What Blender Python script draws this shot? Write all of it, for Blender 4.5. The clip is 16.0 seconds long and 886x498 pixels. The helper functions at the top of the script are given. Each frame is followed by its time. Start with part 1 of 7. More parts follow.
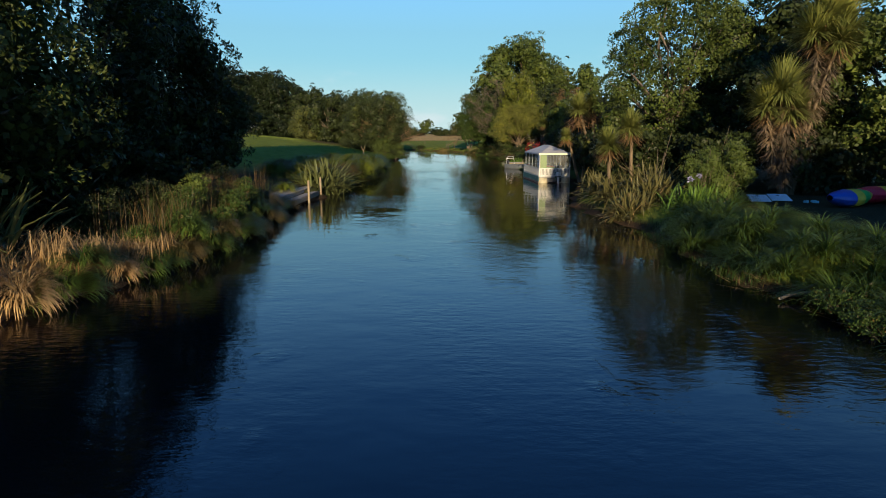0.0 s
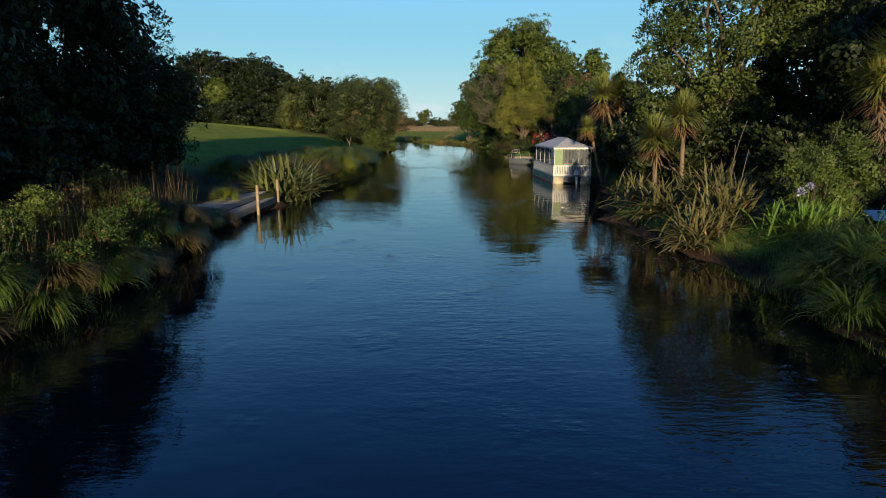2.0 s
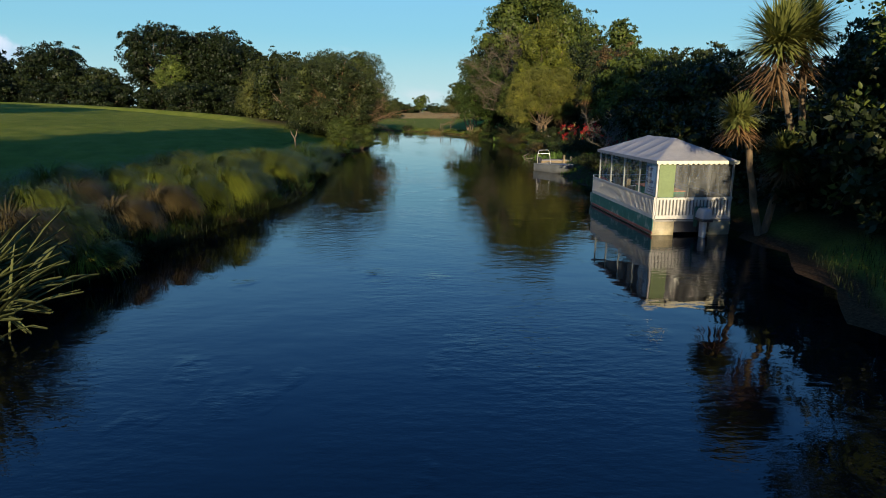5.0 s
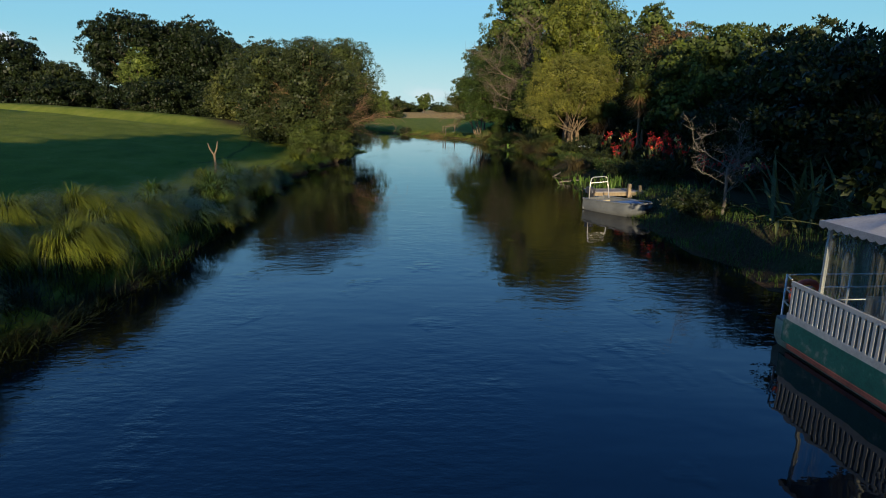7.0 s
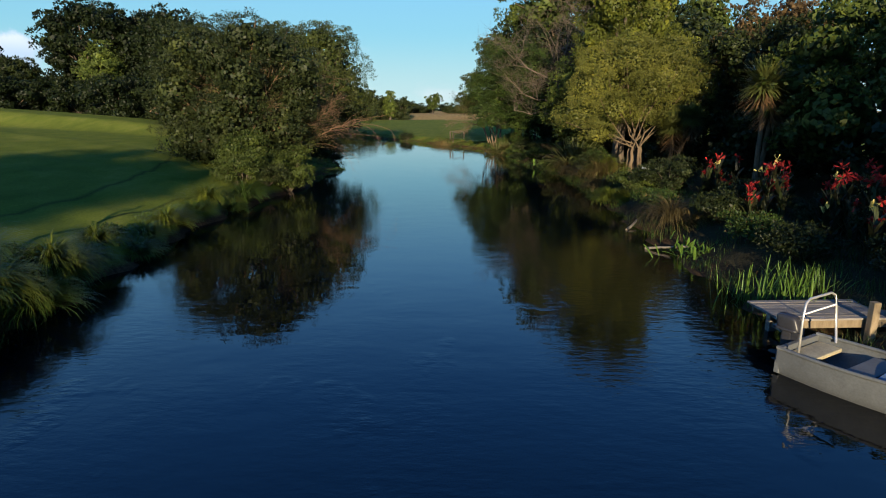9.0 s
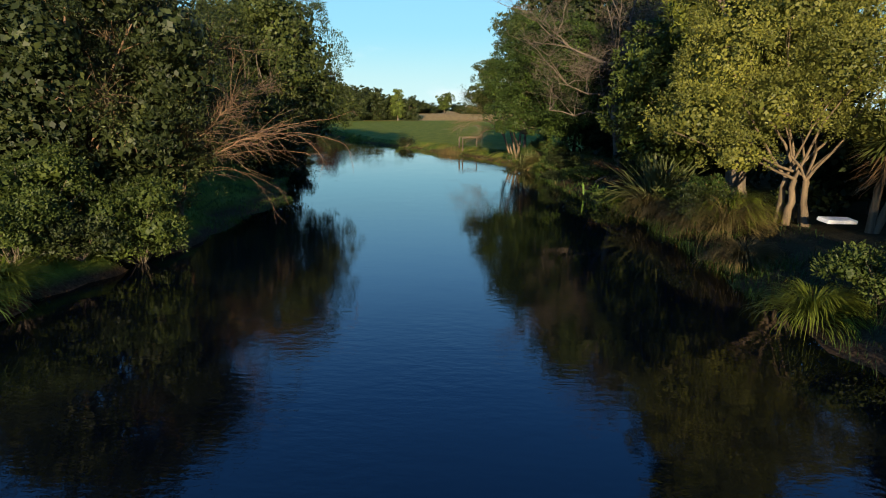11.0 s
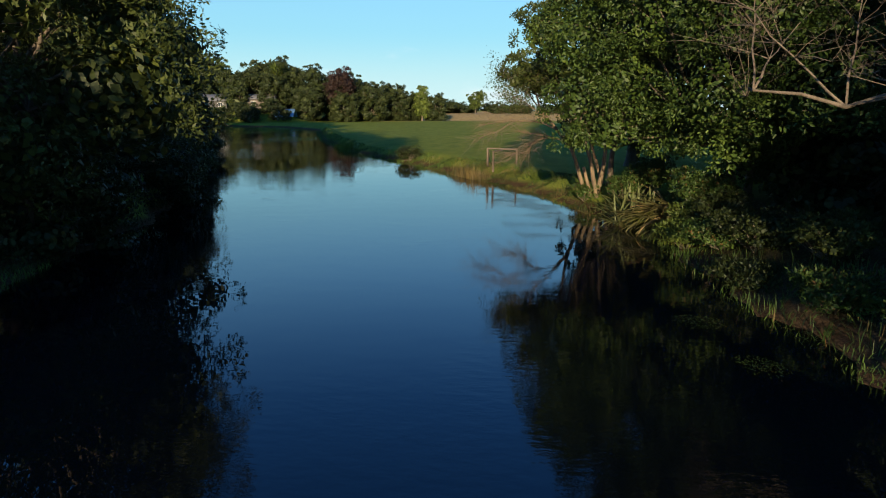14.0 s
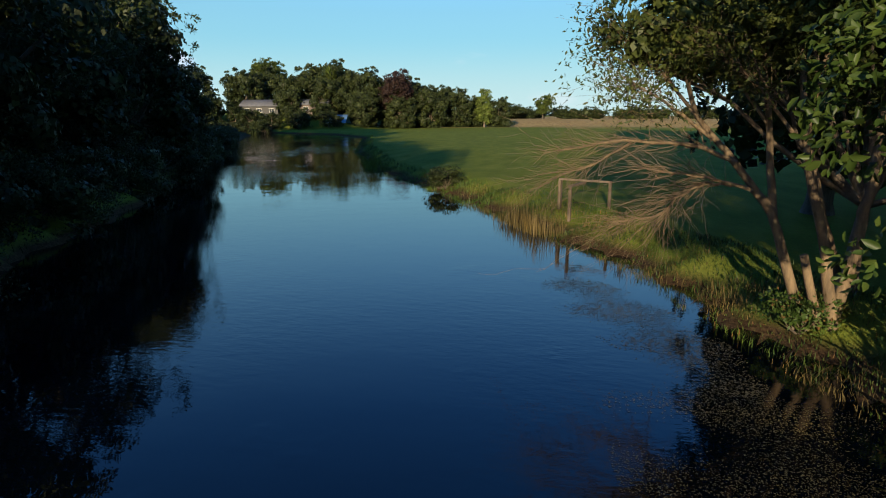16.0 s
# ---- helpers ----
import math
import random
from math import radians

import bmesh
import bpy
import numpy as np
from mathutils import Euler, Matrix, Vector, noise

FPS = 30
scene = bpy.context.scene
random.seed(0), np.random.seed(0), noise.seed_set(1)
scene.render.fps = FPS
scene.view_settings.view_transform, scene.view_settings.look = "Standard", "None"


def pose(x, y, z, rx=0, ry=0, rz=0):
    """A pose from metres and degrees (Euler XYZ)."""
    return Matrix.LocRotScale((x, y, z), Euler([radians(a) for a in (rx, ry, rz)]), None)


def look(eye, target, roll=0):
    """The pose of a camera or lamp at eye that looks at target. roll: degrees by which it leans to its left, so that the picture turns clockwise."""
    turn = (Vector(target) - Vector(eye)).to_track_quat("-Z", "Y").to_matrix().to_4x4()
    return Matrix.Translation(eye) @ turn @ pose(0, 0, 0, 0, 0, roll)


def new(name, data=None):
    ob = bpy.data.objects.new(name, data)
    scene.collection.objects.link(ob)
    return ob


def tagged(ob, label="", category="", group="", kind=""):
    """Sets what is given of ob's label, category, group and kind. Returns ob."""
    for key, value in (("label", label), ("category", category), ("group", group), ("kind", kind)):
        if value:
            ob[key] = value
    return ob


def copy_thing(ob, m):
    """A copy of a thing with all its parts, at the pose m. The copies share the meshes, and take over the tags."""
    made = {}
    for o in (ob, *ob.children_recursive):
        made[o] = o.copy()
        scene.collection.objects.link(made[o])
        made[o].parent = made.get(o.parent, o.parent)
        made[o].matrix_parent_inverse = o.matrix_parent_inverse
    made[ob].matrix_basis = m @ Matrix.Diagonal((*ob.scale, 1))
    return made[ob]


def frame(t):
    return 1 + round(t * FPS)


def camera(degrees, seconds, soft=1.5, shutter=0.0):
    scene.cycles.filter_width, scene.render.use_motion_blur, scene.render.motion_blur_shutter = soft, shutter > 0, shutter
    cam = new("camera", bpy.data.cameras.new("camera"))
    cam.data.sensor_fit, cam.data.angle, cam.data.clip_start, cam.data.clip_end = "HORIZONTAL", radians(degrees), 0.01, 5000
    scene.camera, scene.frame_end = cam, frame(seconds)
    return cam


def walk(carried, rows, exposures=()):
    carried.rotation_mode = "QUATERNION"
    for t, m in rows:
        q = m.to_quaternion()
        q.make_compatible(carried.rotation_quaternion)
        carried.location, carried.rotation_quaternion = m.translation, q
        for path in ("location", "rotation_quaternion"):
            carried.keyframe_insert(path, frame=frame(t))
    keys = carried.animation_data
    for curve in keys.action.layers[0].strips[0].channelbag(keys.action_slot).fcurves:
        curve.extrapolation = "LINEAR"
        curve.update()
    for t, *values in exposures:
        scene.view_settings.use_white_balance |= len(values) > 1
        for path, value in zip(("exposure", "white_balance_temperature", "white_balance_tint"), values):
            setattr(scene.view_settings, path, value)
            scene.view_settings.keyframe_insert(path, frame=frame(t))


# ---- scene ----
cam = camera(74.5, 16.0, soft=1.0, shutter=0.05)
METRES, EYE, TILT, LEAN, TURN = 118.0, 4.13, -11.19, 0.0, 0.0
ROWS = [
    (0.0, 0.0, 0.0, 0.0, 0.0, 0.0, -0.0),
    (0.5, 0.0004, 0.0133, 0.0027, -0.03, -0.23, -0.01),
    (1.0, 0.0011, 0.0294, 0.0058, -0.04, -0.46, 0.0),
    (1.5, 0.0019, 0.0489, 0.0096, -0.07, -0.7, -0.02),
    (2.0, 0.0029, 0.0718, 0.0139, -0.07, -0.9, -0.03),
    (2.5, 0.0036, 0.0979, 0.019, -0.1, -1.12, -0.06),
    (3.0, 0.0044, 0.1267, 0.0246, -0.11, -1.33, -0.07),
    (5.5, 0.0095, 0.2853, 0.0564, -0.19, -2.26, -0.02),
    (6.0, 0.0106, 0.3179, 0.0632, -0.09, -2.28, -0.04),
    (6.5, 0.0117, 0.3505, 0.0701, 0.09, -2.28, -0.1),
    (7.0, 0.0127, 0.3833, 0.0771, 0.33, -2.27, -0.17),
    (7.5, 0.0134, 0.415, 0.0842, 0.65, -2.29, -0.18),
    (8.0, 0.0143, 0.4481, 0.0914, 0.94, -2.27, -0.26),
    (8.5, 0.0151, 0.4811, 0.0984, 1.15, -2.27, -0.31),
    (9.0, 0.0157, 0.5144, 0.1054, 1.33, -2.24, -0.35),
    (11.5, 0.0176, 0.6863, 0.1386, 2.85, -2.23, -0.72),
    (12.0, 0.0176, 0.7202, 0.1451, 3.11, -2.22, -0.74),
    (12.5, 0.0173, 0.7544, 0.1515, 3.42, -2.22, -0.8),
    (13.0, 0.0168, 0.7884, 0.1574, 3.88, -2.26, -0.86),
    (13.5, 0.0164, 0.8225, 0.1631, 4.58, -2.23, -0.98),
    (14.0, 0.0159, 0.8569, 0.1692, 5.66, -2.25, -1.22),
    (14.5, 0.0152, 0.8917, 0.1756, 7.08, -2.26, -1.49),
    (15.0, 0.014, 0.9265, 0.1822, 8.58, -2.23, -1.71),
    (15.5, 0.0123, 0.9605, 0.1899, 10.25, -2.04, -1.99),
    (16.0, 0.0106, 0.9805, 0.194, 11.97, -1.95, -2.27),
]
walk(cam, [(t, pose(0, 0, EYE, TILT, LEAN, TURN) @ pose(METRES * x, METRES * y, METRES * z, 90 + pitch, roll, yaw)) for t, x, y, z, yaw, pitch, roll in ROWS],
     exposures=[(0.0, 1.02, 5550, 4), (5.5, 0.96, 5400, 4), (8.0, 0.98, 5400, 4), (9.0, 1.08, 5400, 4), (11.5, 1.36, 5600, 4), (12.5, 1.43, 5600, 4), (13.5, 1.30, 5600, 4), (14.5, 1.21, 5480, 4), (16.0, 1.08, 5480, 4)])

# ---- light: a low evening sun behind the camera, under a clear sky ----
SUN_TOWARDS = Vector((0.0, -0.97, 0.195)).normalized()
world = bpy.data.worlds.new("world")
scene.world = world
world.use_nodes = True
wn = world.node_tree.nodes
sky = wn.new("ShaderNodeTexSky")
sky.sky_type, sky.sun_disc = "NISHITA", False
sky.sun_elevation = math.asin(SUN_TOWARDS.z)
sky.sun_rotation = math.atan2(SUN_TOWARDS.x, SUN_TOWARDS.y)
sky.air_density, sky.dust_density, sky.ozone_density = 1.0, 0.1, 3.2
wn["Background"].inputs["Strength"].default_value = 0.056
wl = world.node_tree.links
wco, wsep = wn.new("ShaderNodeTexCoord"), wn.new("ShaderNodeSeparateXYZ")
wl.new(wco.outputs["Generated"], wsep.inputs["Vector"])


def sky_mix(base, fac, colour):
    m = wn.new("ShaderNodeMix")
    m.data_type = "RGBA"
    m.inputs["B"].default_value = (*colour, 1)
    wl.new(fac, m.inputs["Factor"]), wl.new(base, m.inputs["A"])
    return m.outputs["Result"]


def sky_span(value, a, b, lo, hi):
    r = wn.new("ShaderNodeMapRange")
    r.interpolation_type = "SMOOTHSTEP"
    for key, v in zip(("From Min", "From Max", "To Min", "To Max"), (a, b, lo, hi)):
        r.inputs[key].default_value = v
    wl.new(value, r.inputs["Value"])
    return r.outputs["Result"]


def both_spans(a, b):
    m = wn.new("ShaderNodeMath")
    m.operation = "MULTIPLY"
    wl.new(a, m.inputs[0]), wl.new(b, m.inputs[1])
    return m.outputs[0]


# pale haze low down, and a few small evening clouds near the horizon
tint = wn.new("ShaderNodeMix")
tint.data_type, tint.blend_type = "RGBA", "MULTIPLY"
tint.inputs["Factor"].default_value, tint.inputs["B"].default_value = 1.0, (0.7, 0.93, 1.07, 1)
wl.new(sky.outputs["Color"], tint.inputs["A"])
hazy = sky_mix(tint.outputs["Result"], sky_span(wsep.outputs["Z"], 0.0, 0.5, 0.85, 0.0), (3.7, 6.0, 5.9))
hazy = sky_mix(hazy, sky_span(wsep.outputs["Z"], 0.0, 0.13, 0.7, 0.0), (6.7, 7.3, 6.5))
wmap, wtex = wn.new("ShaderNodeMapping"), wn.new("ShaderNodeTexNoise")
wmap.inputs["Scale"].default_value = (1, 1, 3.2)
wtex.inputs["Scale"].default_value, wtex.inputs["Detail"].default_value = 5.0, 6.0
wl.new(wco.outputs["Generated"], wmap.inputs["Vector"]), wl.new(wmap.outputs["Vector"], wtex.inputs["Vector"])
puff = wn.new("ShaderNodeMath")
puff.operation = "MULTIPLY"
wl.new(sky_span(wtex.outputs["Fac"], 0.58, 0.72, 0.0, 0.5), puff.inputs[0]), wl.new(sky_span(wsep.outputs["Z"], 0.05, 0.16, 1.0, 0.0), puff.inputs[1])
cloudy = sky_mix(hazy, puff.outputs[0], (7.6, 7.4, 6.9))
# one sunlit heap of cloud far off beyond the lawn
heap, lump, far_off = wn.new("ShaderNodeMapping"), wn.new("ShaderNodeTexNoise"), wn.new("ShaderNodeVectorMath")
heap.inputs["Location"].default_value, heap.inputs["Scale"].default_value = (0.6 * 1.6, -0.80 * 1.6, -0.072 * 2.6), (1.6, 1.6, 2.6)
far_off.operation = "LENGTH"
lump.inputs["Scale"].default_value, lump.inputs["Detail"].default_value, lump.inputs["Roughness"].default_value = 26.0, 5.0, 0.6
wl.new(wco.outputs["Generated"], heap.inputs["Vector"]), wl.new(heap.outputs["Vector"], far_off.inputs[0]), wl.new(wco.outputs["Generated"], lump.inputs["Vector"])
rim = wn.new("ShaderNodeMath")
rim.operation, rim.inputs[1].default_value = "MULTIPLY_ADD", 0.1
wl.new(lump.outputs["Fac"], rim.inputs[0]), wl.new(far_off.outputs["Value"], rim.inputs[2])
cloudy = sky_mix(cloudy, sky_span(rim.outputs[0], 0.1, 0.135, 0.9, 0.0), (6.0, 6.5, 7.3))
cloudy = sky_mix(cloudy, both_spans(sky_span(rim.outputs[0], 0.095, 0.13, 1.0, 0.0), sky_span(wsep.outputs["Z"], 0.066, 0.1, 0.0, 0.8)), (9.4, 8.7, 8.2))
# brightens the sky above the view, so that its reflection lightens the water
lift, lifted = wn.new("ShaderNodeValToRGB"), wn.new("ShaderNodeMix")
for _ in range(4):
    lift.color_ramp.elements.new(0.5)
for e, (at, k) in zip(lift.color_ramp.elements, ((0.05, 0.97), (0.16, 1.02), (0.27, 1.3), (0.45, 1.55), (0.62, 1.75), (1.0, 1.1))):
    e.position, e.color = at, (k ** 0.62, k ** 0.86, k ** 1.3, 1)
lifted.data_type, lifted.blend_type = "RGBA", "MULTIPLY"
lifted.inputs["Factor"].default_value = 1.0
wl.new(wsep.outputs["Z"], lift.inputs["Fac"]), wl.new(cloudy, lifted.inputs["A"]), wl.new(lift.outputs["Color"], lifted.inputs["B"])
wl.new(lifted.outputs["Result"], wn["Background"].inputs["Color"])
sun = new("sun", bpy.data.lights.new("sun", "SUN"))
sun.data.energy, sun.data.angle, sun.data.color = 5.0, radians(0.6), (1.0, 0.71, 0.4)
sun.matrix_world = look(SUN_TOWARDS * 50, (0, 0, 0))

# ---- tools ----
rng = np.random.default_rng(7)


def build_mesh(name, verts, quads):
    """A mesh from arrays of points and four-cornered faces."""
    verts, quads = np.asarray(verts, dtype=np.float32), np.asarray(quads, dtype=np.int32)
    me = bpy.data.meshes.new(name)
    me.vertices.add(len(verts))
    me.vertices.foreach_set("co", verts.ravel())
    me.loops.add(quads.size)
    me.loops.foreach_set("vertex_index", quads.ravel())
    me.polygons.add(len(quads))
    me.polygons.foreach_set("loop_start", np.arange(0, quads.size, 4, dtype=np.int32))
    me.update(calc_edges=True)
    return me


def smooth_faces(me):
    me.polygons.foreach_set("use_smooth", np.ones(len(me.polygons), dtype=bool))
    return me


def joined(*pieces):
    """Several (verts, quads) as one."""
    vs, qs, n = [], [], 0
    for v, q in pieces:
        if len(v):
            vs.append(np.asarray(v, dtype=float).reshape(-1, 3)), qs.append(np.asarray(q).reshape(-1, 4) + n)
            n += len(vs[-1])
    return np.concatenate(vs), np.concatenate(qs)


def part(name, data, mat, parent, label="", at=None):
    """One mesh object under a thing; data: (verts, quads), a mesh or a bmesh."""
    if isinstance(data, tuple):
        data = build_mesh(name, *data)
    elif isinstance(data, bmesh.types.BMesh):
        bm, data = data, bpy.data.meshes.new(name)
        bm.to_mesh(data)
        bm.free()
    if mat and not data.materials:
        data.materials.append(mat)
    ob = new(name, data)
    ob.parent = parent
    if at is not None:
        ob.matrix_basis = at
    if label:
        tagged(ob, label)
    return ob


def thing(name, m, label, category, group="", kind=""):
    ob = new(name)
    ob.empty_display_size = 0.2
    ob.matrix_basis = m
    return tagged(ob, label, category, group, kind)


def solid(name, data, mat, label, category, m=None, group="", kind=""):
    """A thing that is one mesh."""
    ob = part(name, data, mat, None, "", m)
    return tagged(ob, label, category, group, kind)


def box(x0, y0, z0, x1, y1, z1, bevel=0.0):
    bm = bmesh.new()
    bmesh.ops.create_cube(bm, size=1.0, matrix=Matrix.LocRotScale(((x0 + x1) / 2, (y0 + y1) / 2, (z0 + z1) / 2), None, (abs(x1 - x0), abs(y1 - y0), abs(z1 - z0))))
    if bevel:
        bmesh.ops.bevel(bm, geom=bm.edges[:], offset=bevel, segments=2, affect="EDGES", profile=0.6)
    return bm


def tubes(paths, sides=6):
    """Tapered round limbs along lists of (x, y, z, radius)."""
    out = []
    for path in paths:
        p = np.asarray(path, dtype=float)
        c, r = p[:, :3], p[:, 3]
        d = np.gradient(c, axis=0)
        d /= np.linalg.norm(d, axis=1, keepdims=True) + 1e-9
        ref = np.where(np.abs(d[:, 2:3]) > 0.9, np.array([[1.0, 0, 0]]), np.array([[0, 0, 1.0]]))
        u = np.cross(d, ref)
        u /= np.linalg.norm(u, axis=1, keepdims=True) + 1e-9
        w = np.cross(d, u)
        a = np.arange(sides) * 2 * math.pi / sides
        ring = c[:, None] + r[:, None, None] * (np.cos(a)[None, :, None] * u[:, None] + np.sin(a)[None, :, None] * w[:, None])
        n = len(p)
        k, j = np.meshgrid(np.arange(n - 1), np.arange(sides), indexing="ij")
        q = np.stack([k * sides + j, k * sides + (j + 1) % sides, (k + 1) * sides + (j + 1) % sides, (k + 1) * sides + j], -1).reshape(-1, 4)
        v = ring.reshape(-1, 3)
        caps = []
        for s in (0, (n - 1) * sides):
            for i in range(1, sides - 2, 2):
                caps.append([s, s + i, s + i + 1, s + i + 2])
        out.append((v, np.concatenate([q, np.array(caps)]) if caps else q))
    return joined(*out)


def wavy(a, b, r0, r1, n=6, bend=0.12, g=None, sag=0.0):
    """A crooked limb from a to b, for tubes()."""
    g = g or rng
    a, b = np.asarray(a, float), np.asarray(b, float)
    s = np.linspace(0, 1, n)[:, None]
    p = a + (b - a) * s
    size = np.linalg.norm(b - a) * bend
    off = np.cumsum(g.normal(0, 1, (n, 3)), axis=0) * size / n
    p += off * np.sin(s * math.pi * 0.5)
    p[:, 2] -= (sag * s * s)[:, 0]
    p[0] = a
    return np.concatenate([p, (r0 + (r1 - r0) * s)], axis=1)


def ribbons(roots, az, length, width, lean, curl, steps=3):
    """Blades: each starts at its root, leans from the upright by lean, and bends over by curl more (radians)."""
    n = len(roots)
    roots, az, length, width, lean, curl = (np.broadcast_to(np.asarray(v, float), (n,) + np.shape(v)[1:] if np.ndim(v) > 1 else (n,)) for v in (roots, az, length, width, lean, curl))
    side = np.stack([-np.sin(az), np.cos(az), np.zeros(n)], 1)
    out = np.stack([np.cos(az), np.sin(az), np.zeros(n)], 1)
    p, rows = np.array(roots), []
    for k in range(steps + 1):
        s = k / steps
        w = width * (0.55 + 1.1 * s) * (1 - s) ** 0.6 if k < steps else width * 0.04
        w = np.maximum(w, width * 0.04)[:, None]
        th = lean + curl * s * s
        up = np.cos(th)[:, None] * np.array([[0, 0, 1.0]]) + np.sin(th)[:, None] * out
        rows += [p - side * w / 2, p + side * w / 2]
        p = p + up * (length / steps)[:, None]
    v = np.stack(rows, 1).reshape(-1, 3)
    base = np.arange(n)[:, None] * 2 * (steps + 1)
    q = np.stack([base + 2 * np.arange(steps), base + 2 * np.arange(steps) + 1, base + 2 * np.arange(steps) + 3, base + 2 * np.arange(steps) + 2], -1)
    return v, q.reshape(-1, 4)


def leaf_cards(p, d, size, ratio, g, broad=False, face=None):
    """Folded leaves at p that point along d; broad: with a rounder outline, for trees seen from near by."""
    n = len(p)
    d = d / (np.linalg.norm(d, axis=1, keepdims=True) + 1e-9)
    r = g.normal(0, 1, (n, 3)) if face is None else face
    s = np.cross(d, r)
    s /= np.linalg.norm(s, axis=1, keepdims=True) + 1e-9
    nn = np.cross(s, d)
    L = (size * g.uniform(0.65, 1.3, n))[:, None]
    W = L * ratio * 0.5
    if broad:
        lift, curl = nn * L * 0.09, nn * L * 0.1
        v = np.stack([p, p + d * L * 0.28 + s * W * 0.9 + lift, p + d * L * 0.68 + s * W * 0.85 + lift, p + d * L - curl, p + d * L * 0.68 - s * W * 0.85 + lift, p + d * L * 0.28 - s * W * 0.9 + lift], 1).reshape(-1, 3)
        b = np.arange(n)[:, None] * 6
        return v, np.concatenate([b + np.array([[0, 1, 2, 3]]), b + np.array([[0, 3, 4, 5]])])
    v = np.stack([p, p + d * L * 0.45 + s * W + nn * L * 0.06, p + d * L, p + d * L * 0.45 - s * W + nn * L * 0.06], 1).reshape(-1, 3)
    return v, np.arange(4 * n).reshape(-1, 4)


def unit(g, n):
    v = g.normal(0, 1, (n, 3))
    return v / np.linalg.norm(v, axis=1, keepdims=True)


def crown_lobes(rx, ry, z0, z1, n, g, size=0.5, flat=0.8):
    """Lumps that fill an uneven, broad-shouldered dome between two heights: rows of centre and three half-widths."""
    out = []
    zc, rz = (z0 + z1) / 2, (z1 - z0) / 2
    for i in range(n):
        f = (i + 0.5) / n
        zz = 1 - 2 * f
        a = i * 2.4 + g.uniform(-0.5, 0.5)
        k = max(0.0, 1 - abs(zz) ** 2.5) ** 0.4 * g.uniform(0.5, 0.8)
        s = size * g.uniform(0.7, 1.15)
        out.append((rx * k * math.cos(a), ry * k * math.sin(a), zc + rz * zz * 0.72, rx * s, ry * s, rz * s * flat))
    return np.array(out)


def crown(lobes, n, leaf, ratio, g, droop=0.0, spread=0.35, per=48, up=0.2, broad=False):
    """Leaves in rounded tufts over the outside of the lumps, with a few loose sprays beyond them."""
    vol = (lobes[:, 3] * lobes[:, 4] * lobes[:, 5]) ** (2 / 3)
    m = max(4, n // per)
    which = g.choice(len(lobes), m * 4, p=vol / vol.sum())
    d = unit(g, m * 4)
    d[:, 2] = np.where(d[:, 2] < -0.6, -d[:, 2], d[:, 2])
    rad = g.uniform(0.8, 1.04, m * 4) + np.where(g.uniform(0, 1, m * 4) < 0.1, 0.2, 0.0)
    c = lobes[which, :3] + d * lobes[which, 3:] * rad[:, None]
    # tufts that would be buried in a neighbouring lump are left out
    depth = np.min(np.linalg.norm((c[:, None] - lobes[None, :, :3]) / lobes[None, :, 3:], axis=2), axis=1)
    keep = np.flatnonzero(depth > 0.76)[:m]
    if len(keep) < m // 2:
        keep = np.arange(m)
    c, d = c[keep], d[keep]
    m = len(c)
    r = spread * 1.55 * g.uniform(0.65, 1.4, m)
    idx = np.repeat(np.arange(m), per)
    u = unit(g, len(idx)) + d[idx] * 0.75 + np.array([0, 0, 0.3])
    u /= np.linalg.norm(u, axis=1, keepdims=True)
    p = c[idx] + u * (r[idx] * g.uniform(0.55, 1.08, len(idx)))[:, None] * np.array([1, 1, 0.72])
    out = u * 0.7 + g.normal(0, 0.7, (len(idx), 3))
    out[:, 2] += up - droop
    face = u + g.normal(0, 0.38, (len(idx), 3)) + np.array([0, 0, 0.15])
    return leaf_cards(p, out, leaf, ratio, g, broad, face)


def inner_leaves(lobes, leaf, g):
    """Leaves deep inside each lump, so that little sky shows through."""
    mean = (lobes[:, 3] * lobes[:, 4] * lobes[:, 5]) ** (1 / 3)
    size = np.clip(mean * 0.2, leaf * 1.1, leaf * 1.7)
    count = np.clip(1.5 * 4 * math.pi * (0.66 * mean) ** 2 / (0.36 * size ** 2), 30, 620).astype(int)
    idx = np.repeat(np.arange(len(lobes)), count)
    u = unit(g, len(idx))
    p = lobes[idx, :3] + u * lobes[idx, 3:] * (0.25 + 0.5 * np.sqrt(g.uniform(0, 1, len(idx))))[:, None]
    d = np.cross(u, g.normal(0, 1, (len(idx), 3))) + np.array([0, 0, -0.3])
    return leaf_cards(p - d * size[idx][:, None] * 0.3, d, size[idx], 0.75, g, False, u + g.normal(0, 0.6, (len(idx), 3)))

# ---- materials ----
def material(name):
    m = bpy.data.materials.new(name)
    m.use_nodes = True
    return m, m.node_tree.nodes, m.node_tree.links, m.node_tree.nodes["Principled BSDF"]


def ramp(nodes, stops):
    r = nodes.new("ShaderNodeValToRGB")
    while len(r.color_ramp.elements) < len(stops):
        r.color_ramp.elements.new(0.5)
    for e, (at, colour) in zip(r.color_ramp.elements, stops):
        e.position, e.color = at, (*colour, 1)
    return r


def texture(nodes, links, scale, detail=4.0, rough=0.55, stretch=(1, 1, 1), coords="Object"):
    co, mp, tx = nodes.new("ShaderNodeTexCoord"), nodes.new("ShaderNodeMapping"), nodes.new("ShaderNodeTexNoise")
    mp.inputs["Scale"].default_value = stretch
    tx.inputs["Scale"].default_value, tx.inputs["Detail"].default_value, tx.inputs["Roughness"].default_value = scale, detail, rough
    links.new(co.outputs[coords], mp.inputs["Vector"]), links.new(mp.outputs["Vector"], tx.inputs["Vector"])
    return tx


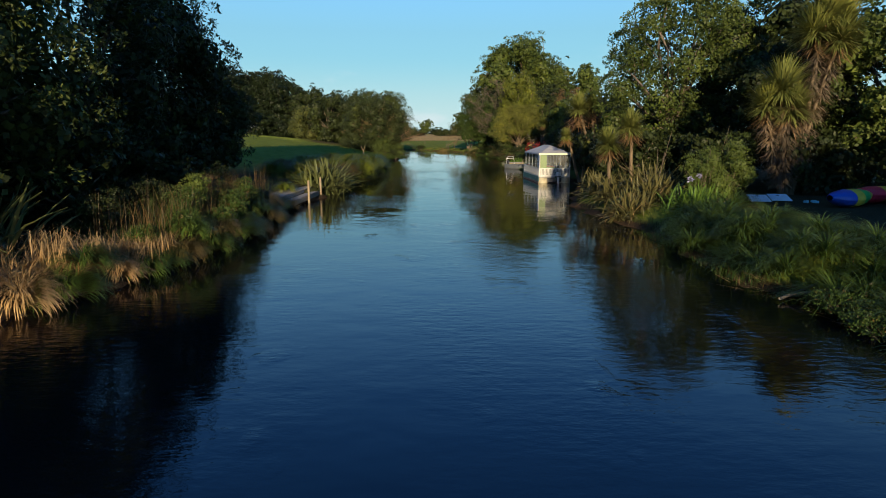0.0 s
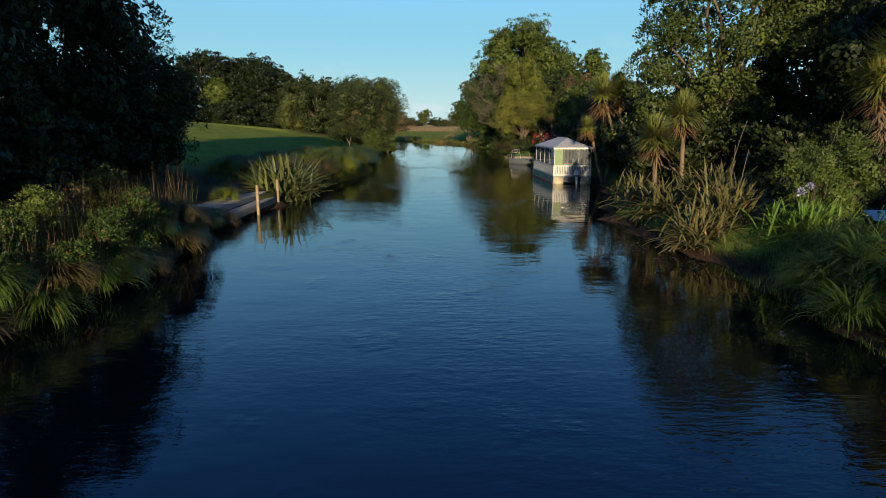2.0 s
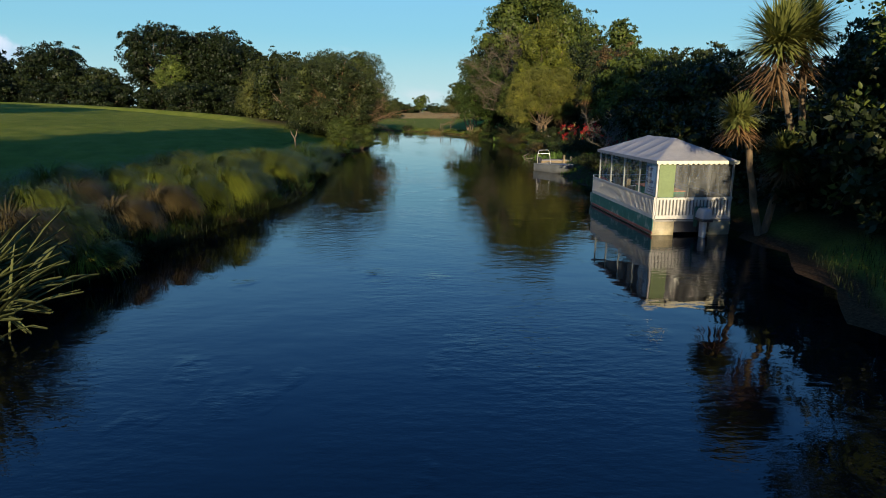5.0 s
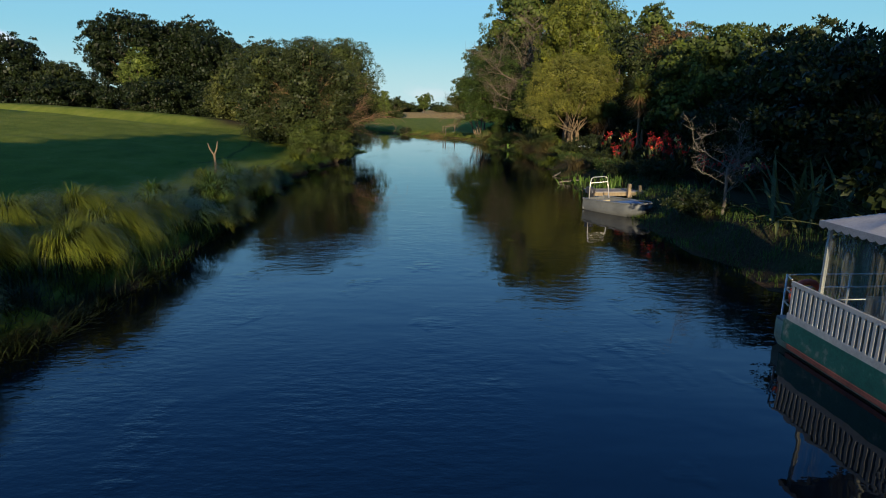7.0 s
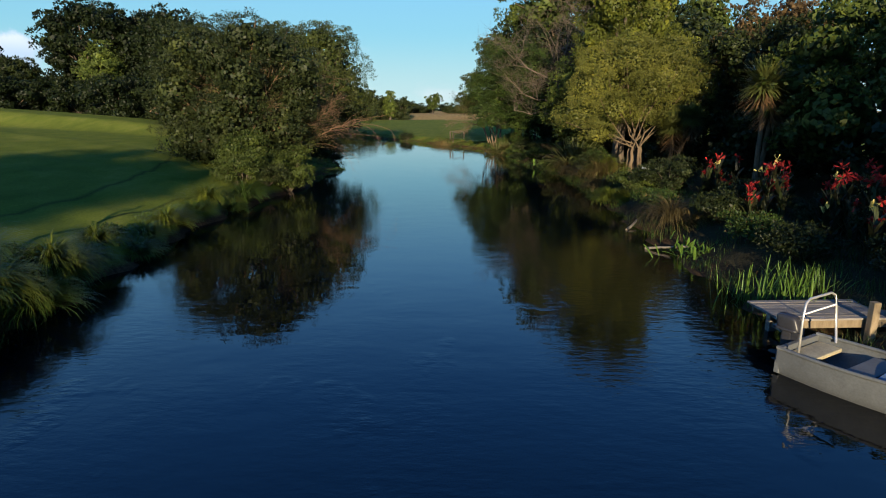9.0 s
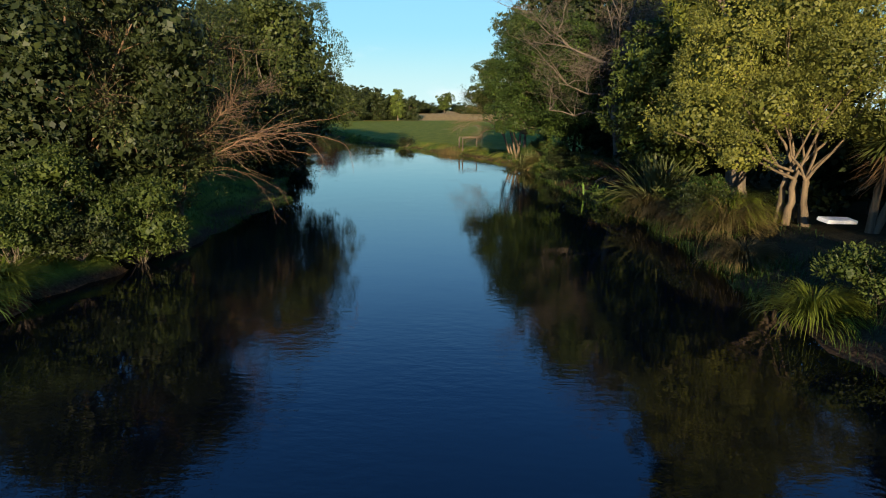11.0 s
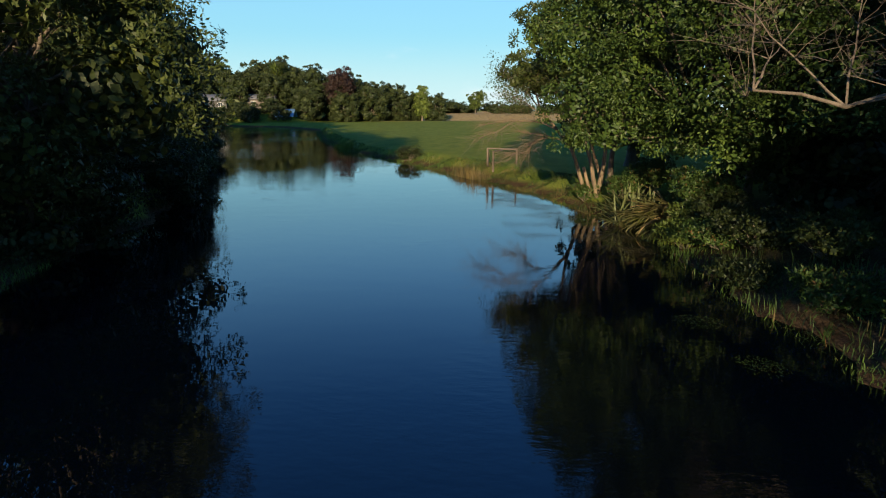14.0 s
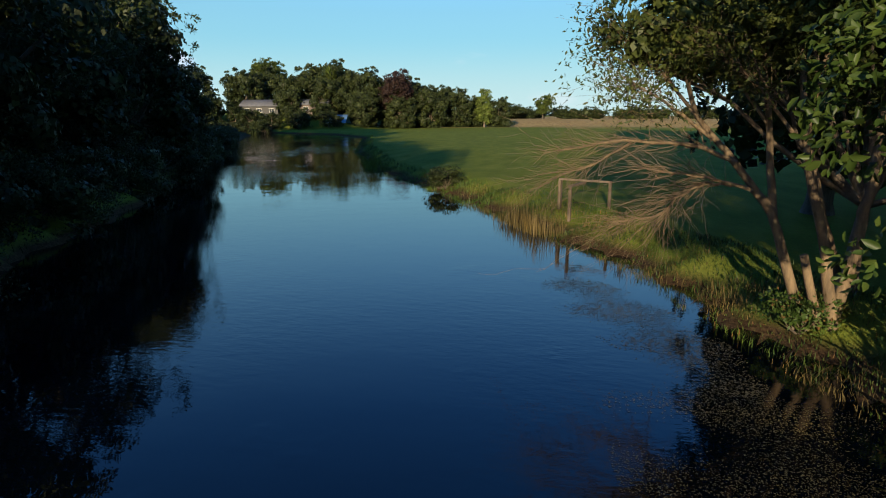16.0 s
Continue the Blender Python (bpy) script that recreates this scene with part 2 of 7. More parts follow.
def foliage(name, dark, mid, light, rough=0.5, through_light=0.3, dead=None):
    """Leaves: each its own shade; some light passes through."""
    m, n, l, b = material(name)
    geo = n.new("ShaderNodeNewGeometry")
    dark, light = (tuple(0.5 * (a + b) for a, b in zip(mid, end)) for end in (dark, light))
    stops = [(0.0, dark), (0.5, mid), (0.93, light)] + ([(0.97, dead)] if dead else [])
    r = ramp(n, stops)
    l.new(geo.outputs["Random Per Island"], r.inputs["Fac"])
    # broad noise puts sunlit and shaded clumps into the leaf colour
    big = texture(n, l, 0.55, 3.0)
    mix = n.new("ShaderNodeMix")
    mix.data_type, mix.blend_type = "RGBA", "MULTIPLY"
    mix.inputs["Factor"].default_value = 0.85
    tone = ramp(n, [(0.32, (0.55, 0.58, 0.5)), (0.54, (1.0, 1.0, 1.0)), (0.68, (2.0, 1.85, 1.4))])
    l.new(big.outputs["Fac"], tone.inputs["Fac"])
    l.new(r.outputs["Color"], mix.inputs["A"]), l.new(tone.outputs["Color"], mix.inputs["B"])
    l.new(mix.outputs["Result"], b.inputs["Base Color"])
    b.inputs["Roughness"].default_value = rough
    b.inputs["Specular IOR Level"].default_value = 0.2
    t = n.new("ShaderNodeBsdfTranslucent")
    l.new(mix.outputs["Result"], t.inputs["Color"])
    s = n.new("ShaderNodeMixShader")
    s.inputs["Fac"].default_value = through_light
    l.new(b.outputs["BSDF"], s.inputs[1]), l.new(t.outputs["BSDF"], s.inputs[2])
    l.new(s.outputs["Shader"], n["Material Output"].inputs["Surface"])
    return m


def rough_stuff(name, stops, scale, rough=0.8, metal=0.0, bump=0.3, stretch=(1, 1, 1), fine=None, distance=0.02, by_object=0.0):
    """A surface with blotches at one scale and grain at a finer one."""
    m, n, l, b = material(name)
    tx = texture(n, l, scale, 5.0, 0.6, stretch)
    r = ramp(n, stops)
    l.new(tx.outputs["Fac"], r.inputs["Fac"])
    fx = texture(n, l, fine or scale * 9, 4.0, 0.65, stretch)
    mix = n.new("ShaderNodeMix")
    mix.data_type, mix.blend_type = "RGBA", "MULTIPLY"
    mix.inputs["Factor"].default_value = 0.6
    tone = ramp(n, [(0.25, (0.6, 0.6, 0.6)), (0.75, (1.2, 1.2, 1.2))])
    l.new(fx.outputs["Fac"], tone.inputs["Fac"])
    l.new(r.outputs["Color"], mix.inputs["A"]), l.new(tone.outputs["Color"], mix.inputs["B"])
    last = mix.outputs["Result"]
    if by_object:
        oi, hs = n.new("ShaderNodeObjectInfo"), n.new("ShaderNodeHueSaturation")
        mr = n.new("ShaderNodeMapRange")
        mr.inputs["To Min"].default_value, mr.inputs["To Max"].default_value = 1 - by_object, 1 + by_object
        l.new(oi.outputs["Random"], mr.inputs["Value"]), l.new(mr.outputs["Result"], hs.inputs["Value"]), l.new(last, hs.inputs["Color"])
        last = hs.outputs["Color"]
    l.new(last, b.inputs["Base Color"])
    b.inputs["Roughness"].default_value, b.inputs["Metallic"].default_value = rough, metal
    if bump:
        bp = n.new("ShaderNodeBump")
        bp.inputs["Strength"].default_value, bp.inputs["Distance"].default_value = bump, distance
        l.new(fx.outputs["Fac"], bp.inputs["Height"]), l.new(bp.outputs["Normal"], b.inputs["Normal"])
    return m


LEAF_DARK = foliage("leaf_dark", (0.009984, 0.01498, 0.004992), (0.02246, 0.0312, 0.008736), (0.04992, 0.0624, 0.01622))
LEAF_OAK = foliage("leaf_oak", (0.005, 0.009, 0.003), (0.011, 0.018, 0.005), (0.024, 0.033, 0.009))
LEAF_MID = foliage("leaf_mid", (0.02465, 0.0374, 0.00765), (0.05355, 0.07395, 0.0136), (0.1037, 0.1232, 0.0255))
LEAF_LIGHT = foliage("leaf_light", (0.051, 0.07225, 0.0153), (0.085, 0.1148, 0.02125), (0.136, 0.1615, 0.034))
LEAF_GOLD = foliage("leaf_gold", (0.06273, 0.0697, 0.01394), (0.1185, 0.1255, 0.0223), (0.1812, 0.1742, 0.03485))
LEAF_CONIFER = foliage("leaf_conifer", (0.05208, 0.06696, 0.008928), (0.09672, 0.1116, 0.01488), (0.1339, 0.1414, 0.02232))
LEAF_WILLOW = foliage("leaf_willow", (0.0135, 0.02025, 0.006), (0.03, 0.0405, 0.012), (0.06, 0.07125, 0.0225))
LEAF_OLIVE = foliage("leaf_olive", (0.02091, 0.0306, 0.00765), (0.0453, 0.0595, 0.01377), (0.08364, 0.09775, 0.02295))
LEAF_BIG = foliage("leaf_big", (0.01591, 0.02829, 0.006188), (0.03978, 0.0663, 0.01238), (0.084, 0.1105, 0.0221), 0.45)
# brighter copy of the willow leaves, with sunlight put into the colour
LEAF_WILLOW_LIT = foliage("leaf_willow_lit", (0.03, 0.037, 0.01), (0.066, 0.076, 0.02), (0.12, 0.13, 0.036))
LEAF_RUST = foliage("leaf_rust", (0.04, 0.03, 0.015), (0.08, 0.055, 0.025), (0.12, 0.08, 0.035))
LEAF_PURPLE = foliage("leaf_purple", (0.018, 0.012, 0.012), (0.03, 0.018, 0.016), (0.05, 0.03, 0.02))
LEAF_HERB = foliage("leaf_herb", (0.02125, 0.03825, 0.0085), (0.0425, 0.07225, 0.0136), (0.085, 0.119, 0.0255), dead=(0.14, 0.08, 0.03))
GRASS = foliage("grass_blades", (0.028, 0.052, 0.0096), (0.06, 0.1, 0.016), (0.112, 0.144, 0.0288), 0.45)
SEDGE = foliage("sedge_blades", (0.03951, 0.05604, 0.007245), (0.101, 0.1251, 0.01232), (0.1934, 0.2101, 0.02536), 0.5)
SEDGE_BROWN = foliage("sedge_brown", (0.0612, 0.051, 0.0204), (0.1122, 0.0867, 0.0306), (0.1734, 0.1274, 0.051), 0.6)
REED_DRY = foliage("reed_dry", (0.16, 0.1, 0.045), (0.3, 0.2, 0.095), (0.42, 0.3, 0.16), 0.6, 0.2)
FLAX = foliage("flax_blade", (0.051, 0.06375, 0.02125), (0.0935, 0.1062, 0.03825), (0.1445, 0.1445, 0.06375), 0.38, 0.15)
FLAX_BRONZE = foliage("flax_bronze", (0.0467, 0.04498, 0.01635), (0.1019, 0.09405, 0.03434), (0.1698, 0.1472, 0.06133), 0.38, 0.15)
STRAP = foliage("strap_leaf", (0.06, 0.11, 0.018), (0.1, 0.17, 0.025), (0.16, 0.22, 0.04), 0.35, 0.2)
CABBAGE = foliage("cabbage_leaf", (0.07, 0.085, 0.02), (0.13, 0.145, 0.035), (0.2, 0.2, 0.06), 0.4, 0.2)
CABBAGE_DEAD = foliage("cabbage_dead_leaf", (0.08, 0.045, 0.02), (0.16, 0.095, 0.042), (0.26, 0.165, 0.08), 0.7, 0.15)
SKIRT_GREY = foliage("skirt_grey", (0.07, 0.05, 0.035), (0.12, 0.09, 0.06), (0.17, 0.13, 0.09), 0.8, 0.1)
CANNA_LEAF = foliage("canna_leaf", (0.018, 0.022, 0.012), (0.04, 0.04, 0.018), (0.06, 0.085, 0.025), 0.4, 0.2)
PETAL_RED = foliage("petal_red", (0.24, 0.0108, 0.013), (0.336, 0.0225, 0.0234), (0.368, 0.063, 0.039), 0.5, 0.35)
PETAL_YELLOW = foliage("petal_yellow", (0.6, 0.45, 0.08), (0.75, 0.62, 0.16), (0.8, 0.75, 0.4), 0.5, 0.35)
PETAL_BLUE = foliage("petal_blue", (0.2, 0.18, 0.4), (0.32, 0.3, 0.52), (0.45, 0.43, 0.6), 0.5, 0.35)
BARK = rough_stuff("bark", [(0.3, (0.06, 0.045, 0.03)), (0.7, (0.15, 0.115, 0.08))], 3.0, 0.9, bump=0.6, stretch=(3, 3, 0.6))
BARK_PALE = rough_stuff("bark_pale", [(0.3, (0.065, 0.045, 0.025)), (0.7, (0.17, 0.12, 0.065))], 3.0, 0.85, bump=0.5, stretch=(3, 3, 0.6))
BARK_GREY = rough_stuff("bark_grey", [(0.3, (0.1, 0.085, 0.065)), (0.7, (0.19, 0.165, 0.13))], 4.0, 0.9, bump=0.4)
BARK_WILLOW = rough_stuff("bark_willow", [(0.3, (0.0975, 0.0585, 0.02925)), (0.7, (0.2275, 0.1381, 0.07313))], 4.0, 0.85, bump=0.4)
BARK_ORANGE = rough_stuff("bark_orange", [(0.3, (0.0806, 0.0435, 0.01925)), (0.7, (0.186, 0.1044, 0.0495))], 4.0, 0.8, bump=0.3)
TIMBER = rough_stuff("weathered_timber", [(0.3, (0.13, 0.1137, 0.0975)), (0.7, (0.2681, 0.2438, 0.2113))], 2.5, 0.85, bump=0.4, stretch=(1, 7, 7), by_object=0.2)
TIMBER_WARM = rough_stuff("timber_warm", [(0.3, (0.1488, 0.1116, 0.062)), (0.7, (0.2604, 0.2046, 0.124))], 3.0, 0.85, bump=0.4, stretch=(5, 5, 1), by_object=0.15)


def ground_material():
    m, n, l, b = material("ground_grass")
    co = n.new("ShaderNodeTexCoord")
    xyz = n.new("ShaderNodeSeparateXYZ")
    l.new(co.outputs["Object"], xyz.inputs["Vector"])
    large, mid, fine = texture(n, l, 0.06, 3.0), texture(n, l, 0.9, 4.0, 0.6, (1, 0.35, 1)), texture(n, l, 14.0, 4.0, 0.7)
    lawn = ramp(n, [(0.25, (0.085, 0.112, 0.016)), (0.5, (0.125, 0.15, 0.022)), (0.75, (0.17, 0.18, 0.035))])
    l.new(mid.outputs["Fac"], lawn.inputs["Fac"])
    dry = ramp(n, [(0.3, (0.24, 0.165, 0.06)), (0.7, (0.4, 0.28, 0.11))])
    l.new(mid.outputs["Fac"], dry.inputs["Fac"])
    mud = ramp(n, [(0.3, (0.028, 0.019, 0.011)), (0.7, (0.085, 0.055, 0.03))])
    l.new(fine.outputs["Fac"], mud.inputs["Fac"])

    def blend(a, c, fac):
        x = n.new("ShaderNodeMix")
        x.data_type = "RGBA"
        l.new(fac, x.inputs["Factor"]), l.new(a, x.inputs["A"]), l.new(c, x.inputs["B"])
        return x.outputs["Result"]

    def step(value, low, high, wobble=0.0):
        add = n.new("ShaderNodeMath")
        add.operation = "MULTIPLY_ADD"
        add.inputs[1].default_value = wobble
        l.new(large.outputs["Fac"], add.inputs[0]), l.new(value, add.inputs[2])
        r = n.new("ShaderNodeMapRange")
        r.inputs["From Min"].default_value, r.inputs["From Max"].default_value = low, high
        l.new(add.outputs[0], r.inputs["Value"])
        return r.outputs["Result"]

    # dry pasture on the far flood bank
    far = n.new("ShaderNodeMath")
    far.operation = "MULTIPLY"
    l.new(step(xyz.outputs["Y"], 305, 335, 50.0), far.inputs[0]), l.new(step(xyz.outputs["X"], -52, -38), far.inputs[1])
    c = blend(lawn.outputs["Color"], dry.outputs["Color"], far.outputs[0])
    # leaf litter and soil on both banks, with the trees' shade in the colour
    shaded_soil = ramp(n, [(0.3, (0.022, 0.02, 0.012)), (0.7, (0.06, 0.052, 0.028))])
    l.new(fine.outputs["Fac"], shaded_soil.inputs["Fac"])

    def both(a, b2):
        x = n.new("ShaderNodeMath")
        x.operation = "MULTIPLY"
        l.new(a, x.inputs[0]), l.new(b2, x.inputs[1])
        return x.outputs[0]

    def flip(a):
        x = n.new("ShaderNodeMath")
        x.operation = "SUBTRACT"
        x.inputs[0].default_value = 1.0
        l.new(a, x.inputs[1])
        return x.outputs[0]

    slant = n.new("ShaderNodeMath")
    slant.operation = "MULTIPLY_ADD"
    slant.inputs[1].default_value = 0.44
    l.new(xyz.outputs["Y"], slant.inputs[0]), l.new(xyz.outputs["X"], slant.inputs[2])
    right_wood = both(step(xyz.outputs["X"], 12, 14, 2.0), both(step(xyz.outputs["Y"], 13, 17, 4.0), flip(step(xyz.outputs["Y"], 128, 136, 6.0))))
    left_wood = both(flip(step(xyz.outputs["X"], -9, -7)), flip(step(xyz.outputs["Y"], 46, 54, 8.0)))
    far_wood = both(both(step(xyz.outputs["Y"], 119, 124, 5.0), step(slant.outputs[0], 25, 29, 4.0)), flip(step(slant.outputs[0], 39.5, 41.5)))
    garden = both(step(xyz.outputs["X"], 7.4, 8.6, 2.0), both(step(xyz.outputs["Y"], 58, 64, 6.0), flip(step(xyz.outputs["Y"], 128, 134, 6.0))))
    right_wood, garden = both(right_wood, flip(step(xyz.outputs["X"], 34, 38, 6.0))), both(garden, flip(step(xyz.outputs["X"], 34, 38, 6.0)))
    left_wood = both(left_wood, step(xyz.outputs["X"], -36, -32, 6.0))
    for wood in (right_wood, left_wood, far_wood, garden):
        c = blend(c, shaded_soil.outputs["Color"], wood)
    # old wheel tracks curving over the lawn
    def calc(op, a, b2, c2=0.0):
        x = n.new("ShaderNodeMath")
        x.operation = op
        for k, v in enumerate((a, b2, c2)):
            if isinstance(v, float):
                x.inputs[k].default_value = v
            else:
                l.new(v, x.inputs[k])
        return x.outputs[0]

    along = calc("SUBTRACT", xyz.outputs["Y"], 81.0)
    curve = calc("MULTIPLY_ADD", along, calc("MULTIPLY_ADD", along, -0.0085, -0.04), -12.4)
    edge = calc("MULTIPLY_ADD", along, 0.03, -10.1)
    wander = calc("MULTIPLY_ADD", mid.outputs["Fac"], 0.4, -0.2)
    rut = ramp(n, [(0.3, (0.03, 0.04, 0.012)), (0.7, (0.06, 0.07, 0.018))])
    l.new(fine.outputs["Fac"], rut.inputs["Fac"])
    for line, wide in ((curve, 0.2), (edge, 0.12)):
        off = calc("ABSOLUTE", calc("ADD", calc("SUBTRACT", xyz.outputs["X"], line), wander), 0.0)
        near = calc("SUBTRACT", 1.0, calc("DIVIDE", off, wide))
        c = blend(c, rut.outputs["Color"], both(calc("MULTIPLY", calc("MAXIMUM", near, 0.0), 0.8), both(step(xyz.outputs["Y"], 76, 80), flip(step(xyz.outputs["Y"], 104, 108)))))
    # bare earth on the cut edge above the water
    bare = n.new("ShaderNodeMath")
    bare.operation = "SUBTRACT"
    bare.inputs[0].default_value = 1.0
    l.new(step(xyz.outputs["Z"], 0.2, 0.42, 0.15), bare.inputs[1])
    c = blend(c, mud.outputs["Color"], bare.outputs[0])
    tone = ramp(n, [(0.3, (0.65, 0.65, 0.65)), (0.7, (1.25, 1.25, 1.2))])
    l.new(fine.outputs["Fac"], tone.inputs["Fac"])
    x = n.new("ShaderNodeMix")
    x.data_type, x.blend_type = "RGBA", "MULTIPLY"
    x.inputs["Factor"].default_value = 0.8
    l.new(c, x.inputs["A"]), l.new(tone.outputs["Color"], x.inputs["B"])
    l.new(x.outputs["Result"], b.inputs["Base Color"])
    b.inputs["Roughness"].default_value, b.inputs["Specular IOR Level"].default_value = 0.9, 0.02
    bp = n.new("ShaderNodeBump")
    bp.inputs["Strength"].default_value, bp.inputs["Distance"].default_value = 0.6, 0.05
    l.new(fine.outputs["Fac"], bp.inputs["Height"]), l.new(bp.outputs["Normal"], b.inputs["Normal"])
    return m


def water_material():
    m, n, l, b = material("river_water")
    b.inputs["Base Color"].default_value = (0.0005, 0.0014, 0.0034, 1)
    b.inputs["Roughness"].default_value, b.inputs["IOR"].default_value = 0.004, 1.41
    swell, ripple, patch = texture(n, l, 0.8, 2.0, 0.5, (0.8, 1.3, 1)), texture(n, l, 4.0, 3.0, 0.55, (0.65, 1.5, 1)), texture(n, l, 0.12, 3.0, 0.6, (1, 0.6, 1))
    eddy = texture(n, l, 0.5, 3.0, 0.6, (1, 0.7, 1))

    def span(value, a, b2, lo, hi):
        x = n.new("ShaderNodeMapRange")
        for key, v in zip(("From Min", "From Max", "To Min", "To Max"), (a, b2, lo, hi)):
            x.inputs[key].default_value = v
        l.new(value, x.inputs["Value"])
        return x.outputs["Result"]

    def calc(op, a, b2, c2=None):
        x = n.new("ShaderNodeMath")
        x.operation = op
        for k, v in enumerate((a, b2, c2)):
            if isinstance(v, float):
                x.inputs[k].default_value = v
            elif v is not None:
                l.new(v, x.inputs[k])
        return x.outputs[0]

    # patches of ruffled water where the current wells up, with calm lanes between them
    gate = calc("ADD", span(patch.outputs["Fac"], 0.42, 0.62, 0.12, 2.2), span(eddy.outputs["Fac"], 0.6, 0.72, 0.0, 2.4))
    # the stream runs quick and ruffled at first, then slows in the deep reach below the willow
    where, xyz = n.new("ShaderNodeTexCoord"), n.new("ShaderNodeSeparateXYZ")
    l.new(where.outputs["Object"], xyz.inputs["Vector"])
    slow = calc("MULTIPLY", span(xyz.outputs["Y"], 62.0, 92.0, 1.7, 0.5), span(xyz.outputs["Y"], 150.0, 190.0, 1.0, 4.5))
    height = calc("MULTIPLY", calc("MULTIPLY_ADD", calc("MULTIPLY", ripple.outputs["Fac"], gate), 0.5, swell.outputs["Fac"]), slow)
    bp = n.new("ShaderNodeBump")
    bp.inputs["Strength"].default_value, bp.inputs["Distance"].default_value = 1.0, 0.007
    l.new(height, bp.inputs["Height"]), l.new(bp.outputs["Normal"], b.inputs["Normal"])
    return m

# ---- land and river ----
LEFT_Y = [-80, -20, 13, 15, 18, 22, 27, 31.5, 35, 38.6, 46, 51, 56.5, 62, 71, 78, 83, 92, 99, 103, 107, 110, 115.5, 123, 130, 140, 150, 175, 200, 235, 243, 250, 256]
LEFT_X = [-14, -12, -10.2, -9.4, -8.9, -8.2, -8.4, -9.2, -8.6, -8.0, -8.0, -7.2, -6.4, -6.5, -7.3, -8.0, -8.5, -8.2, -7.2, -7.5, -6.9, -8.1, -9.9, -11.2, -14, -18, -23, -36, -50, -67, -85, -120, -200]
RIGHT_Y = [-80, -20, 11, 13.6, 16, 22, 26, 29.5, 34, 40, 46, 50, 56, 60, 65, 72, 80, 85, 97, 102, 106, 110, 117, 122, 127, 131, 134.6, 137, 141, 148, 162, 182, 224, 245, 262, 274]
RIGHT_X = [10, 10, 9.3, 9.4, 8.4, 8.6, 8.5, 7.8, 7.5, 9.0, 10.8, 11.3, 11.0, 9.6, 9.0, 9.0, 8.8, 9.0, 9.5, 9.4, 9.0, 8.1, 7.2, 7.0, 5.6, 3.9, 2.8, 1.2, -1.1, -5, -14, -22.7, -37, -52, -95, -200]


def left_edge(y):
    return np.interp(y, LEFT_Y, LEFT_X)


def right_edge(y):
    return np.interp(y, RIGHT_Y, RIGHT_X)


def ease(s):
    s = np.clip(s, 0, 1)
    return s * s * (3 - 2 * s)


def land(x, y):
    """The height of the ground."""
    x, y = np.asarray(x, float), np.asarray(y, float)
    wig = 0.25 * np.sin(y * 1.7) + 0.15 * np.sin(y * 4.1 + 1)
    slope_l = np.clip(np.abs(left_edge(y + 2) - left_edge(y - 2)) / 4, 0, 6)
    slope_r = np.clip(np.abs(right_edge(y + 2) - right_edge(y - 2)) / 4, 0, 6)
    dl = (left_edge(y) + wig - x) / np.sqrt(1 + slope_l ** 2)
    dr = (x - right_edge(y) + wig) / np.sqrt(1 + slope_r ** 2)
    beyond = ease((y - 256) / 20)
    rough = 0.015 * np.sin(x * 1.3 + y * 0.7) + 0.015 * np.sin(x * 0.6 - y * 1.9) + 0.1 * np.sin(x * 0.11) * np.sin(y * 0.13)
    hill = 5.5 * (1 - np.exp(-np.maximum(dl - 1.0, 0) / 27)) * (0.35 + 0.65 * ease((y - 25) / 45)) * (1 - 0.6 * ease((y - 140) / 40))
    soft = ease((y - 98) / 4) * (1 - ease((y - 118) / 6))
    zl = 0.62 * ease(dl / (0.5 + 3.2 * soft)) + hill * (1 - 0.4 * soft)
    zr = 0.9 * ease(dr / 2.2) - 0.15 * ease((y - 118) / 15) + 0.8 * ease((x - 24) / 30) * (1 - ease((y - 100) / 30))
    z = np.where(dl > 0, zl + rough * ease(dl / 2), np.where(dr > 0, zr + rough * ease(dr / 2), -1.3 * ease(np.minimum(-dl, -dr) / 2.5)))
    bank = 1.7 * ease((y - 300) / 45) * (1 - 0.3 * ease((y - 420) / 200))
    terrace = 3.7 * ease((-x - 52) / 14) * ease((y - 236) / 12)
    return z * (1 - beyond) + (0.75 + rough) * beyond + bank + terrace * beyond


def lines(*spans):
    return np.unique(np.concatenate([np.linspace(a, b, n, endpoint=False) for a, b, n in spans] + [[spans[-1][1]]]))


gx = lines((-3000, -400, 8), (-400, -120, 14), (-120, -40, 54), (-40, -13, 40), (-13, 14, 70), (14, 40, 28), (40, 120, 20), (120, 400, 10), (400, 3000, 8))
gy = lines((-3000, -300, 8), (-300, -40, 14), (-40, 0, 25), (0, 140, 190), (140, 270, 80), (270, 460, 40), (460, 1000, 14), (1000, 3600, 8))
GX, GY = np.meshgrid(gx, gy, indexing="xy")
nx, ny = len(gx), len(gy)
kk, jj = np.meshgrid(np.arange(ny - 1), np.arange(nx - 1), indexing="ij")
quads = np.stack([kk * nx + jj, kk * nx + jj + 1, (kk + 1) * nx + jj + 1, (kk + 1) * nx + jj], -1).reshape(-1, 4)
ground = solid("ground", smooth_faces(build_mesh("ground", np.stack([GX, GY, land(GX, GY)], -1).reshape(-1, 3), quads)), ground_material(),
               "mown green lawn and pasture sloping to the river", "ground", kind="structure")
wv = [(-220, -80, 0), (16, -80, 0), (16, 290, 0), (-220, 290, 0)]
water = solid("water", (wv, [(0, 1, 2, 3)]), water_material(), "calm dark river water with small ripples", "water", kind="structure")


def on_land(x, y):
    return float(land(x, y))

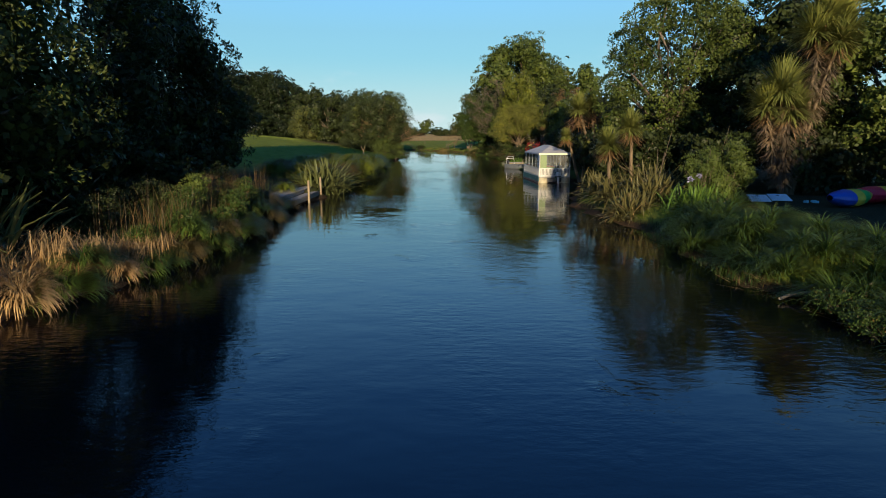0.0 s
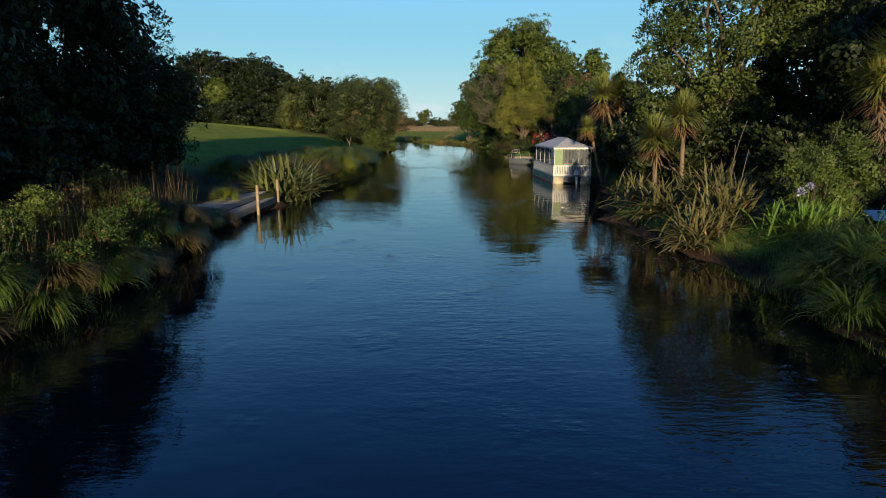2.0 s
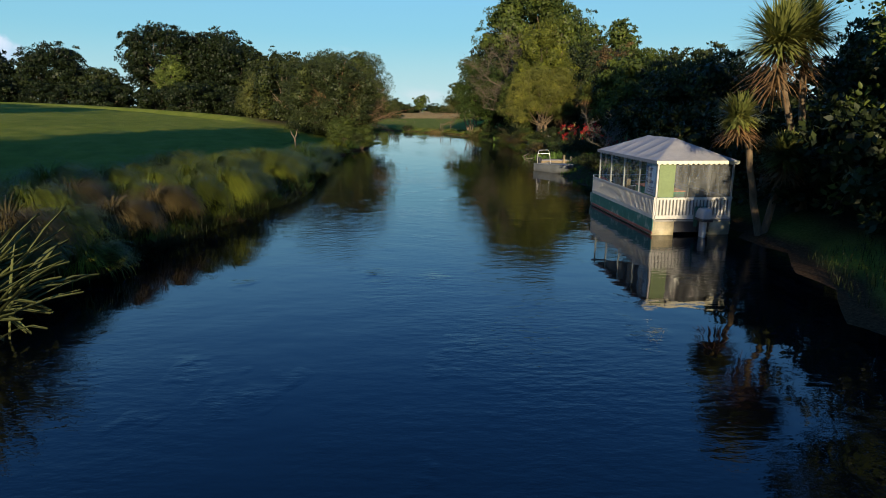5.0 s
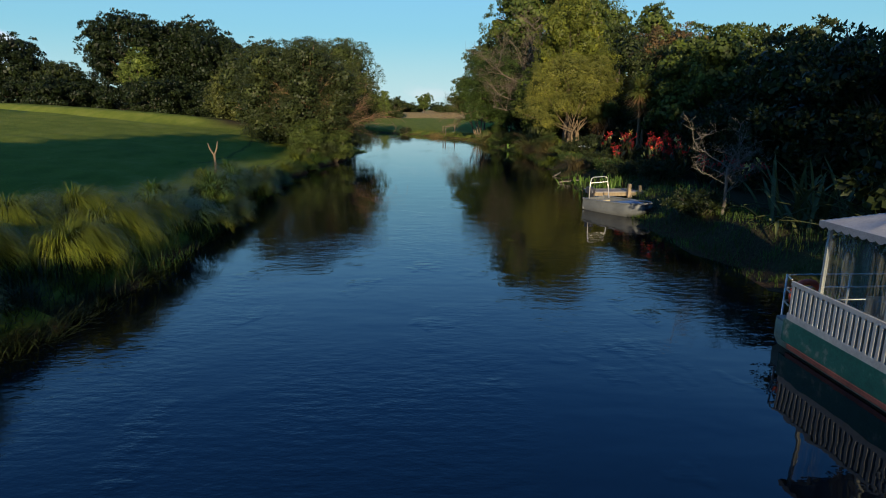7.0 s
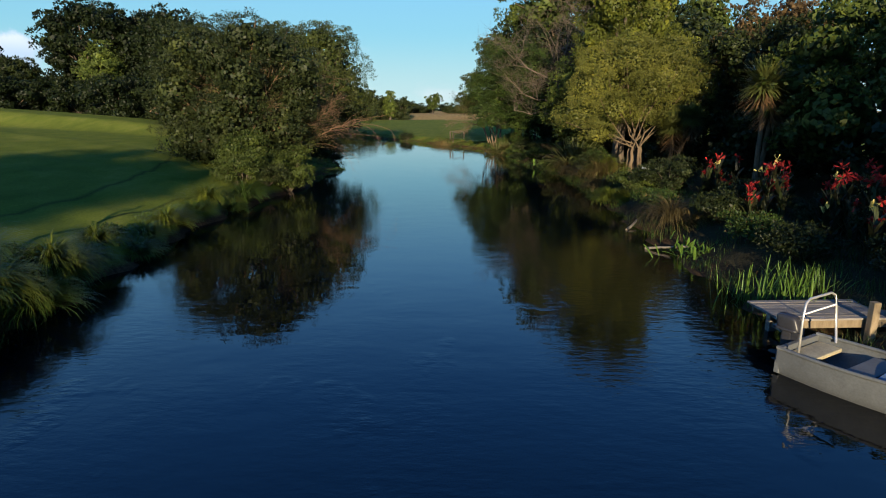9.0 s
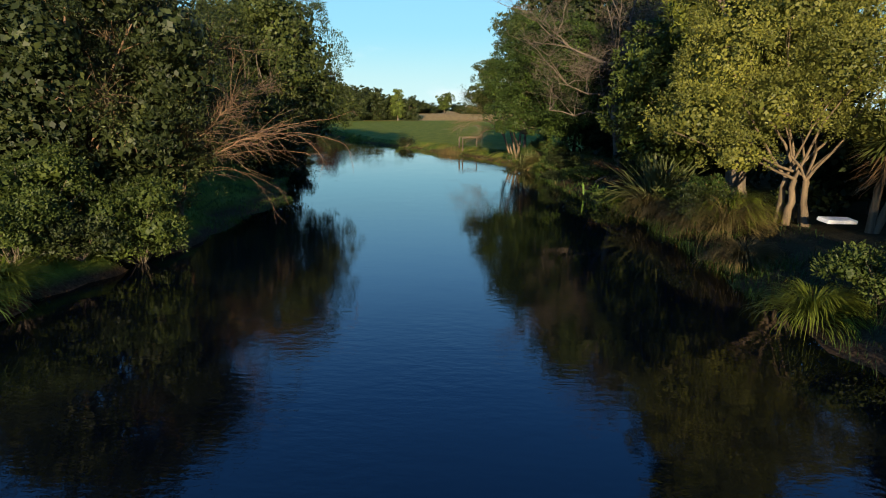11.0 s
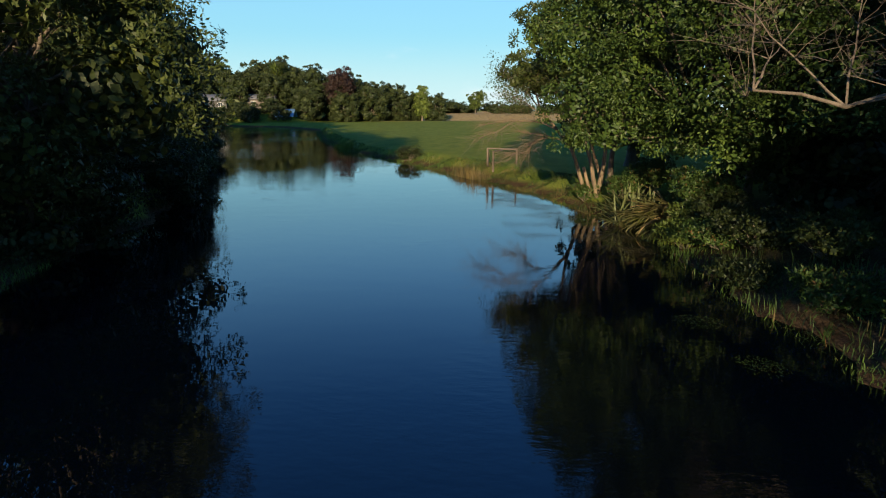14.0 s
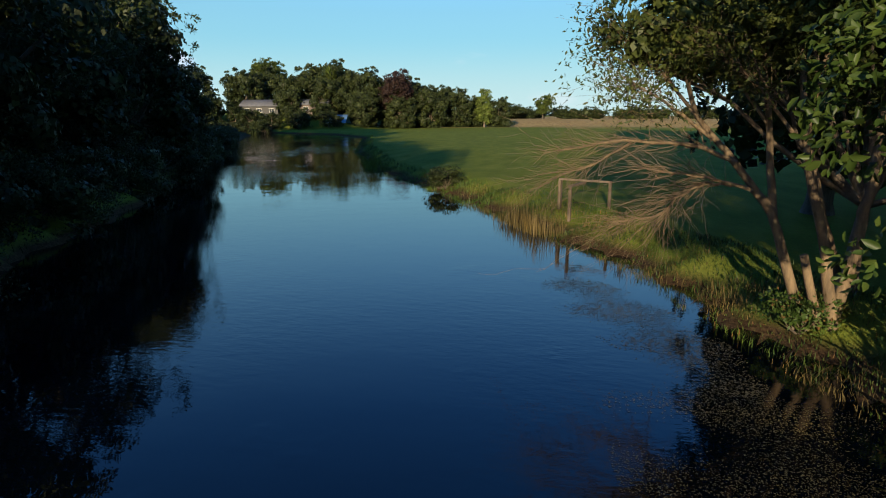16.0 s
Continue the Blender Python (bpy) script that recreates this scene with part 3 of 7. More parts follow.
# ---- trees ----
def tree(x, y, top, r, low, label, mat, n=9000, leaf=0.2, ratio=0.5, lumps=12, seed=1, stems=1, bark=BARK, ry=None, thick=None, droop=0.0,
         spread=0.3, size=0.44, name="tree", category="tree", group="", lobes=None, trunk_top=None, per=48, lean=(0, 0), up=0.2, broad=False):
    """A tree with stems, limbs to each lump of its crown, and leaves. top and low are heights above the water."""
    g = np.random.default_rng(seed)
    n, leaf = int(n * (0.62 if n > 20000 else 0.8)), leaf * (1.1 if broad or lobes is not None else 1.05)
    z = on_land(x, y)
    t = thing(name, pose(x, y, z), label, category, group)
    ry = ry or r
    if lobes is None:
        lobes = crown_lobes(r, ry, low - z, top - z, lumps + 5, g, size)
        lobes[:, 0] += lean[0]
        lobes[:, 1] += lean[1]
    else:
        lobes = np.array(lobes, float) - np.array([x, y, z, 0, 0, 0])
    thick = thick or 0.022 * (top - z) + 0.05
    fork = (trunk_top - z) if trunk_top else max(0.8, (low - z) + 0.25 * (top - low))
    trunks, limbs = [], []
    tips = []
    for i in range(stems):
        a = i * 2.4 + 0.4
        foot = (0.35 * thick * stems * math.cos(a), 0.35 * thick * stems * math.sin(a), -0.25) if stems > 1 else (0, 0, -0.25)
        head = (lean[0] * 0.4 + (fork * 0.22 * math.cos(a) if stems > 1 else 0), lean[1] * 0.4 + (fork * 0.22 * math.sin(a) if stems > 1 else 0), fork)
        k = thick / math.sqrt(stems)
        path = wavy(foot, head, k * 1.25, k * 0.7, 8, 0.12, g)
        path[0, 3] *= 1.35
        trunks.append(path), tips.append(np.array(path[-1, :3]))
    for i, b in enumerate(lobes):
        start = tips[i % stems]
        end = b[:3] + g.normal(0, 0.1, 3)
        k = thick / math.sqrt(stems) * 0.5
        path = wavy(start, end, k, k * 0.25, 6, 0.25, g)
        limbs.append(path)
        for _ in range(1 if n < 12000 else 2):
            d = unit(g, 1)[0]
            d[2] = abs(d[2]) * 0.6
            s = path[3 + g.integers(0, 3), :3]
            limbs.append(wavy(s, b[:3] + d * b[3:] * 0.62, k * 0.22, k * 0.05, 4, 0.25, g))
    part("trunk", smooth_faces(build_mesh("trunk", *tubes(trunks, 9))), bark, t)
    part("branchwork", smooth_faces(build_mesh("branchwork", *tubes(limbs, 4))), bark, t)
    part("crown", joined(crown(lobes, n, leaf, ratio, g, droop, spread, per, up, broad), inner_leaves(lobes, leaf * (0.72 if broad else 1.0), g)), mat, t)
    return t


BROAD = "tall broadleaf tree with a dense dark green crown"
# right bank, beside and behind the camera, then down the river
tree(17.9, 46, 15.2, 5.3, 2.2, "tall spreading walnut tree with bright mid-green leaves", LEAF_MID, 40000, 0.16, 0.5, seed=11, spread=0.34, broad=True, trunk_top=4.5,
     lobes=[(12.9, 44.6, 5.0, 1.5, 1.5, 1.3), (13.2, 45.0, 7.2, 1.6, 1.7, 1.4), (14.0, 44.2, 9.4, 1.7, 1.8, 1.5), (14.8, 43.6, 11.6, 1.8, 1.9, 1.5), (16.2, 44.2, 13.6, 2.0, 2.0, 1.5), (18.6, 44.4, 14.0, 2.1, 2.1, 1.5), (20.6, 45.0, 12.8, 2.1, 2.1, 1.6),
            (15.6, 42.8, 6.4, 1.9, 1.8, 1.6), (17.0, 42.4, 9.0, 2.0, 1.9, 1.7), (18.0, 42.4, 11.6, 2.0, 1.9, 1.6), (19.6, 42.8, 8.4, 2.0, 1.9, 1.8), (20.6, 43.2, 10.4, 1.9, 1.9, 1.6), (22.0, 44.6, 9.2, 1.9, 2.0, 1.8), (14.6, 47.0, 7.6, 2.0, 2.2, 1.8), (15.4, 48.4, 10.4, 2.2, 2.2, 1.9),
            (18.0, 49.4, 9.0, 2.6, 2.4, 2.4), (20.8, 48.8, 10.0, 2.4, 2.4, 2.2), (17.6, 47.4, 12.6, 2.3, 2.2, 1.8), (15.0, 43.2, 4.0, 1.5, 1.5, 1.2), (18.2, 43.0, 5.2, 1.8, 1.6, 1.5)])
tree(23.5, 45, 14.6, 5.0, 2.0, BROAD, LEAF_DARK, 11000, 0.24, 0.5, 14, 12)
tree(25.5, 34, 11.8, 4.6, 1.6, "leafy tree with bright green sprays behind the kayaks", LEAF_MID, 14000, 0.2, 0.5, 15, 13)
tree(22.0, 38, 10.0, 4.2, 1.4, BROAD, LEAF_DARK, 10000, 0.24, 0.5, 13, 14)
tree(30.0, 26, 10.5, 5.0, 1.2, BROAD, LEAF_DARK, 6000, 0.3, 0.5, 11, 15)
tree(21.5, 56, 8.2, 4.0, 1.0, BROAD, LEAF_DARK, 10000, 0.22, 0.5, 12, 18)
tree(25.5, 62, 8.6, 4.4, 1.2, BROAD, LEAF_DARK, 6000, 0.32, 0.5, 12, 19)
tree(16.6, 66, 7.4, 3.8, 0.9, "dense dark evergreen tree over the garden bank", LEAF_DARK, 12000, 0.2, 0.5, 12, 20)
tree(18.6, 74, 7.5, 4.4, 1.0, BROAD, LEAF_DARK, 10000, 0.22, 0.5, 12, 21)
tree(27.5, 76, 7.9, 4.4, 1.2, BROAD, LEAF_DARK, 5000, 0.32, 0.5, 10, 22)
tree(19.0, 86, 9.7, 4.2, 1.6, BROAD, LEAF_MID, 14000, 0.22, 0.5, 12, 23)
tree(24.5, 88, 10.0, 4.6, 1.4, BROAD, LEAF_DARK, 7000, 0.28, 0.5, 12, 24)
tree(20.5, 99, 11.6, 3.8, 1.6, "copper-leaved tree with brown drooping foliage", LEAF_RUST, 10000, 0.2, 0.5, 11, 25)
tree(19.0, 96, 9.8, 3.6, 1.2, BROAD, LEAF_DARK, 9000, 0.2, 0.5, 11, 26)
tree(25.5, 104, 11.0, 4.8, 1.2, BROAD, LEAF_DARK, 5000, 0.32, 0.5, 11, 27)
tree(12.6, 97.7, 8.8, 4.3, 2.4, "rounded golden-green pittosporum with several pale stems", LEAF_GOLD, 96000, 0.075, 0.45, seed=28, stems=5, bark=BARK_PALE,
     thick=0.26, spread=0.18, trunk_top=2.4,
     lobes=[(8.9, 96.9, 4.2, 1.23, 1.34, 1.0), (9.7, 97.2, 5.8, 1.34, 1.46, 1.1), (11.0, 96.8, 4.6, 1.46, 1.34, 1.0), (12.0, 97.7, 7.4, 1.79, 1.68, 1.3), (14.0, 97.6, 6.4, 1.79, 1.68, 1.3), (15.5, 97.8, 4.6, 1.57, 1.57, 1.1), (12.9, 96.5, 5.7, 1.57, 1.34, 1.1), (14.3, 98.7, 7.7, 1.57, 1.57, 1.0), (10.5, 98.4, 7.2, 1.57, 1.57, 1.1), (9.9, 96.1, 3.2, 0.9, 0.9, 0.6), (12.9, 99.0, 4.4, 1.68, 1.57, 1.1), (16.3, 98.4, 6.0, 1.34, 1.46, 1.1), (14.1, 96.6, 4.0, 1.12, 1.01, 0.7)])
tree(13.0, 103.0, 14.8, 3.7, 3.0, "feathery yellow-green conifer with drooping sprays", LEAF_CONIFER, 30000, 0.22, 0.22, 22, 29, size=0.38, spread=0.26, droop=0.15)
tree(11.2, 106.4, 8.4, 2.7, 1.0, "dark tree with large hand-shaped leaves over the water", LEAF_MID, 15000, 0.16, 0.42, 17, 30, spread=0.26, droop=0.5, broad=True)
tree(15.0, 110, 11.0, 4.0, 1.2, BROAD, LEAF_DARK, 9000, 0.22, 0.5, 11, 31)
tree(11.3, 122.4, 13.0, 4.4, 3.4, "big dark tree with a bare lower trunk", LEAF_DARK, 11000, 0.22, 0.5, 12, 32, thick=0.36, trunk_top=4.2)
tree(20.5, 116, 13.0, 5.2, 1.6, BROAD, LEAF_DARK, 5000, 0.32, 0.5, 11, 33)
tree(20.0, 129, 15.0, 5.2, 1.8, BROAD, LEAF_DARK, 7000, 0.3, 0.5, 12, 34)
tree(17.0, 140, 26.4, 11.4, 5.0, "very tall pale-trunked gum tree standing over the others", LEAF_MID, 30000, 0.34, 0.42, 34, 35, size=0.34, bark=BARK_PALE, stems=3, spread=0.5)
tree(26.0, 152, 22.5, 7.4, 2.0, BROAD, LEAF_DARK, 5000, 0.34, 0.5, 12, 36)
tree(31.5, 144, 21.8, 7.6, 2.0, BROAD, LEAF_MID, 11000, 0.34, 0.5, 12, 37)
# two unseen trees, added to throw shade on the right bank
behind = tree(18.5, 3, 8.8, 5.2, 1.0, BROAD, LEAF_DARK, 6000, 0.36, 0.5, 12, 46, spread=0.6)
copy_thing(behind, pose(26.5, 6, on_land(26.5, 6), 0, 0, 130))
tree(10.0, 141, 15.5, 4.8, 1.4, BROAD, LEAF_DARK, 9000, 0.24, 0.5, 14, 45)
# the leaning tree of many stems at the end of the wood
tree(6.8, 130.6, 13.4, 5.0, 3.0, "leaning many-stemmed tree with olive leaves over bare twigs", LEAF_OLIVE, 72000, 0.125, 0.5, seed=38, stems=1, bark=BARK, thick=0.14, spread=0.2,
     trunk_top=2.4, droop=0.1,
     lobes=[(2.9, 129.8, 5.7, 1.0, 1.1, 0.8), (4.1, 130.1, 5.8, 1.1, 1.2, 0.8), (5.4, 130.3, 5.9, 1.2, 1.2, 0.9), (6.6, 130.5, 5.7, 1.2, 1.2, 1.0), (7.8, 130.5, 5.2, 1.3, 1.2, 1.2), (4.6, 132.0, 5.7, 1.5, 1.3, 1.0), (6.5, 132.5, 5.3, 1.7, 1.4, 1.4),
            (8.6, 132.6, 4.6, 1.7, 1.5, 1.9), (3.6, 129.8, 7.4, 1.3, 1.5, 1.1), (5.4, 129.8, 7.6, 1.6, 1.5, 1.2), (7.4, 129.8, 7.4, 1.7, 1.5, 1.4), (6.2, 130.4, 9.6, 2.1, 2.1, 1.5), (8.8, 130.4, 8.8, 2.0, 2.0, 1.8), (9.8, 130.0, 3.8, 1.3, 1.3, 1.6),
            (5.6, 129.6, 11.2, 1.6, 1.6, 1.2), (4.6, 130.2, 5.0, 0.9, 0.9, 0.6), (5.9, 130.6, 4.9, 1.0, 0.9, 0.7), (7.0, 130.6, 4.6, 1.0, 1.0, 0.8), (3.6, 129.9, 5.1, 0.8, 0.8, 0.5), (2.5, 129.6, 5.3, 0.5, 0.8, 0.35)])


def leaning_stems():
    """Tan stems and the half-bare boughs that reach out over the water."""
    g = np.random.default_rng(39)
    z = on_land(6.0, 129.5)
    t = thing("tree", pose(6.0, 129.5, z), "half-bare leaning tree with tan stems and twiggy boughs over the water", "tree")

    def limb(points, r0, r1):
        p = np.array(points, float) - np.array([6.0, 129.5, z])
        s = np.linspace(0, len(p) - 1, 5 * (len(p) - 1) + 1)
        c = np.stack([np.interp(s, np.arange(len(p)), p[:, i]) for i in range(3)], 1)
        c[1:-1] = 0.25 * c[:-2] + 0.5 * c[1:-1] + 0.25 * c[2:]
        c[1:] += g.normal(0, 0.012, (len(c) - 1, 3))
        return np.concatenate([c, np.linspace(r0, r1, len(c))[:, None]], 1)

    stems = [limb([(5.6, 129.6, 0.5), (4.94, 129.6, 2.4), (4.2, 129.6, 3.3), (3.5, 129.7, 4.1), (3.0, 129.8, 5.6)], 0.1, 0.03), limb([(5.0, 129.7, 2.3), (4.8, 129.8, 3.7), (4.5, 129.9, 5.8)], 0.08, 0.04),
             limb([(6.05, 129.2, 0.3), (5.7, 129.2, 2.0), (5.26, 129.2, 3.3), (5.0, 129.4, 5.4)], 0.11, 0.045), limb([(6.4, 129.9, 0.9), (5.8, 129.9, 2.6), (5.4, 129.9, 4.0), (6.0, 130.4, 6.4)], 0.09, 0.045),
             limb([(6.1, 129.4, 0.4), (6.3, 129.4, 1.85), (6.4, 129.4, 2.9), (6.5, 129.6, 4.2), (7.0, 129.8, 6.6)], 0.115, 0.05), limb([(5.8, 129.2, 0.4), (5.43, 129.2, 1.7)], 0.085, 0.07)]
    boughs = [limb([(4.2, 129.5, 3.3), (3.5, 129.4, 3.6), (2.2, 129.3, 3.7), (1.1, 129.2, 3.5)], 0.05, 0.012), limb([(4.5, 129.4, 2.8), (3.7, 129.2, 3.04), (2.6, 129.0, 3.2)], 0.04, 0.012),
              limb([(4.2, 129.4, 2.9), (3.6, 129.1, 2.95), (3.15, 129.0, 2.7), (3.0, 129.0, 2.4), (2.2, 129.0, 2.2)], 0.03, 0.01), limb([(3.8, 129.6, 3.7), (2.9, 129.6, 4.4), (2.3, 129.4, 4.7)], 0.04, 0.01),
              limb([(3.5, 129.6, 4.1), (2.6, 129.8, 5.2), (2.3, 129.7, 5.4)], 0.035, 0.01), limb([(2.4, 129.3, 3.7), (1.7, 129.6, 3.2), (1.0, 129.4, 3.0)], 0.02, 0.008), limb([(4.8, 129.8, 3.9), (4.0, 130.0, 5.0), (3.0, 130.0, 5.3)], 0.04, 0.012),
              limb([(5.2, 129.3, 3.6), (4.4, 129.2, 4.6), (3.6, 129.1, 5.2)], 0.04, 0.012)]
    twigs, ends = [], []
    for b in boughs:
        n = len(b)
        for k in range(3, n):
            for _ in range(7):
                d = b[min(k + 1, n - 1), :3] - b[k - 2, :3]
                d = d / np.linalg.norm(d) * 0.9 + g.normal(0, 0.42, 3)
                q = wavy(b[k, :3], b[k, :3] + d * g.uniform(0.35, 0.95), 0.006, 0.002, 7, 0.35, g, sag=g.uniform(-0.05, 0.15))
                twigs.append(q), ends.append(q[-1, :3])
                for _ in range(2):
                    j = int(g.integers(2, 6))
                    twigs.append(wavy(q[j, :3], q[j, :3] + (d + g.normal(0, 0.45, 3)) * g.uniform(0.2, 0.5), 0.003, 0.0012, 5, 0.3, g, sag=0.05))
    part("trunk", smooth_faces(build_mesh("trunk", *tubes(stems + boughs, 9))), BARK_PALE, t)
    part("twig_mass", tubes(twigs, 3), BARK_PALE, t)
    ends = np.array([e for e in ends if e[2] > 3.7])
    idx = np.repeat(np.arange(len(ends)), 22)
    p = ends[idx] + g.normal(0, 0.16, (len(idx), 3))
    part("crown", leaf_cards(p, g.normal(0, 1, (len(idx), 3)) + np.array([0, 0, -0.3]), 0.1, 0.38, g), LEAF_OLIVE, t)


leaning_stems()
tree(9.6, 122.6, 11.5, 4.0, 2.6, "big-leaved green tree hanging low over the water", LEAF_BIG, 76000, 0.108, 0.46, seed=47, stems=2, thick=0.18, spread=0.27, trunk_top=3.0, droop=0.6, broad=True,
     lobes=[(4.3, 122.9, 4.4, 1.0, 1.3, 1.3), (4.1, 123.2, 6.4, 1.1, 1.4, 1.4), (5.6, 122.4, 5.0, 1.3, 1.3, 1.2), (5.2, 123.6, 7.8, 1.6, 1.6, 1.4), (6.8, 121.8, 6.9, 1.7, 1.5, 1.6), (7.6, 119.9, 4.5, 1.2, 1.3, 1.4), (8.2, 119.0, 6.4, 1.6, 1.6, 1.5),
            (9.0, 122.0, 8.6, 2.2, 2.2, 2.0), (6.6, 123.4, 9.6, 1.9, 2.0, 1.6), (8.6, 117.8, 8.2, 1.8, 1.9, 1.7), (7.0, 120.6, 8.6, 1.6, 1.7, 1.5), (4.2, 123.0, 3.3, 0.5, 0.7, 0.6), (9.4, 118.0, 4.6, 1.5, 1.5, 1.6), (10.5, 120.5, 5.0, 1.7, 2.0, 2.4),
            (6.4, 122.6, 3.9, 0.9, 0.9, 0.8), (5.3, 122.5, 3.5, 0.8, 0.8, 0.9), (8.6, 120.4, 3.3, 1.1, 1.0, 1.1), (7.4, 122.2, 3.3, 0.9, 0.9, 0.9), (9.8, 122.0, 3.2, 1.2, 1.2, 1.2)])


def bare_tree(x, y, top, wide, label, seed, bark=BARK_GREY, levels=3, thick=0.16, lean=(0, 0), name="bare_tree"):
    """A leafless tree of forking boughs."""
    g = np.random.default_rng(seed)
    z = on_land(x, y)
    h = top - z
    t = thing(name, pose(x, y, z), label, "tree")
    first = wavy((0, 0, -0.2), (lean[0], lean[1], h * 0.45), thick, thick * 0.6, 7, 0.1, g)
    limbs, todo = [], [(first[-1, :3], thick * 0.6, h * 0.36, 0)] + [(first[k, :3], thick * 0.4, h * 0.34, 0) for k in (3, 4, 5)]
    while todo:
        p, r, size, depth = todo.pop()
        for _ in range(3 if depth < 2 else 4):
            d = unit(g, 1)[0] * np.array([wide, wide, 1])
            d[2] = abs(d[2]) * 0.9 + 0.25
            q = wavy(p, p + d / np.linalg.norm(d) * size * g.uniform(0.7, 1.2), r * 0.7, r * 0.25, 6 if depth < 2 else 4, 0.22, g, sag=0.05 * size)
            limbs.append(q)
            if depth < levels:
                todo.append((q[-1, :3], r * 0.45, size * 0.58, depth + 1)), todo.append((q[len(q) // 2, :3], r * 0.4, size * 0.5, depth + 1))
    part("trunk", smooth_faces(build_mesh("trunk", *tubes([first], 8))), bark, t)
    part("branchwork", tubes(limbs, 3), bark, t)
    return t


bare_tree(11.2, 114.8, 14.5, 1.25, "dead brown tree with bare forking boughs", 41, BARK, thick=0.27, lean=(-0.9, -0.4))
bare_tree(10.9, 65.8, 4.3, 1.2, "small leafless grey shrub tree", 42, levels=2, thick=0.07)

# left bank, from beside the camera down the river
HEDGE = "dense dark riverside tree with hanging leafy boughs"
# olive leaves on the first two: sunlit sprays put into the colour
tree(-15.8, 9, 16.0, 5.6, 0.7, HEDGE, LEAF_OLIVE, 30000, 0.2, 0.5, 18, 51, droop=0.4)
tree(-15.4, 17.5, 15.6, 5.5, 0.8, HEDGE, LEAF_OLIVE, 46000, 0.15, 0.42, 22, 52, droop=0.4, size=0.42)
tree(-17.0, 27, 14.4, 5.0, 0.9, HEDGE, LEAF_DARK, 24000, 0.16, 0.42, 16, 53, droop=0.4, size=0.42)
tree(-17.4, 37, 14.2, 4.0, 1.0, HEDGE, LEAF_DARK, 13000, 0.2, 0.45, 14, 54, droop=0.4, size=0.42)
tree(-16.6, 43.0, 8.4, 2.8, 1.2, "drooping willow at the edge of the lawn", LEAF_WILLOW, 13000, 0.2, 0.28, 13, 55, droop=0.9)
tree(-25.0, 16, 8.5, 6.0, 0.5, BROAD, LEAF_DARK, 5000, 0.36, 0.5, 12, 56)
tree(-25.5, 30, 8.0, 5.5, 0.5, BROAD, LEAF_DARK, 5000, 0.36, 0.5, 12, 57)
# unseen row, added and sized to cast the shade on the upper lawn
shade = tree(-40.5, 37, 18.0, 6.4, 1.0, BROAD, LEAF_DARK, 8000, 0.4, 0.5, 12, 49, spread=0.6)
for x, y, turn in ((-50, 38, 80), (-60, 39, 190), (-71, 41, 300), (-83, 43, 20)):
    copy_thing(shade, pose(x, y, on_land(x, y), 0, 0, turn))
# added out of view; its crown height is set by the shadow on the lawn
tree(-15.6, 3, 20.8, 4.4, 12.0, "unseen tall tree with a long bare trunk, added to shade the lawn", LEAF_DARK, 14000, 0.36, 0.5, 18, 50, ry=4.5)
tree(-20.0, -4, 9.5, 5.0, 2.0, BROAD, LEAF_DARK, 5000, 0.32, 0.5, 10, 58)
under = tree(-13.4, 21, 4.6, 2.6, 0.6, "dark undergrowth beneath the riverside trees", LEAF_DARK, 2300, 0.24, 0.55, 6, 59, name="undergrowth", category="shrub", group="undergrowth on the wooded bank")
for x, y, turn in ((-13.6, 14.5, 60), (-14.2, 26.5, 150), (-15.0, 32, 220), (-16.6, 40, 300), (-19.0, 21, 20), (-20.0, 28, 80), (-20.5, 36, 190), (-13.5, 8, 250), (-21.0, 44, 110)):
    copy_thing(under, pose(x, y, on_land(x, y), 0, 0, turn))
for x, y, turn in ((17.0, 36, 40), (20.5, 33, 130), (24.0, 29, 210), (17.0, 52, 300), (16.5, 58, 30), (16.2, 63, 160), (17.0, 71, 260), (16.6, 77, 70), (17.0, 82, 190), (17.4, 91, 310), (16.2, 99.5, 20), (13.4, 108, 140), (12.6, 113.5, 240), (12.0, 121, 70),
                   (13.5, 126, 200), (15.5, 132, 330), (21, 67, 50), (22, 80, 170), (22.5, 93, 280), (19, 105, 10), (19.5, 121, 100), (26, 53, 200), (28, 40, 320), (13.6, 45.5, 90), (14.2, 49.5, 10), (14.0, 54, 150), (13.4, 58, 280), (15.0, 41.5, 200), (16.5, 46, 60), (13.0, 40, 310)):
    copy_thing(under, pose(x, y, on_land(x, y), 0, 0, turn))
weedy = tree(-13.2, 101.0, 4.0, 2.6, 0.5, "leafy green undergrowth on the far wooded bank", LEAF_WILLOW, 5600, 0.11, 0.45, 7, 74, name="undergrowth", category="shrub", group="undergrowth on the wooded bank")
for x, y, turn in ((-15.8, 104.5, 40), (-16.0, 109.0, 310)):
    copy_thing(weedy, pose(x, y, on_land(x, y) - 0.3, 0, 0, turn))
for i in range(22):
    y = 119 + 4.1 * i
    x = float(left_edge(y)) - 1.0 - 1.7 * (i % 2)
    copy_thing(weedy, pose(x, y, on_land(x, y) - 0.7, 0, 0, 67 * i))
for x, y, turn in ((-72, 250, 40), (-79, 252, 140), (-86, 254, 240), (-66, 258, 330), (-92, 258, 80), (-60, 262, 190), (-74, 258, 300), (-100, 262, 60), (-82, 262, 10), (-70, 264, 120), (-89, 266, 220), (-64, 268, 30)):
    c = copy_thing(under, pose(x, y, on_land(x, y), 0, 0, turn))
    c.scale = (1.3, 1.3, 1.2)
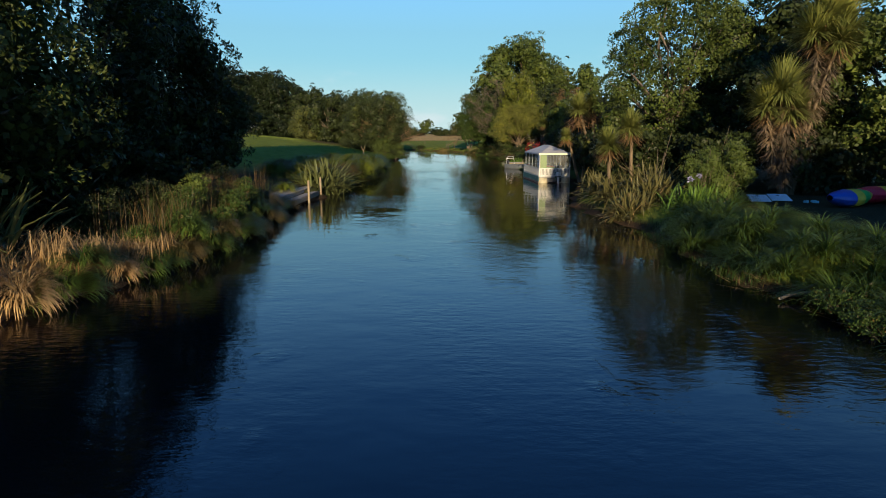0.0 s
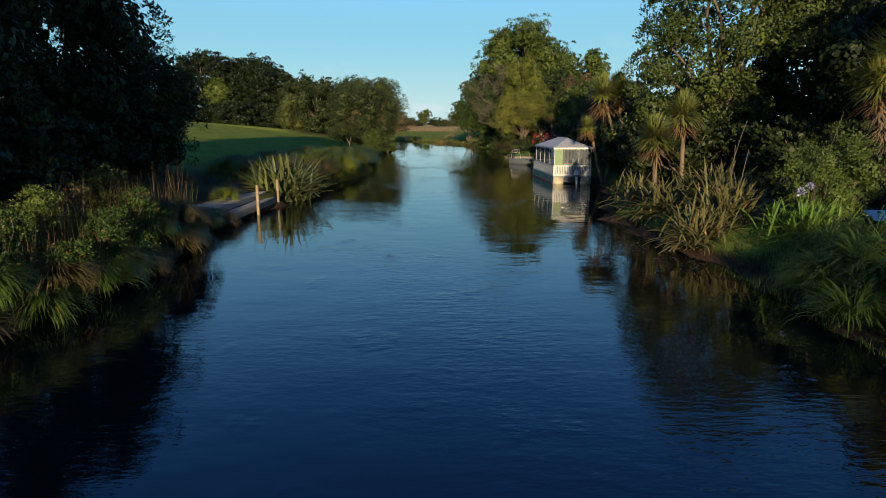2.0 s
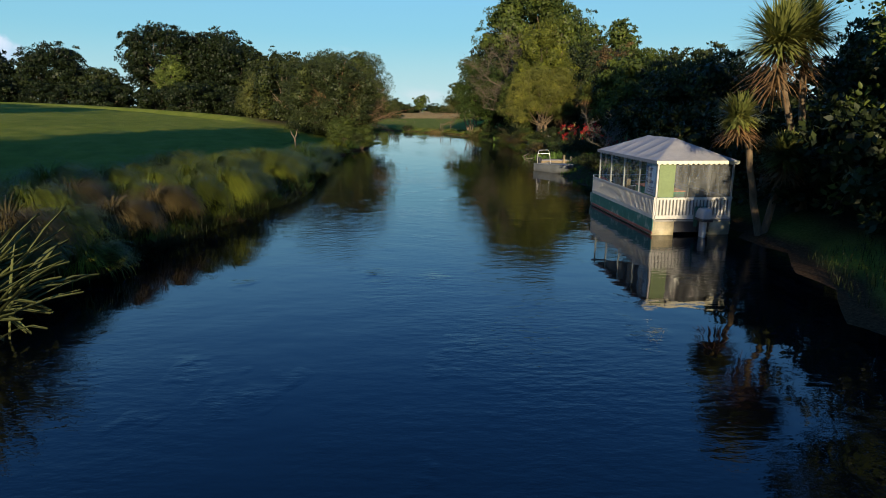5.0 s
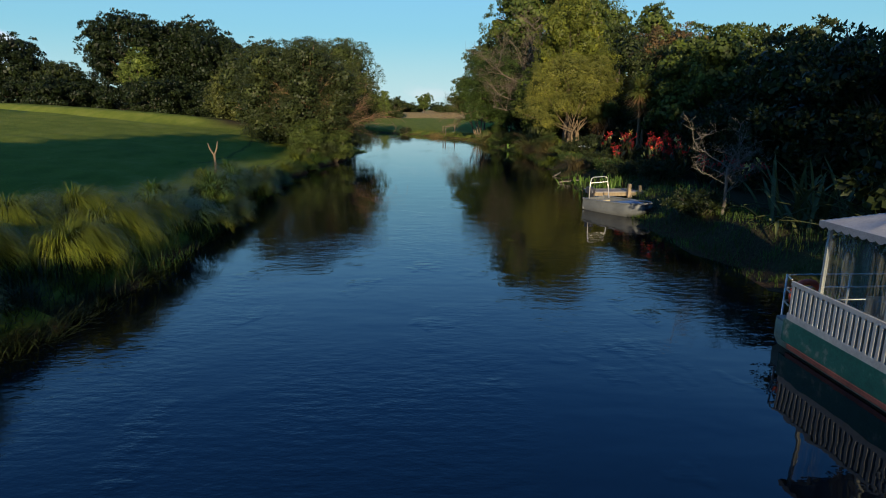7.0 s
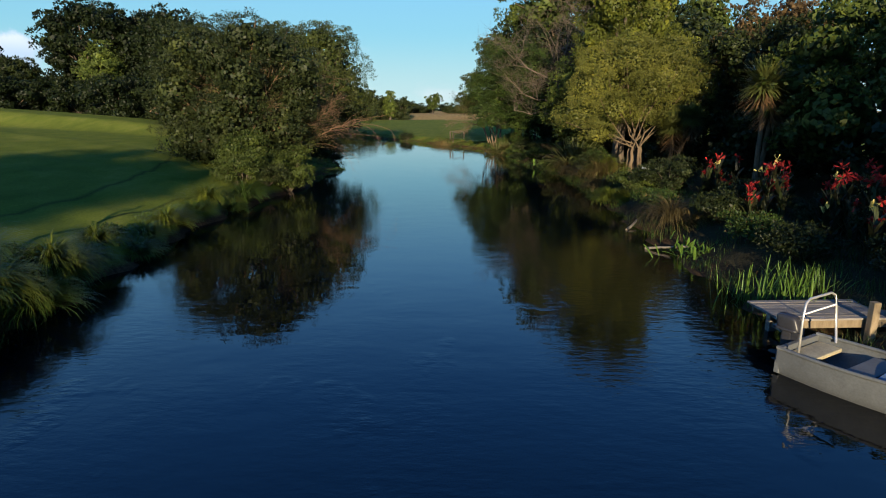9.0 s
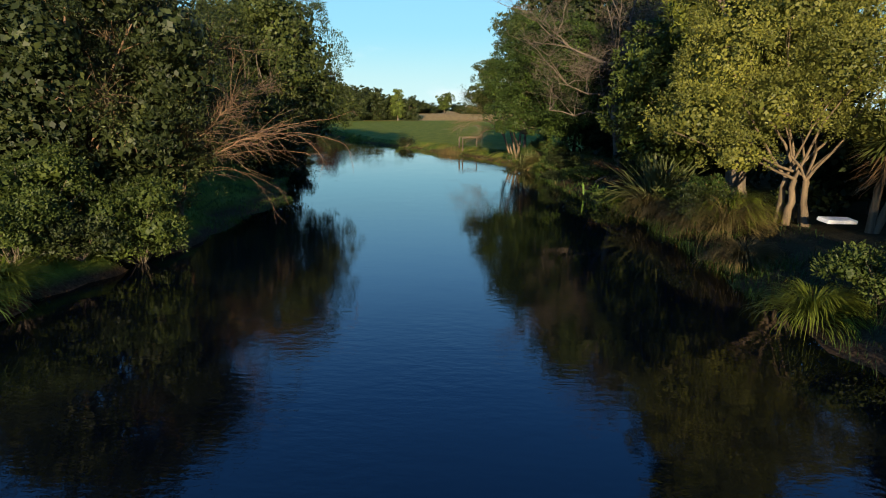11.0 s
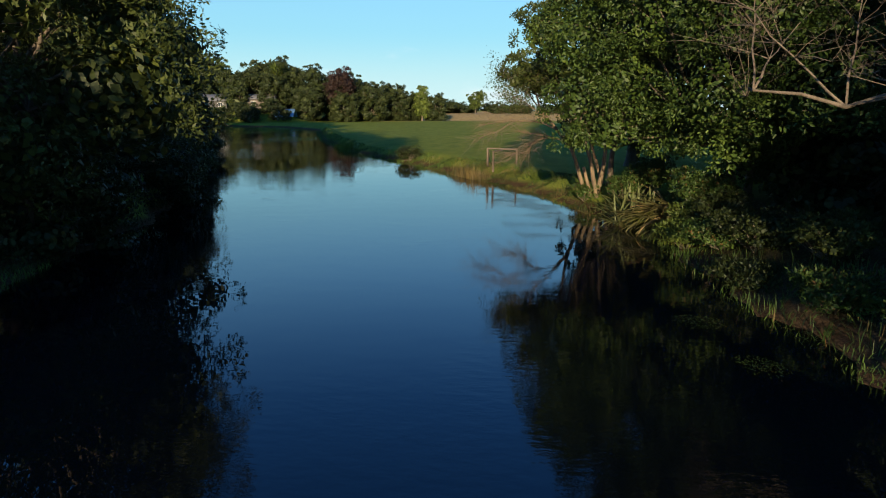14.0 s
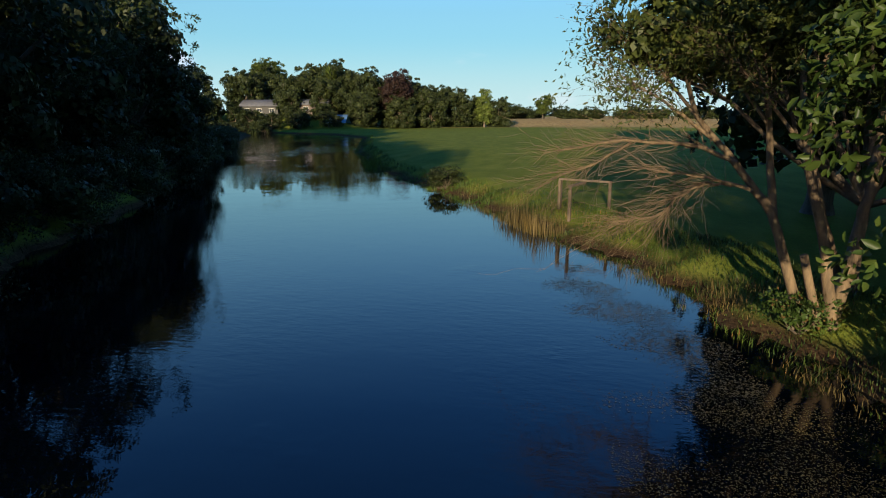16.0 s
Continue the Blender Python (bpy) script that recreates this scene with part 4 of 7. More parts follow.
# the round willow on the point
tree(-11.4, 98, 10.3, 5.5, 0.2, "big round willow on the river bank with grey-green leaves", LEAF_WILLOW, 84000, 0.13, 0.3, 40, 60, stems=4, ry=4.8, size=0.34, droop=0.2, spread=0.22, bark=BARK_WILLOW, trunk_top=2.2, thick=0.36)


def willow_twigs():
    """The brown twiggy side of the willow, a fan of thin boughs over the water."""
    g = np.random.default_rng(61)
    z = on_land(-8.9, 99.4)
    t = thing("willow", pose(-8.9, 99.4, z), "half-bare reddish willow with long thin twigs over the water", "tree")
    boughs, twigs, ends = [], [], []
    main = wavy((0.3, 0, -0.2), (-0.5, -0.4, 3.0), 0.13, 0.09, 9, 0.08, g)
    boughs.append(main)
    for q in ((0.9, -1.6, 6.2), (-0.7, -2.2, 6.0), (2.0, -0.9, 5.2)):
        boughs.append(wavy((0.35, -0.1, 0.1), q, 0.075, 0.02, 12, 0.12, g))
    for i in range(13):
        a, lift = i * 2.4 + g.uniform(-0.4, 0.4), g.uniform(0.25, 1.25)
        r = 4.9 * math.cos(lift)
        p = main[4 + i % 5, :3]
        boughs.append(wavy(p, p + np.array([r * math.cos(a), 0.7 * r * math.sin(a), 4.9 * math.sin(lift)]), 0.05, 0.009, 12, 0.26, g, sag=0.3))
    # bare orange boughs that arch out low over the water
    def arch(points, r0, r1):
        p = np.array(points, float) - np.array([-8.9, 99.4, z])
        u = np.linspace(0, len(p) - 1, 6 * (len(p) - 1) + 1)
        c = np.stack([np.interp(u, np.arange(len(p)), p[:, i]) for i in range(3)], 1)
        for _ in range(3):
            c[1:-1] = 0.25 * c[:-2] + 0.5 * c[1:-1] + 0.25 * c[2:]
        c[1:] += g.normal(0, 0.012, (len(c) - 1, 3))
        return np.concatenate([c, np.linspace(r0, r1, len(c))[:, None]], 1)

    out = [arch([(-8.8, 99.4, 2.4), (-6.6, 99.2, 3.3), (-5.0, 99.0, 3.63), (-3.7, 99.0, 3.71), (-2.2, 98.9, 3.35), (-2.0, 98.8, 2.5)], 0.022, 0.006), arch([(-8.8, 99.5, 2.6), (-6.4, 99.2, 3.5), (-4.1, 99.0, 4.03), (-2.84, 99.0, 4.15), (-2.05, 99.0, 4.43)], 0.016, 0.004),
           arch([(-8.7, 99.2, 2.2), (-6.6, 99.0, 3.1), (-5.0, 98.9, 3.4), (-3.95, 98.8, 3.67), (-3.3, 98.7, 3.24), (-3.0, 98.7, 2.76), (-3.1, 98.7, 2.4)], 0.014, 0.004), arch([(-8.7, 99.7, 2.0), (-6.8, 99.4, 2.9), (-5.2, 99.2, 3.1), (-3.7, 99.0, 3.0), (-2.9, 98.9, 2.9)], 0.013, 0.004),
           arch([(-8.6, 99.0, 1.9), (-6.6, 98.6, 2.6), (-5.4, 98.3, 2.2), (-4.8, 98.1, 1.5), (-4.5, 98.0, 0.9)], 0.009, 0.003), arch([(-8.6, 99.1, 2.1), (-6.2, 98.7, 2.5), (-4.6, 98.4, 1.9), (-4.2, 98.3, 1.3)], 0.007, 0.003)]
    low = []
    for b in out:
        for k in range(8, len(b) - 1, 2):
            d = b[k, :3] - b[k - 2, :3]
            d = d / np.linalg.norm(d) * 0.8 + g.normal(0, 0.35, 3)
            low.append(wavy(b[k, :3], b[k, :3] + d * g.uniform(0.2, 0.7), 0.0045, 0.0015, 8, 0.3, g, sag=g.uniform(0.0, 0.3)))
    part("bare_bough", smooth_faces(build_mesh("bare_bough", *tubes(out + low, 5))), BARK_ORANGE, t, "bare orange boughs arching over the water")
    for b in boughs:
        n = len(b)
        for k in range(3, n):
            for _ in range(8):
                d = b[min(k + 1, n - 1), :3] - b[k - 2, :3]
                d = d / np.linalg.norm(d) * 0.9 + g.normal(0, 0.42, 3)
                q = wavy(b[k, :3], b[k, :3] + d * g.uniform(0.5, 1.3), 0.011, 0.004, 6, 0.16, g, sag=g.uniform(0.0, 0.25))
                twigs.append(q), ends.append(q[-1, :3]), ends.append(q[3, :3])
                twigs.append(wavy(q[3, :3], q[3, :3] + (d + g.normal(0, 0.4, 3)) * 0.6, 0.007, 0.003, 5, 0.2, g, sag=0.12))
    part("trunk", smooth_faces(build_mesh("trunk", *tubes(boughs[:1], 8))), BARK_WILLOW, t)
    for b in boughs[1:]:
        part("bough", smooth_faces(build_mesh("bough", *tubes([b], 6))), BARK_WILLOW, t)
    part("twig_mass", tubes(twigs, 3), BARK_WILLOW, t)
    ends = np.array([e for e in ends if e[0] < 2.2])
    idx = np.repeat(np.arange(len(ends)), 7)
    p = ends[idx] + g.normal(0, 0.3, (len(idx), 3))
    lobes = np.array([(2.9, 0.6, 4.7, 1.6, 1.6, 1.6), (1.9, -0.2, 5.9, 1.5, 1.5, 1.3), (3.6, 1.2, 3.4, 1.1, 1.3, 1.1), (1.6, -1.0, 3.8, 1.4, 1.4, 1.4), (0.6, -1.6, 2.0, 1.2, 1.1, 1.2),
                      (1.2, -0.3, 1.3, 1.0, 0.9, 0.8), (-0.5, -0.6, 1.0, 1.2, 1.0, 0.9), (1.9, 0.4, 2.4, 1.0, 1.0, 0.9), (-1.6, 0.2, 1.6, 1.3, 1.2, 1.2)])
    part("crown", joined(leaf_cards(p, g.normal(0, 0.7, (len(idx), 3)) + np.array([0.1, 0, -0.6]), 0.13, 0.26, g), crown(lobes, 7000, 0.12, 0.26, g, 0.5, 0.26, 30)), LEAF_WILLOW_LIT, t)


willow_twigs()
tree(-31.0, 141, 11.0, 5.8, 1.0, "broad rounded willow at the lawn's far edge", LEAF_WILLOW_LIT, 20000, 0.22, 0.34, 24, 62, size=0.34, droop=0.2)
tree(-26.5, 146, 10.5, 4.4, 1.2, "broad rounded willow at the lawn's far edge", LEAF_WILLOW, 10000, 0.22, 0.3, 12, 63, droop=0.3)
tree(-12.2, 118.2, 12.8, 6.0, 0.9, "tall bushy riverside tree with fine green leaves", LEAF_OLIVE, 78000, 0.145, 0.38, 30, 64, size=0.36, stems=3, droop=0.2, spread=0.3)
tree(-17.6, 126.5, 13.5, 5.4, 1.4, HEDGE, LEAF_WILLOW, 15000, 0.19, 0.42, 14, 65, droop=0.2)
tree(-21.4, 136, 13.5, 5.4, 1.0, HEDGE, LEAF_WILLOW, 15000, 0.19, 0.42, 14, 66, droop=0.2)
tree(-27.8, 145, 11.5, 4.8, 0.8, HEDGE, LEAF_DARK, 11000, 0.22, 0.42, 14, 67)
tree(-28.8, 154, 12.2, 5.0, 0.5, HEDGE, LEAF_DARK, 10000, 0.22, 0.45, 14, 68)
tree(-36.0, 160, 16.5, 6.0, 2.0, BROAD, LEAF_DARK, 10000, 0.3, 0.5, 13, 69)
tree(-38.0, 171, 9.5, 4.4, 0.9, HEDGE, LEAF_DARK, 9000, 0.26, 0.45, 12, 70)
tree(-50.0, 186, 9.0, 4.4, 0.9, HEDGE, LEAF_DARK, 8000, 0.28, 0.45, 12, 71)
tree(-24.0, 128, 13.5, 5.0, 1.5, BROAD, LEAF_DARK, 5000, 0.26, 0.5, 12, 72)
# trees beyond the lawn
tree(-61.5, 168, 23.0, 10.5, 7.5, "great spreading oak beyond the lawn", LEAF_OAK, 18750, 0.42, 0.5, 22, 80, size=0.34, spread=0.5, trunk_top=9)
tree(-50.0, 168, 21.5, 8.5, 5.0, "great spreading oak beyond the lawn", LEAF_OAK, 13750, 0.42, 0.5, 18, 81, size=0.4, spread=0.5)
tree(-43.5, 164, 18.5, 8.0, 4.0, BROAD, LEAF_OAK, 12500, 0.36, 0.5, 14, 82, spread=0.42)
tree(-57.0, 161, 15.0, 3.8, 5.6, "pale yellow-green tree among dark ones", LEAF_LIGHT, 9000, 0.3, 0.5, 12, 83, spread=0.5)
tree(-86.0, 166, 18.0, 8.5, 5.5, BROAD, LEAF_OAK, 11250, 0.4, 0.5, 15, 84, spread=0.5)
tree(-99.0, 160, 20.0, 7.5, 5.5, BROAD, LEAF_OAK, 7500, 0.4, 0.5, 13, 85, spread=0.5)
tree(-74.0, 163, 13.0, 6.0, 4.6, "bushy green tree at the back of the lawn", LEAF_DARK, 7000, 0.34, 0.5, 13, 86, spread=0.42)
bank = tree(-48.0, 150, 9.6, 6.2, 2.2, "thick dark shrubbery at the back of the lawn", LEAF_OAK, 6250, 0.34, 0.5, 12, 87, spread=0.42, name="shrubbery", category="shrub", group="shrubbery behind the lawn")
for x, y, turn in ((-58, 156, 40), (-67, 153, 110), (-78, 156, 200), (-90, 152, 20), (-103, 150, 70), (-118, 150, 150), (-38, 152, 260)):
    copy_thing(bank, pose(x, y, on_land(x, y) - 0.3, 0, 0, turn))

# far side of the bend
FAR = "far dark leafy tree beyond the field"
far = tree(-60, 288, 18.0, 8.0, 1.2, FAR, LEAF_WILLOW, 5600, 0.6, 0.55, 16, 90, spread=0.6, size=0.42, group="trees beyond the field")
for x, y, s, turn in ((-73, 292, 1.1, 30), (-51, 296, 1.02, 80), (-42, 290, 0.86, 170), (-85, 286, 0.8, 200), (-35, 298, 0.82, 250), (-28, 300, 0.62, 300), (-21, 300, 0.6, 10),
                     (-76, 272, 0.5, 20), (-95, 262, 0.62, 90), (-106, 256, 0.8, 170), (-66, 276, 0.7, 120), (-56, 274, 0.62, 60), (-45, 278, 0.6, 220), (-98, 300, 1.0, 330), (-112, 280, 0.95, 45), (-130, 262, 1.1, 140), (-150, 240, 1.2, 240),
                     (-78, 281, 0.8, 60), (-67, 284, 0.95, 150), (-57, 281, 0.72, 240), (-48.5, 288, 0.9, 330), (-39, 286, 0.74, 100), (-32, 293, 0.66, 190), (-91, 276, 0.86, 280)):
    c = copy_thing(far, pose(x, y, on_land(x, y), 0, 0, turn))
    c.scale = (s, s, s)
tree(-47.5, 282, 16.0, 4.2, 5.0, "dark purple-leaved tree beyond the field", LEAF_PURPLE, 7000, 0.45, 0.55, 10, 91, spread=0.6)
tree(-24.5, 296, 11.8, 2.2, 1.5, "slim pale green poplar", LEAF_LIGHT, 4500, 0.4, 0.5, 9, 92, spread=0.4)
tree(-12.0, 400, 13.5, 4.0, 4.2, "lone tree on the far flood bank", LEAF_MID, 3500, 0.6, 0.55, 8, 93, spread=0.6)
low = tree(-30.0, 420, 8.5, 9.0, 3.5, "low far hedge on the flood bank", LEAF_DARK, 4000, 0.6, 0.6, 12, 94, spread=0.8, name="hedge", category="hedge", group="far hedge")
for i in range(9):
    copy_thing(low, pose(-50 + 15 * i + (4 if i % 2 else 0), 424 + 6 * (i % 3), on_land(-50 + 15 * i, 424) - 1.2, 0, 0, 73 * i))

# ---- cabbage trees ----
def cabbage_head(p, r, g, n=800):
    az, lean = g.uniform(0, 2 * math.pi, n), 2.1 * g.uniform(0.0, 1.0, n) ** 0.8
    roots = np.array(p) + g.normal(0, 0.08, (n, 3))
    return ribbons(roots, az, r * g.uniform(0.75, 1.15, n), 0.085, lean, g.uniform(0.1, 0.9, n), 3)


def cabbage_skirt(p, r, h, g, n=150):
    az = g.uniform(0, 2 * math.pi, n)
    roots = np.array(p) + np.stack([np.cos(az) * 0.12, np.sin(az) * 0.12, g.uniform(-h, 0.0, n)], 1)
    return ribbons(roots, az, r * g.uniform(0.6, 1.1, n), 0.05, g.uniform(1.7, 2.3, n), g.uniform(0.3, 0.8, n), 3)


def cabbage_tree(x, y, heads, label, seed, r=0.95, skirt=0.5, grey=0.0, dry=150):
    """heads: (x, y, z, size) each with its own stem from the foot; z above the water."""
    g = np.random.default_rng(seed)
    z = on_land(x, y)
    t = thing("cabbage_tree", pose(x, y, z), label, "cabbage tree")
    stems, green, dead, old = [], [], [], []
    for i, (hx, hy, hz, s) in enumerate(heads):
        p = (hx - x, hy - y, hz - z)
        stems.append(wavy((0.1 * i, 0, -0.2), p, 0.13, 0.085, 8, 0.06, g))
        green.append(cabbage_head(p, r * s, g))
        dead.append(cabbage_skirt((p[0], p[1], p[2] - 0.15), r * s * (0.85 if grey else 1.05), skirt * s, g, dry))
        if grey:
            q = stems[-1]
            for k in range(2, 7):
                old.append(cabbage_skirt(q[k, :3], 0.8, 0.6, g, 130))
    for stem, head, skirts in zip(stems, green, dead):
        trunk = part("trunk", smooth_faces(build_mesh("trunk", *tubes([stem], 8))), BARK_PALE, t)
        part("crown", head, CABBAGE, trunk)
        part("skirt", skirts, CABBAGE_DEAD, trunk, "hanging brown dead leaves")
    if old:
        part("old_skirt", joined(*old), SKIRT_GREY, t, "grey thatch of old dead leaves down the trunk")
    return t


cabbage_tree(18.6, 32.2, [(17.9, 31.8, 6.4, 1.75), (18.4, 31.6, 5.4, 1.5), (17.3, 32.0, 5.6, 1.3), (20.0, 32.2, 10.2, 1.6), (21.0, 32.4, 9.8, 1.5), (19.4, 32.0, 9.3, 1.5), (20.6, 31.8, 8.9, 1.4)],
             "old cabbage tree with spiky heads and a dead-leaf thatch", 101, 1.0, 0.5, grey=1, dry=70)
cabbage_tree(11.7, 36.2, [(11.3, 35.8, 4.5, 1.0)], "young cabbage tree with one spiky head", 102, 1.1)
cabbage_tree(10.0, 35.0, [(9.7, 34.7, 3.5, 0.95)], "young cabbage tree with one spiky head", 103, 1.1)
cabbage_tree(13.0, 49.6, [(11.0, 48.5, 6.1, 1.15), (12.3, 49.5, 6.5, 1.0)], "leaning cabbage tree beside the moored boat", 104, 1.15, 1.0)
cabbage_tree(11.5, 49.2, [(10.0, 48.4, 3.9, 0.65), (11.9, 48.9, 2.7, 0.8)], "low forked cabbage tree beside the moored boat", 108, 1.1, 0.6)
cabbage_tree(14.2, 96.4, [(14.2, 96.2, 3.6, 1.0), (15.0, 95.8, 4.1, 0.9)], "small cabbage tree by the golden shrub", 105, 1.0, 1.0)
cabbage_tree(15.0, 88, [(14.8, 87.8, 5.6, 1.1), (15.4, 88.2, 4.8, 1.0)], "shaded cabbage tree behind the flower bed", 106, 1.1)
cabbage_tree(-16.2, 37.5, [(-16.0, 37.4, 9.4, 1.2), (-15.2, 37.8, 8.6, 1.1), (-16.9, 37.0, 8.9, 1.1)], "tall cabbage tree among the riverside trees", 107, 1.1, 0.7)


# ---- flax and other strap-leaved plants: every blade is a part ----
def blade_mesh(name, mat, length, width, lean, curl):
    v, q = ribbons(np.zeros((1, 3)), 0.0, length, width, lean, curl, 5)
    v = np.array(v)
    mid = (v[0::2] + v[1::2]) / 2
    keel = mid - np.array([0, 0, 1]) * width * 0.22 - np.array([-1, 0, 0]) * width * 0.1
    n = len(mid)
    vv = np.concatenate([v[0::2], keel, v[1::2]])
    qq = [(k, k + 1, n + k + 1, n + k) for k in range(n - 1)] + [(n + k, n + k + 1, 2 * n + k + 1, 2 * n + k) for k in range(n - 1)]
    me = build_mesh(name, vv, qq)
    me.materials.append(mat)
    return me


def blade_set(name, mat, length, width):
    return [blade_mesh(name, mat, length * k, width, a, b) for k, a, b in ((1.0, 0.0, 0.2), (1.05, 0.0, 0.5), (0.95, 0.0, 1.0), (0.85, 0.0, 1.7))]


BLADES = {"flax": blade_set("blade", FLAX, 1.9, 0.14), "bronze": blade_set("blade", FLAX_BRONZE, 1.4, 0.115), "strap": blade_set("blade", STRAP, 0.95, 0.075),
          "iris": blade_set("blade", STRAP, 0.9, 0.04), "lily": blade_set("blade", STRAP, 0.9, 0.2), "dead": blade_set("blade", REED_DRY, 1.4, 0.06)}


def blade_plant(name, x, y, label, kind, n, wide, scale, seed, category, spread=0.3, z=None, extra=None, stalks=0, aim=None):
    g = np.random.default_rng(seed)
    z = on_land(x, y) if z is None else z
    t = thing(name, pose(x, y, z), label, category)
    for i in range(n):
        a = g.uniform(0, 2 * math.pi) if aim is None else aim + g.normal(0, 0.75)
        lean = wide * (g.uniform(0.05, 1.0) ** 0.8 if aim is None else g.uniform(0.4, 1.0))
        k = 0 if lean < 0.3 else int(g.choice([0, 1, 1, 2])) if lean < 0.8 else int(g.choice([1, 2, 3]))
        meshes = BLADES[extra if extra and g.uniform() < 0.12 else kind]
        s = scale * g.uniform(0.75, 1.15)
        m = pose(g.normal(0, spread * 0.5), g.normal(0, spread * 0.5), -0.05, 0, 0, math.degrees(a)) @ pose(0, 0, 0, 0, math.degrees(lean), 0) @ Matrix.Diagonal((s, s, s, 1))
        part("blade", meshes[k], None, t, at=m)
    if stalks:
        tall = [wavy((g.normal(0, 0.2), g.normal(0, 0.2), 0), (g.normal(0, 0.5), g.normal(0, 0.5), 2.1 * scale * g.uniform(1.0, 1.25)), 0.018, 0.01, 6, 0.05, g) for _ in range(stalks)]
        part("flower_stalk", tubes(tall, 4), BARK, t, "dark dry flower stalks")
    return t


blade_plant("flax_bush", -8.2, 40.2, "upright green flax bush at the end of the jetty", "flax", 280, 1.15, 1.25, 201, "flax", 0.9)
blade_plant("flax_bush", -12.3, 15.4, "big flax bush with long drooping green blades", "flax", 80, 1.1, 1.3, 202, "flax", 0.7)
blade_plant("flax_bush", 9.0, 27.8, "bronze-green flax bush leaning over the water", "bronze", 380, 1.95, 0.9, 203, "flax", 0.8, extra="dead")
blade_plant("flax_bush", 10.3, 28.8, "bronze-green flax bush leaning over the water", "bronze", 340, 1.8, 1.0, 204, "flax", 0.8, extra="dead", stalks=1)
blade_plant("flax_bush", 10.9, 30.2, "tall bronze flax bush on the bank", "bronze", 240, 1.7, 1.2, 205, "flax", 0.9, stalks=1)
blade_plant("flax_bush", 9.4, 32.0, "dark flax bush beside the moored boat", "bronze", 240, 1.8, 1.1, 206, "flax", 0.9)
blade_plant("flax_bush", 11.8, 33.2, "tall bronze flax bush on the bank", "bronze", 170, 1.35, 1.3, 207, "flax", 0.9, stalks=1)
blade_plant("flax_bush", 9.6, 35.6, "dark flax bush beside the moored boat", "bronze", 170, 1.7, 1.0, 208, "flax", 1.0)
blade_plant("agapanthus", 11.2, 25.8, "bright green agapanthus clump with pale blue flowers", "strap", 420, 1.8, 1.15, 209, "agapanthus", 0.9)
blade_plant("flax_bush", 13.5, 60.5, "shaded flax bush with long fallen blades", "flax", 90, 1.3, 1.15, 210, "flax", 1.4)
blade_plant("flax_bush", 12.4, 63.4, "shaded flax bush with long fallen blades", "flax", 80, 1.3, 1.1, 211, "flax", 1.4)
blade_plant("flax_bush", 10.2, 103.9, "grey-green flax bush at the water's edge", "flax", 210, 1.15, 1.15, 213, "flax", 0.7)
blade_plant("flax_bush", 6.7, 125.0, "green flax bush below the leaning tree", "flax", 120, 1.1, 0.8, 214, "flax", 0.6)
blade_plant("flax_bush", 8.0, 123.8, "drooping brown flax bush at the water's edge", "bronze", 230, 2.1, 1.15, 215, "flax", 0.7, extra="dead", aim=3.5)
blade_plant("iris_clump", 9.6, 74.9, "clump of upright green iris leaves beside the pier", "iris", 90, 0.5, 0.95, 216, "iris", 0.9)
blade_plant("iris_clump", 8.9, 75.4, "clump of upright green iris leaves beside the pier", "iris", 60, 0.6, 0.8, 217, "iris", 0.9)
blade_plant("iris_clump", 11.2, 68.2, "yellow-green iris leaves beside the dinghy", "iris", 70, 0.8, 0.8, 218, "iris", 0.9)
blade_plant("lily_clump", 9.6, 80.4, "low clump of bright green arum lily leaves", "lily", 90, 1.3, 0.55, 219, "lily", 0.9)
blade_plant("lily_clump", 9.2, 109.4, "low clump of bright green arum lily leaves", "lily", 80, 1.4, 0.62, 220, "lily", 1.0)


# ---- tussocks, reeds and bank grass ----
def tussock(x, y, r, h, mat, label, seed, n=420, name="sedge_tussock", category="sedge", group="", z=None, flop=2.3, sweep=0.6):
    """A mop of blades that rise from a tight crown and hang down all round, combed over to one side."""
    g = np.random.default_rng(seed)
    az = g.uniform(0, 2 * math.pi, n)
    f = g.uniform(0, 1, n) ** 0.7
    comb = -0.5 + g.normal(0, 0.4)
    roots = np.stack([np.cos(az) * r * 0.3 * f, np.sin(az) * r * 0.3 * f, h * (0.72 - 0.45 * f * f) - 0.06], 1)
    lock = np.floor(az * 2.5 + f * 2) * 1.7
    lean = 0.7 + 0.5 * f + 0.1 * np.sin(lock) + g.normal(0, 0.08, n)
    turn = az - sweep * np.sin(az - comb) + 0.22 * np.sin(lock * 2.3) + g.normal(0, 0.1, n)
    size = (0.75 * r + 0.85 * h) * (0.8 + 0.3 * f) * g.uniform(0.8, 1.1, n) * (1 + 0.12 * np.sin(lock * 1.3))
    v = ribbons(roots, turn, size, 0.015 if n > 900 else 0.02 if n > 500 else 0.026, lean, flop * g.uniform(0.75, 1.05, n), 5)
    return solid(name, v, mat, label, category, pose(x, y, on_land(x, y) if z is None else z), group)


ROW = "sedge tussocks along the lawn bank"
g0 = np.random.default_rng(300)
k = 0
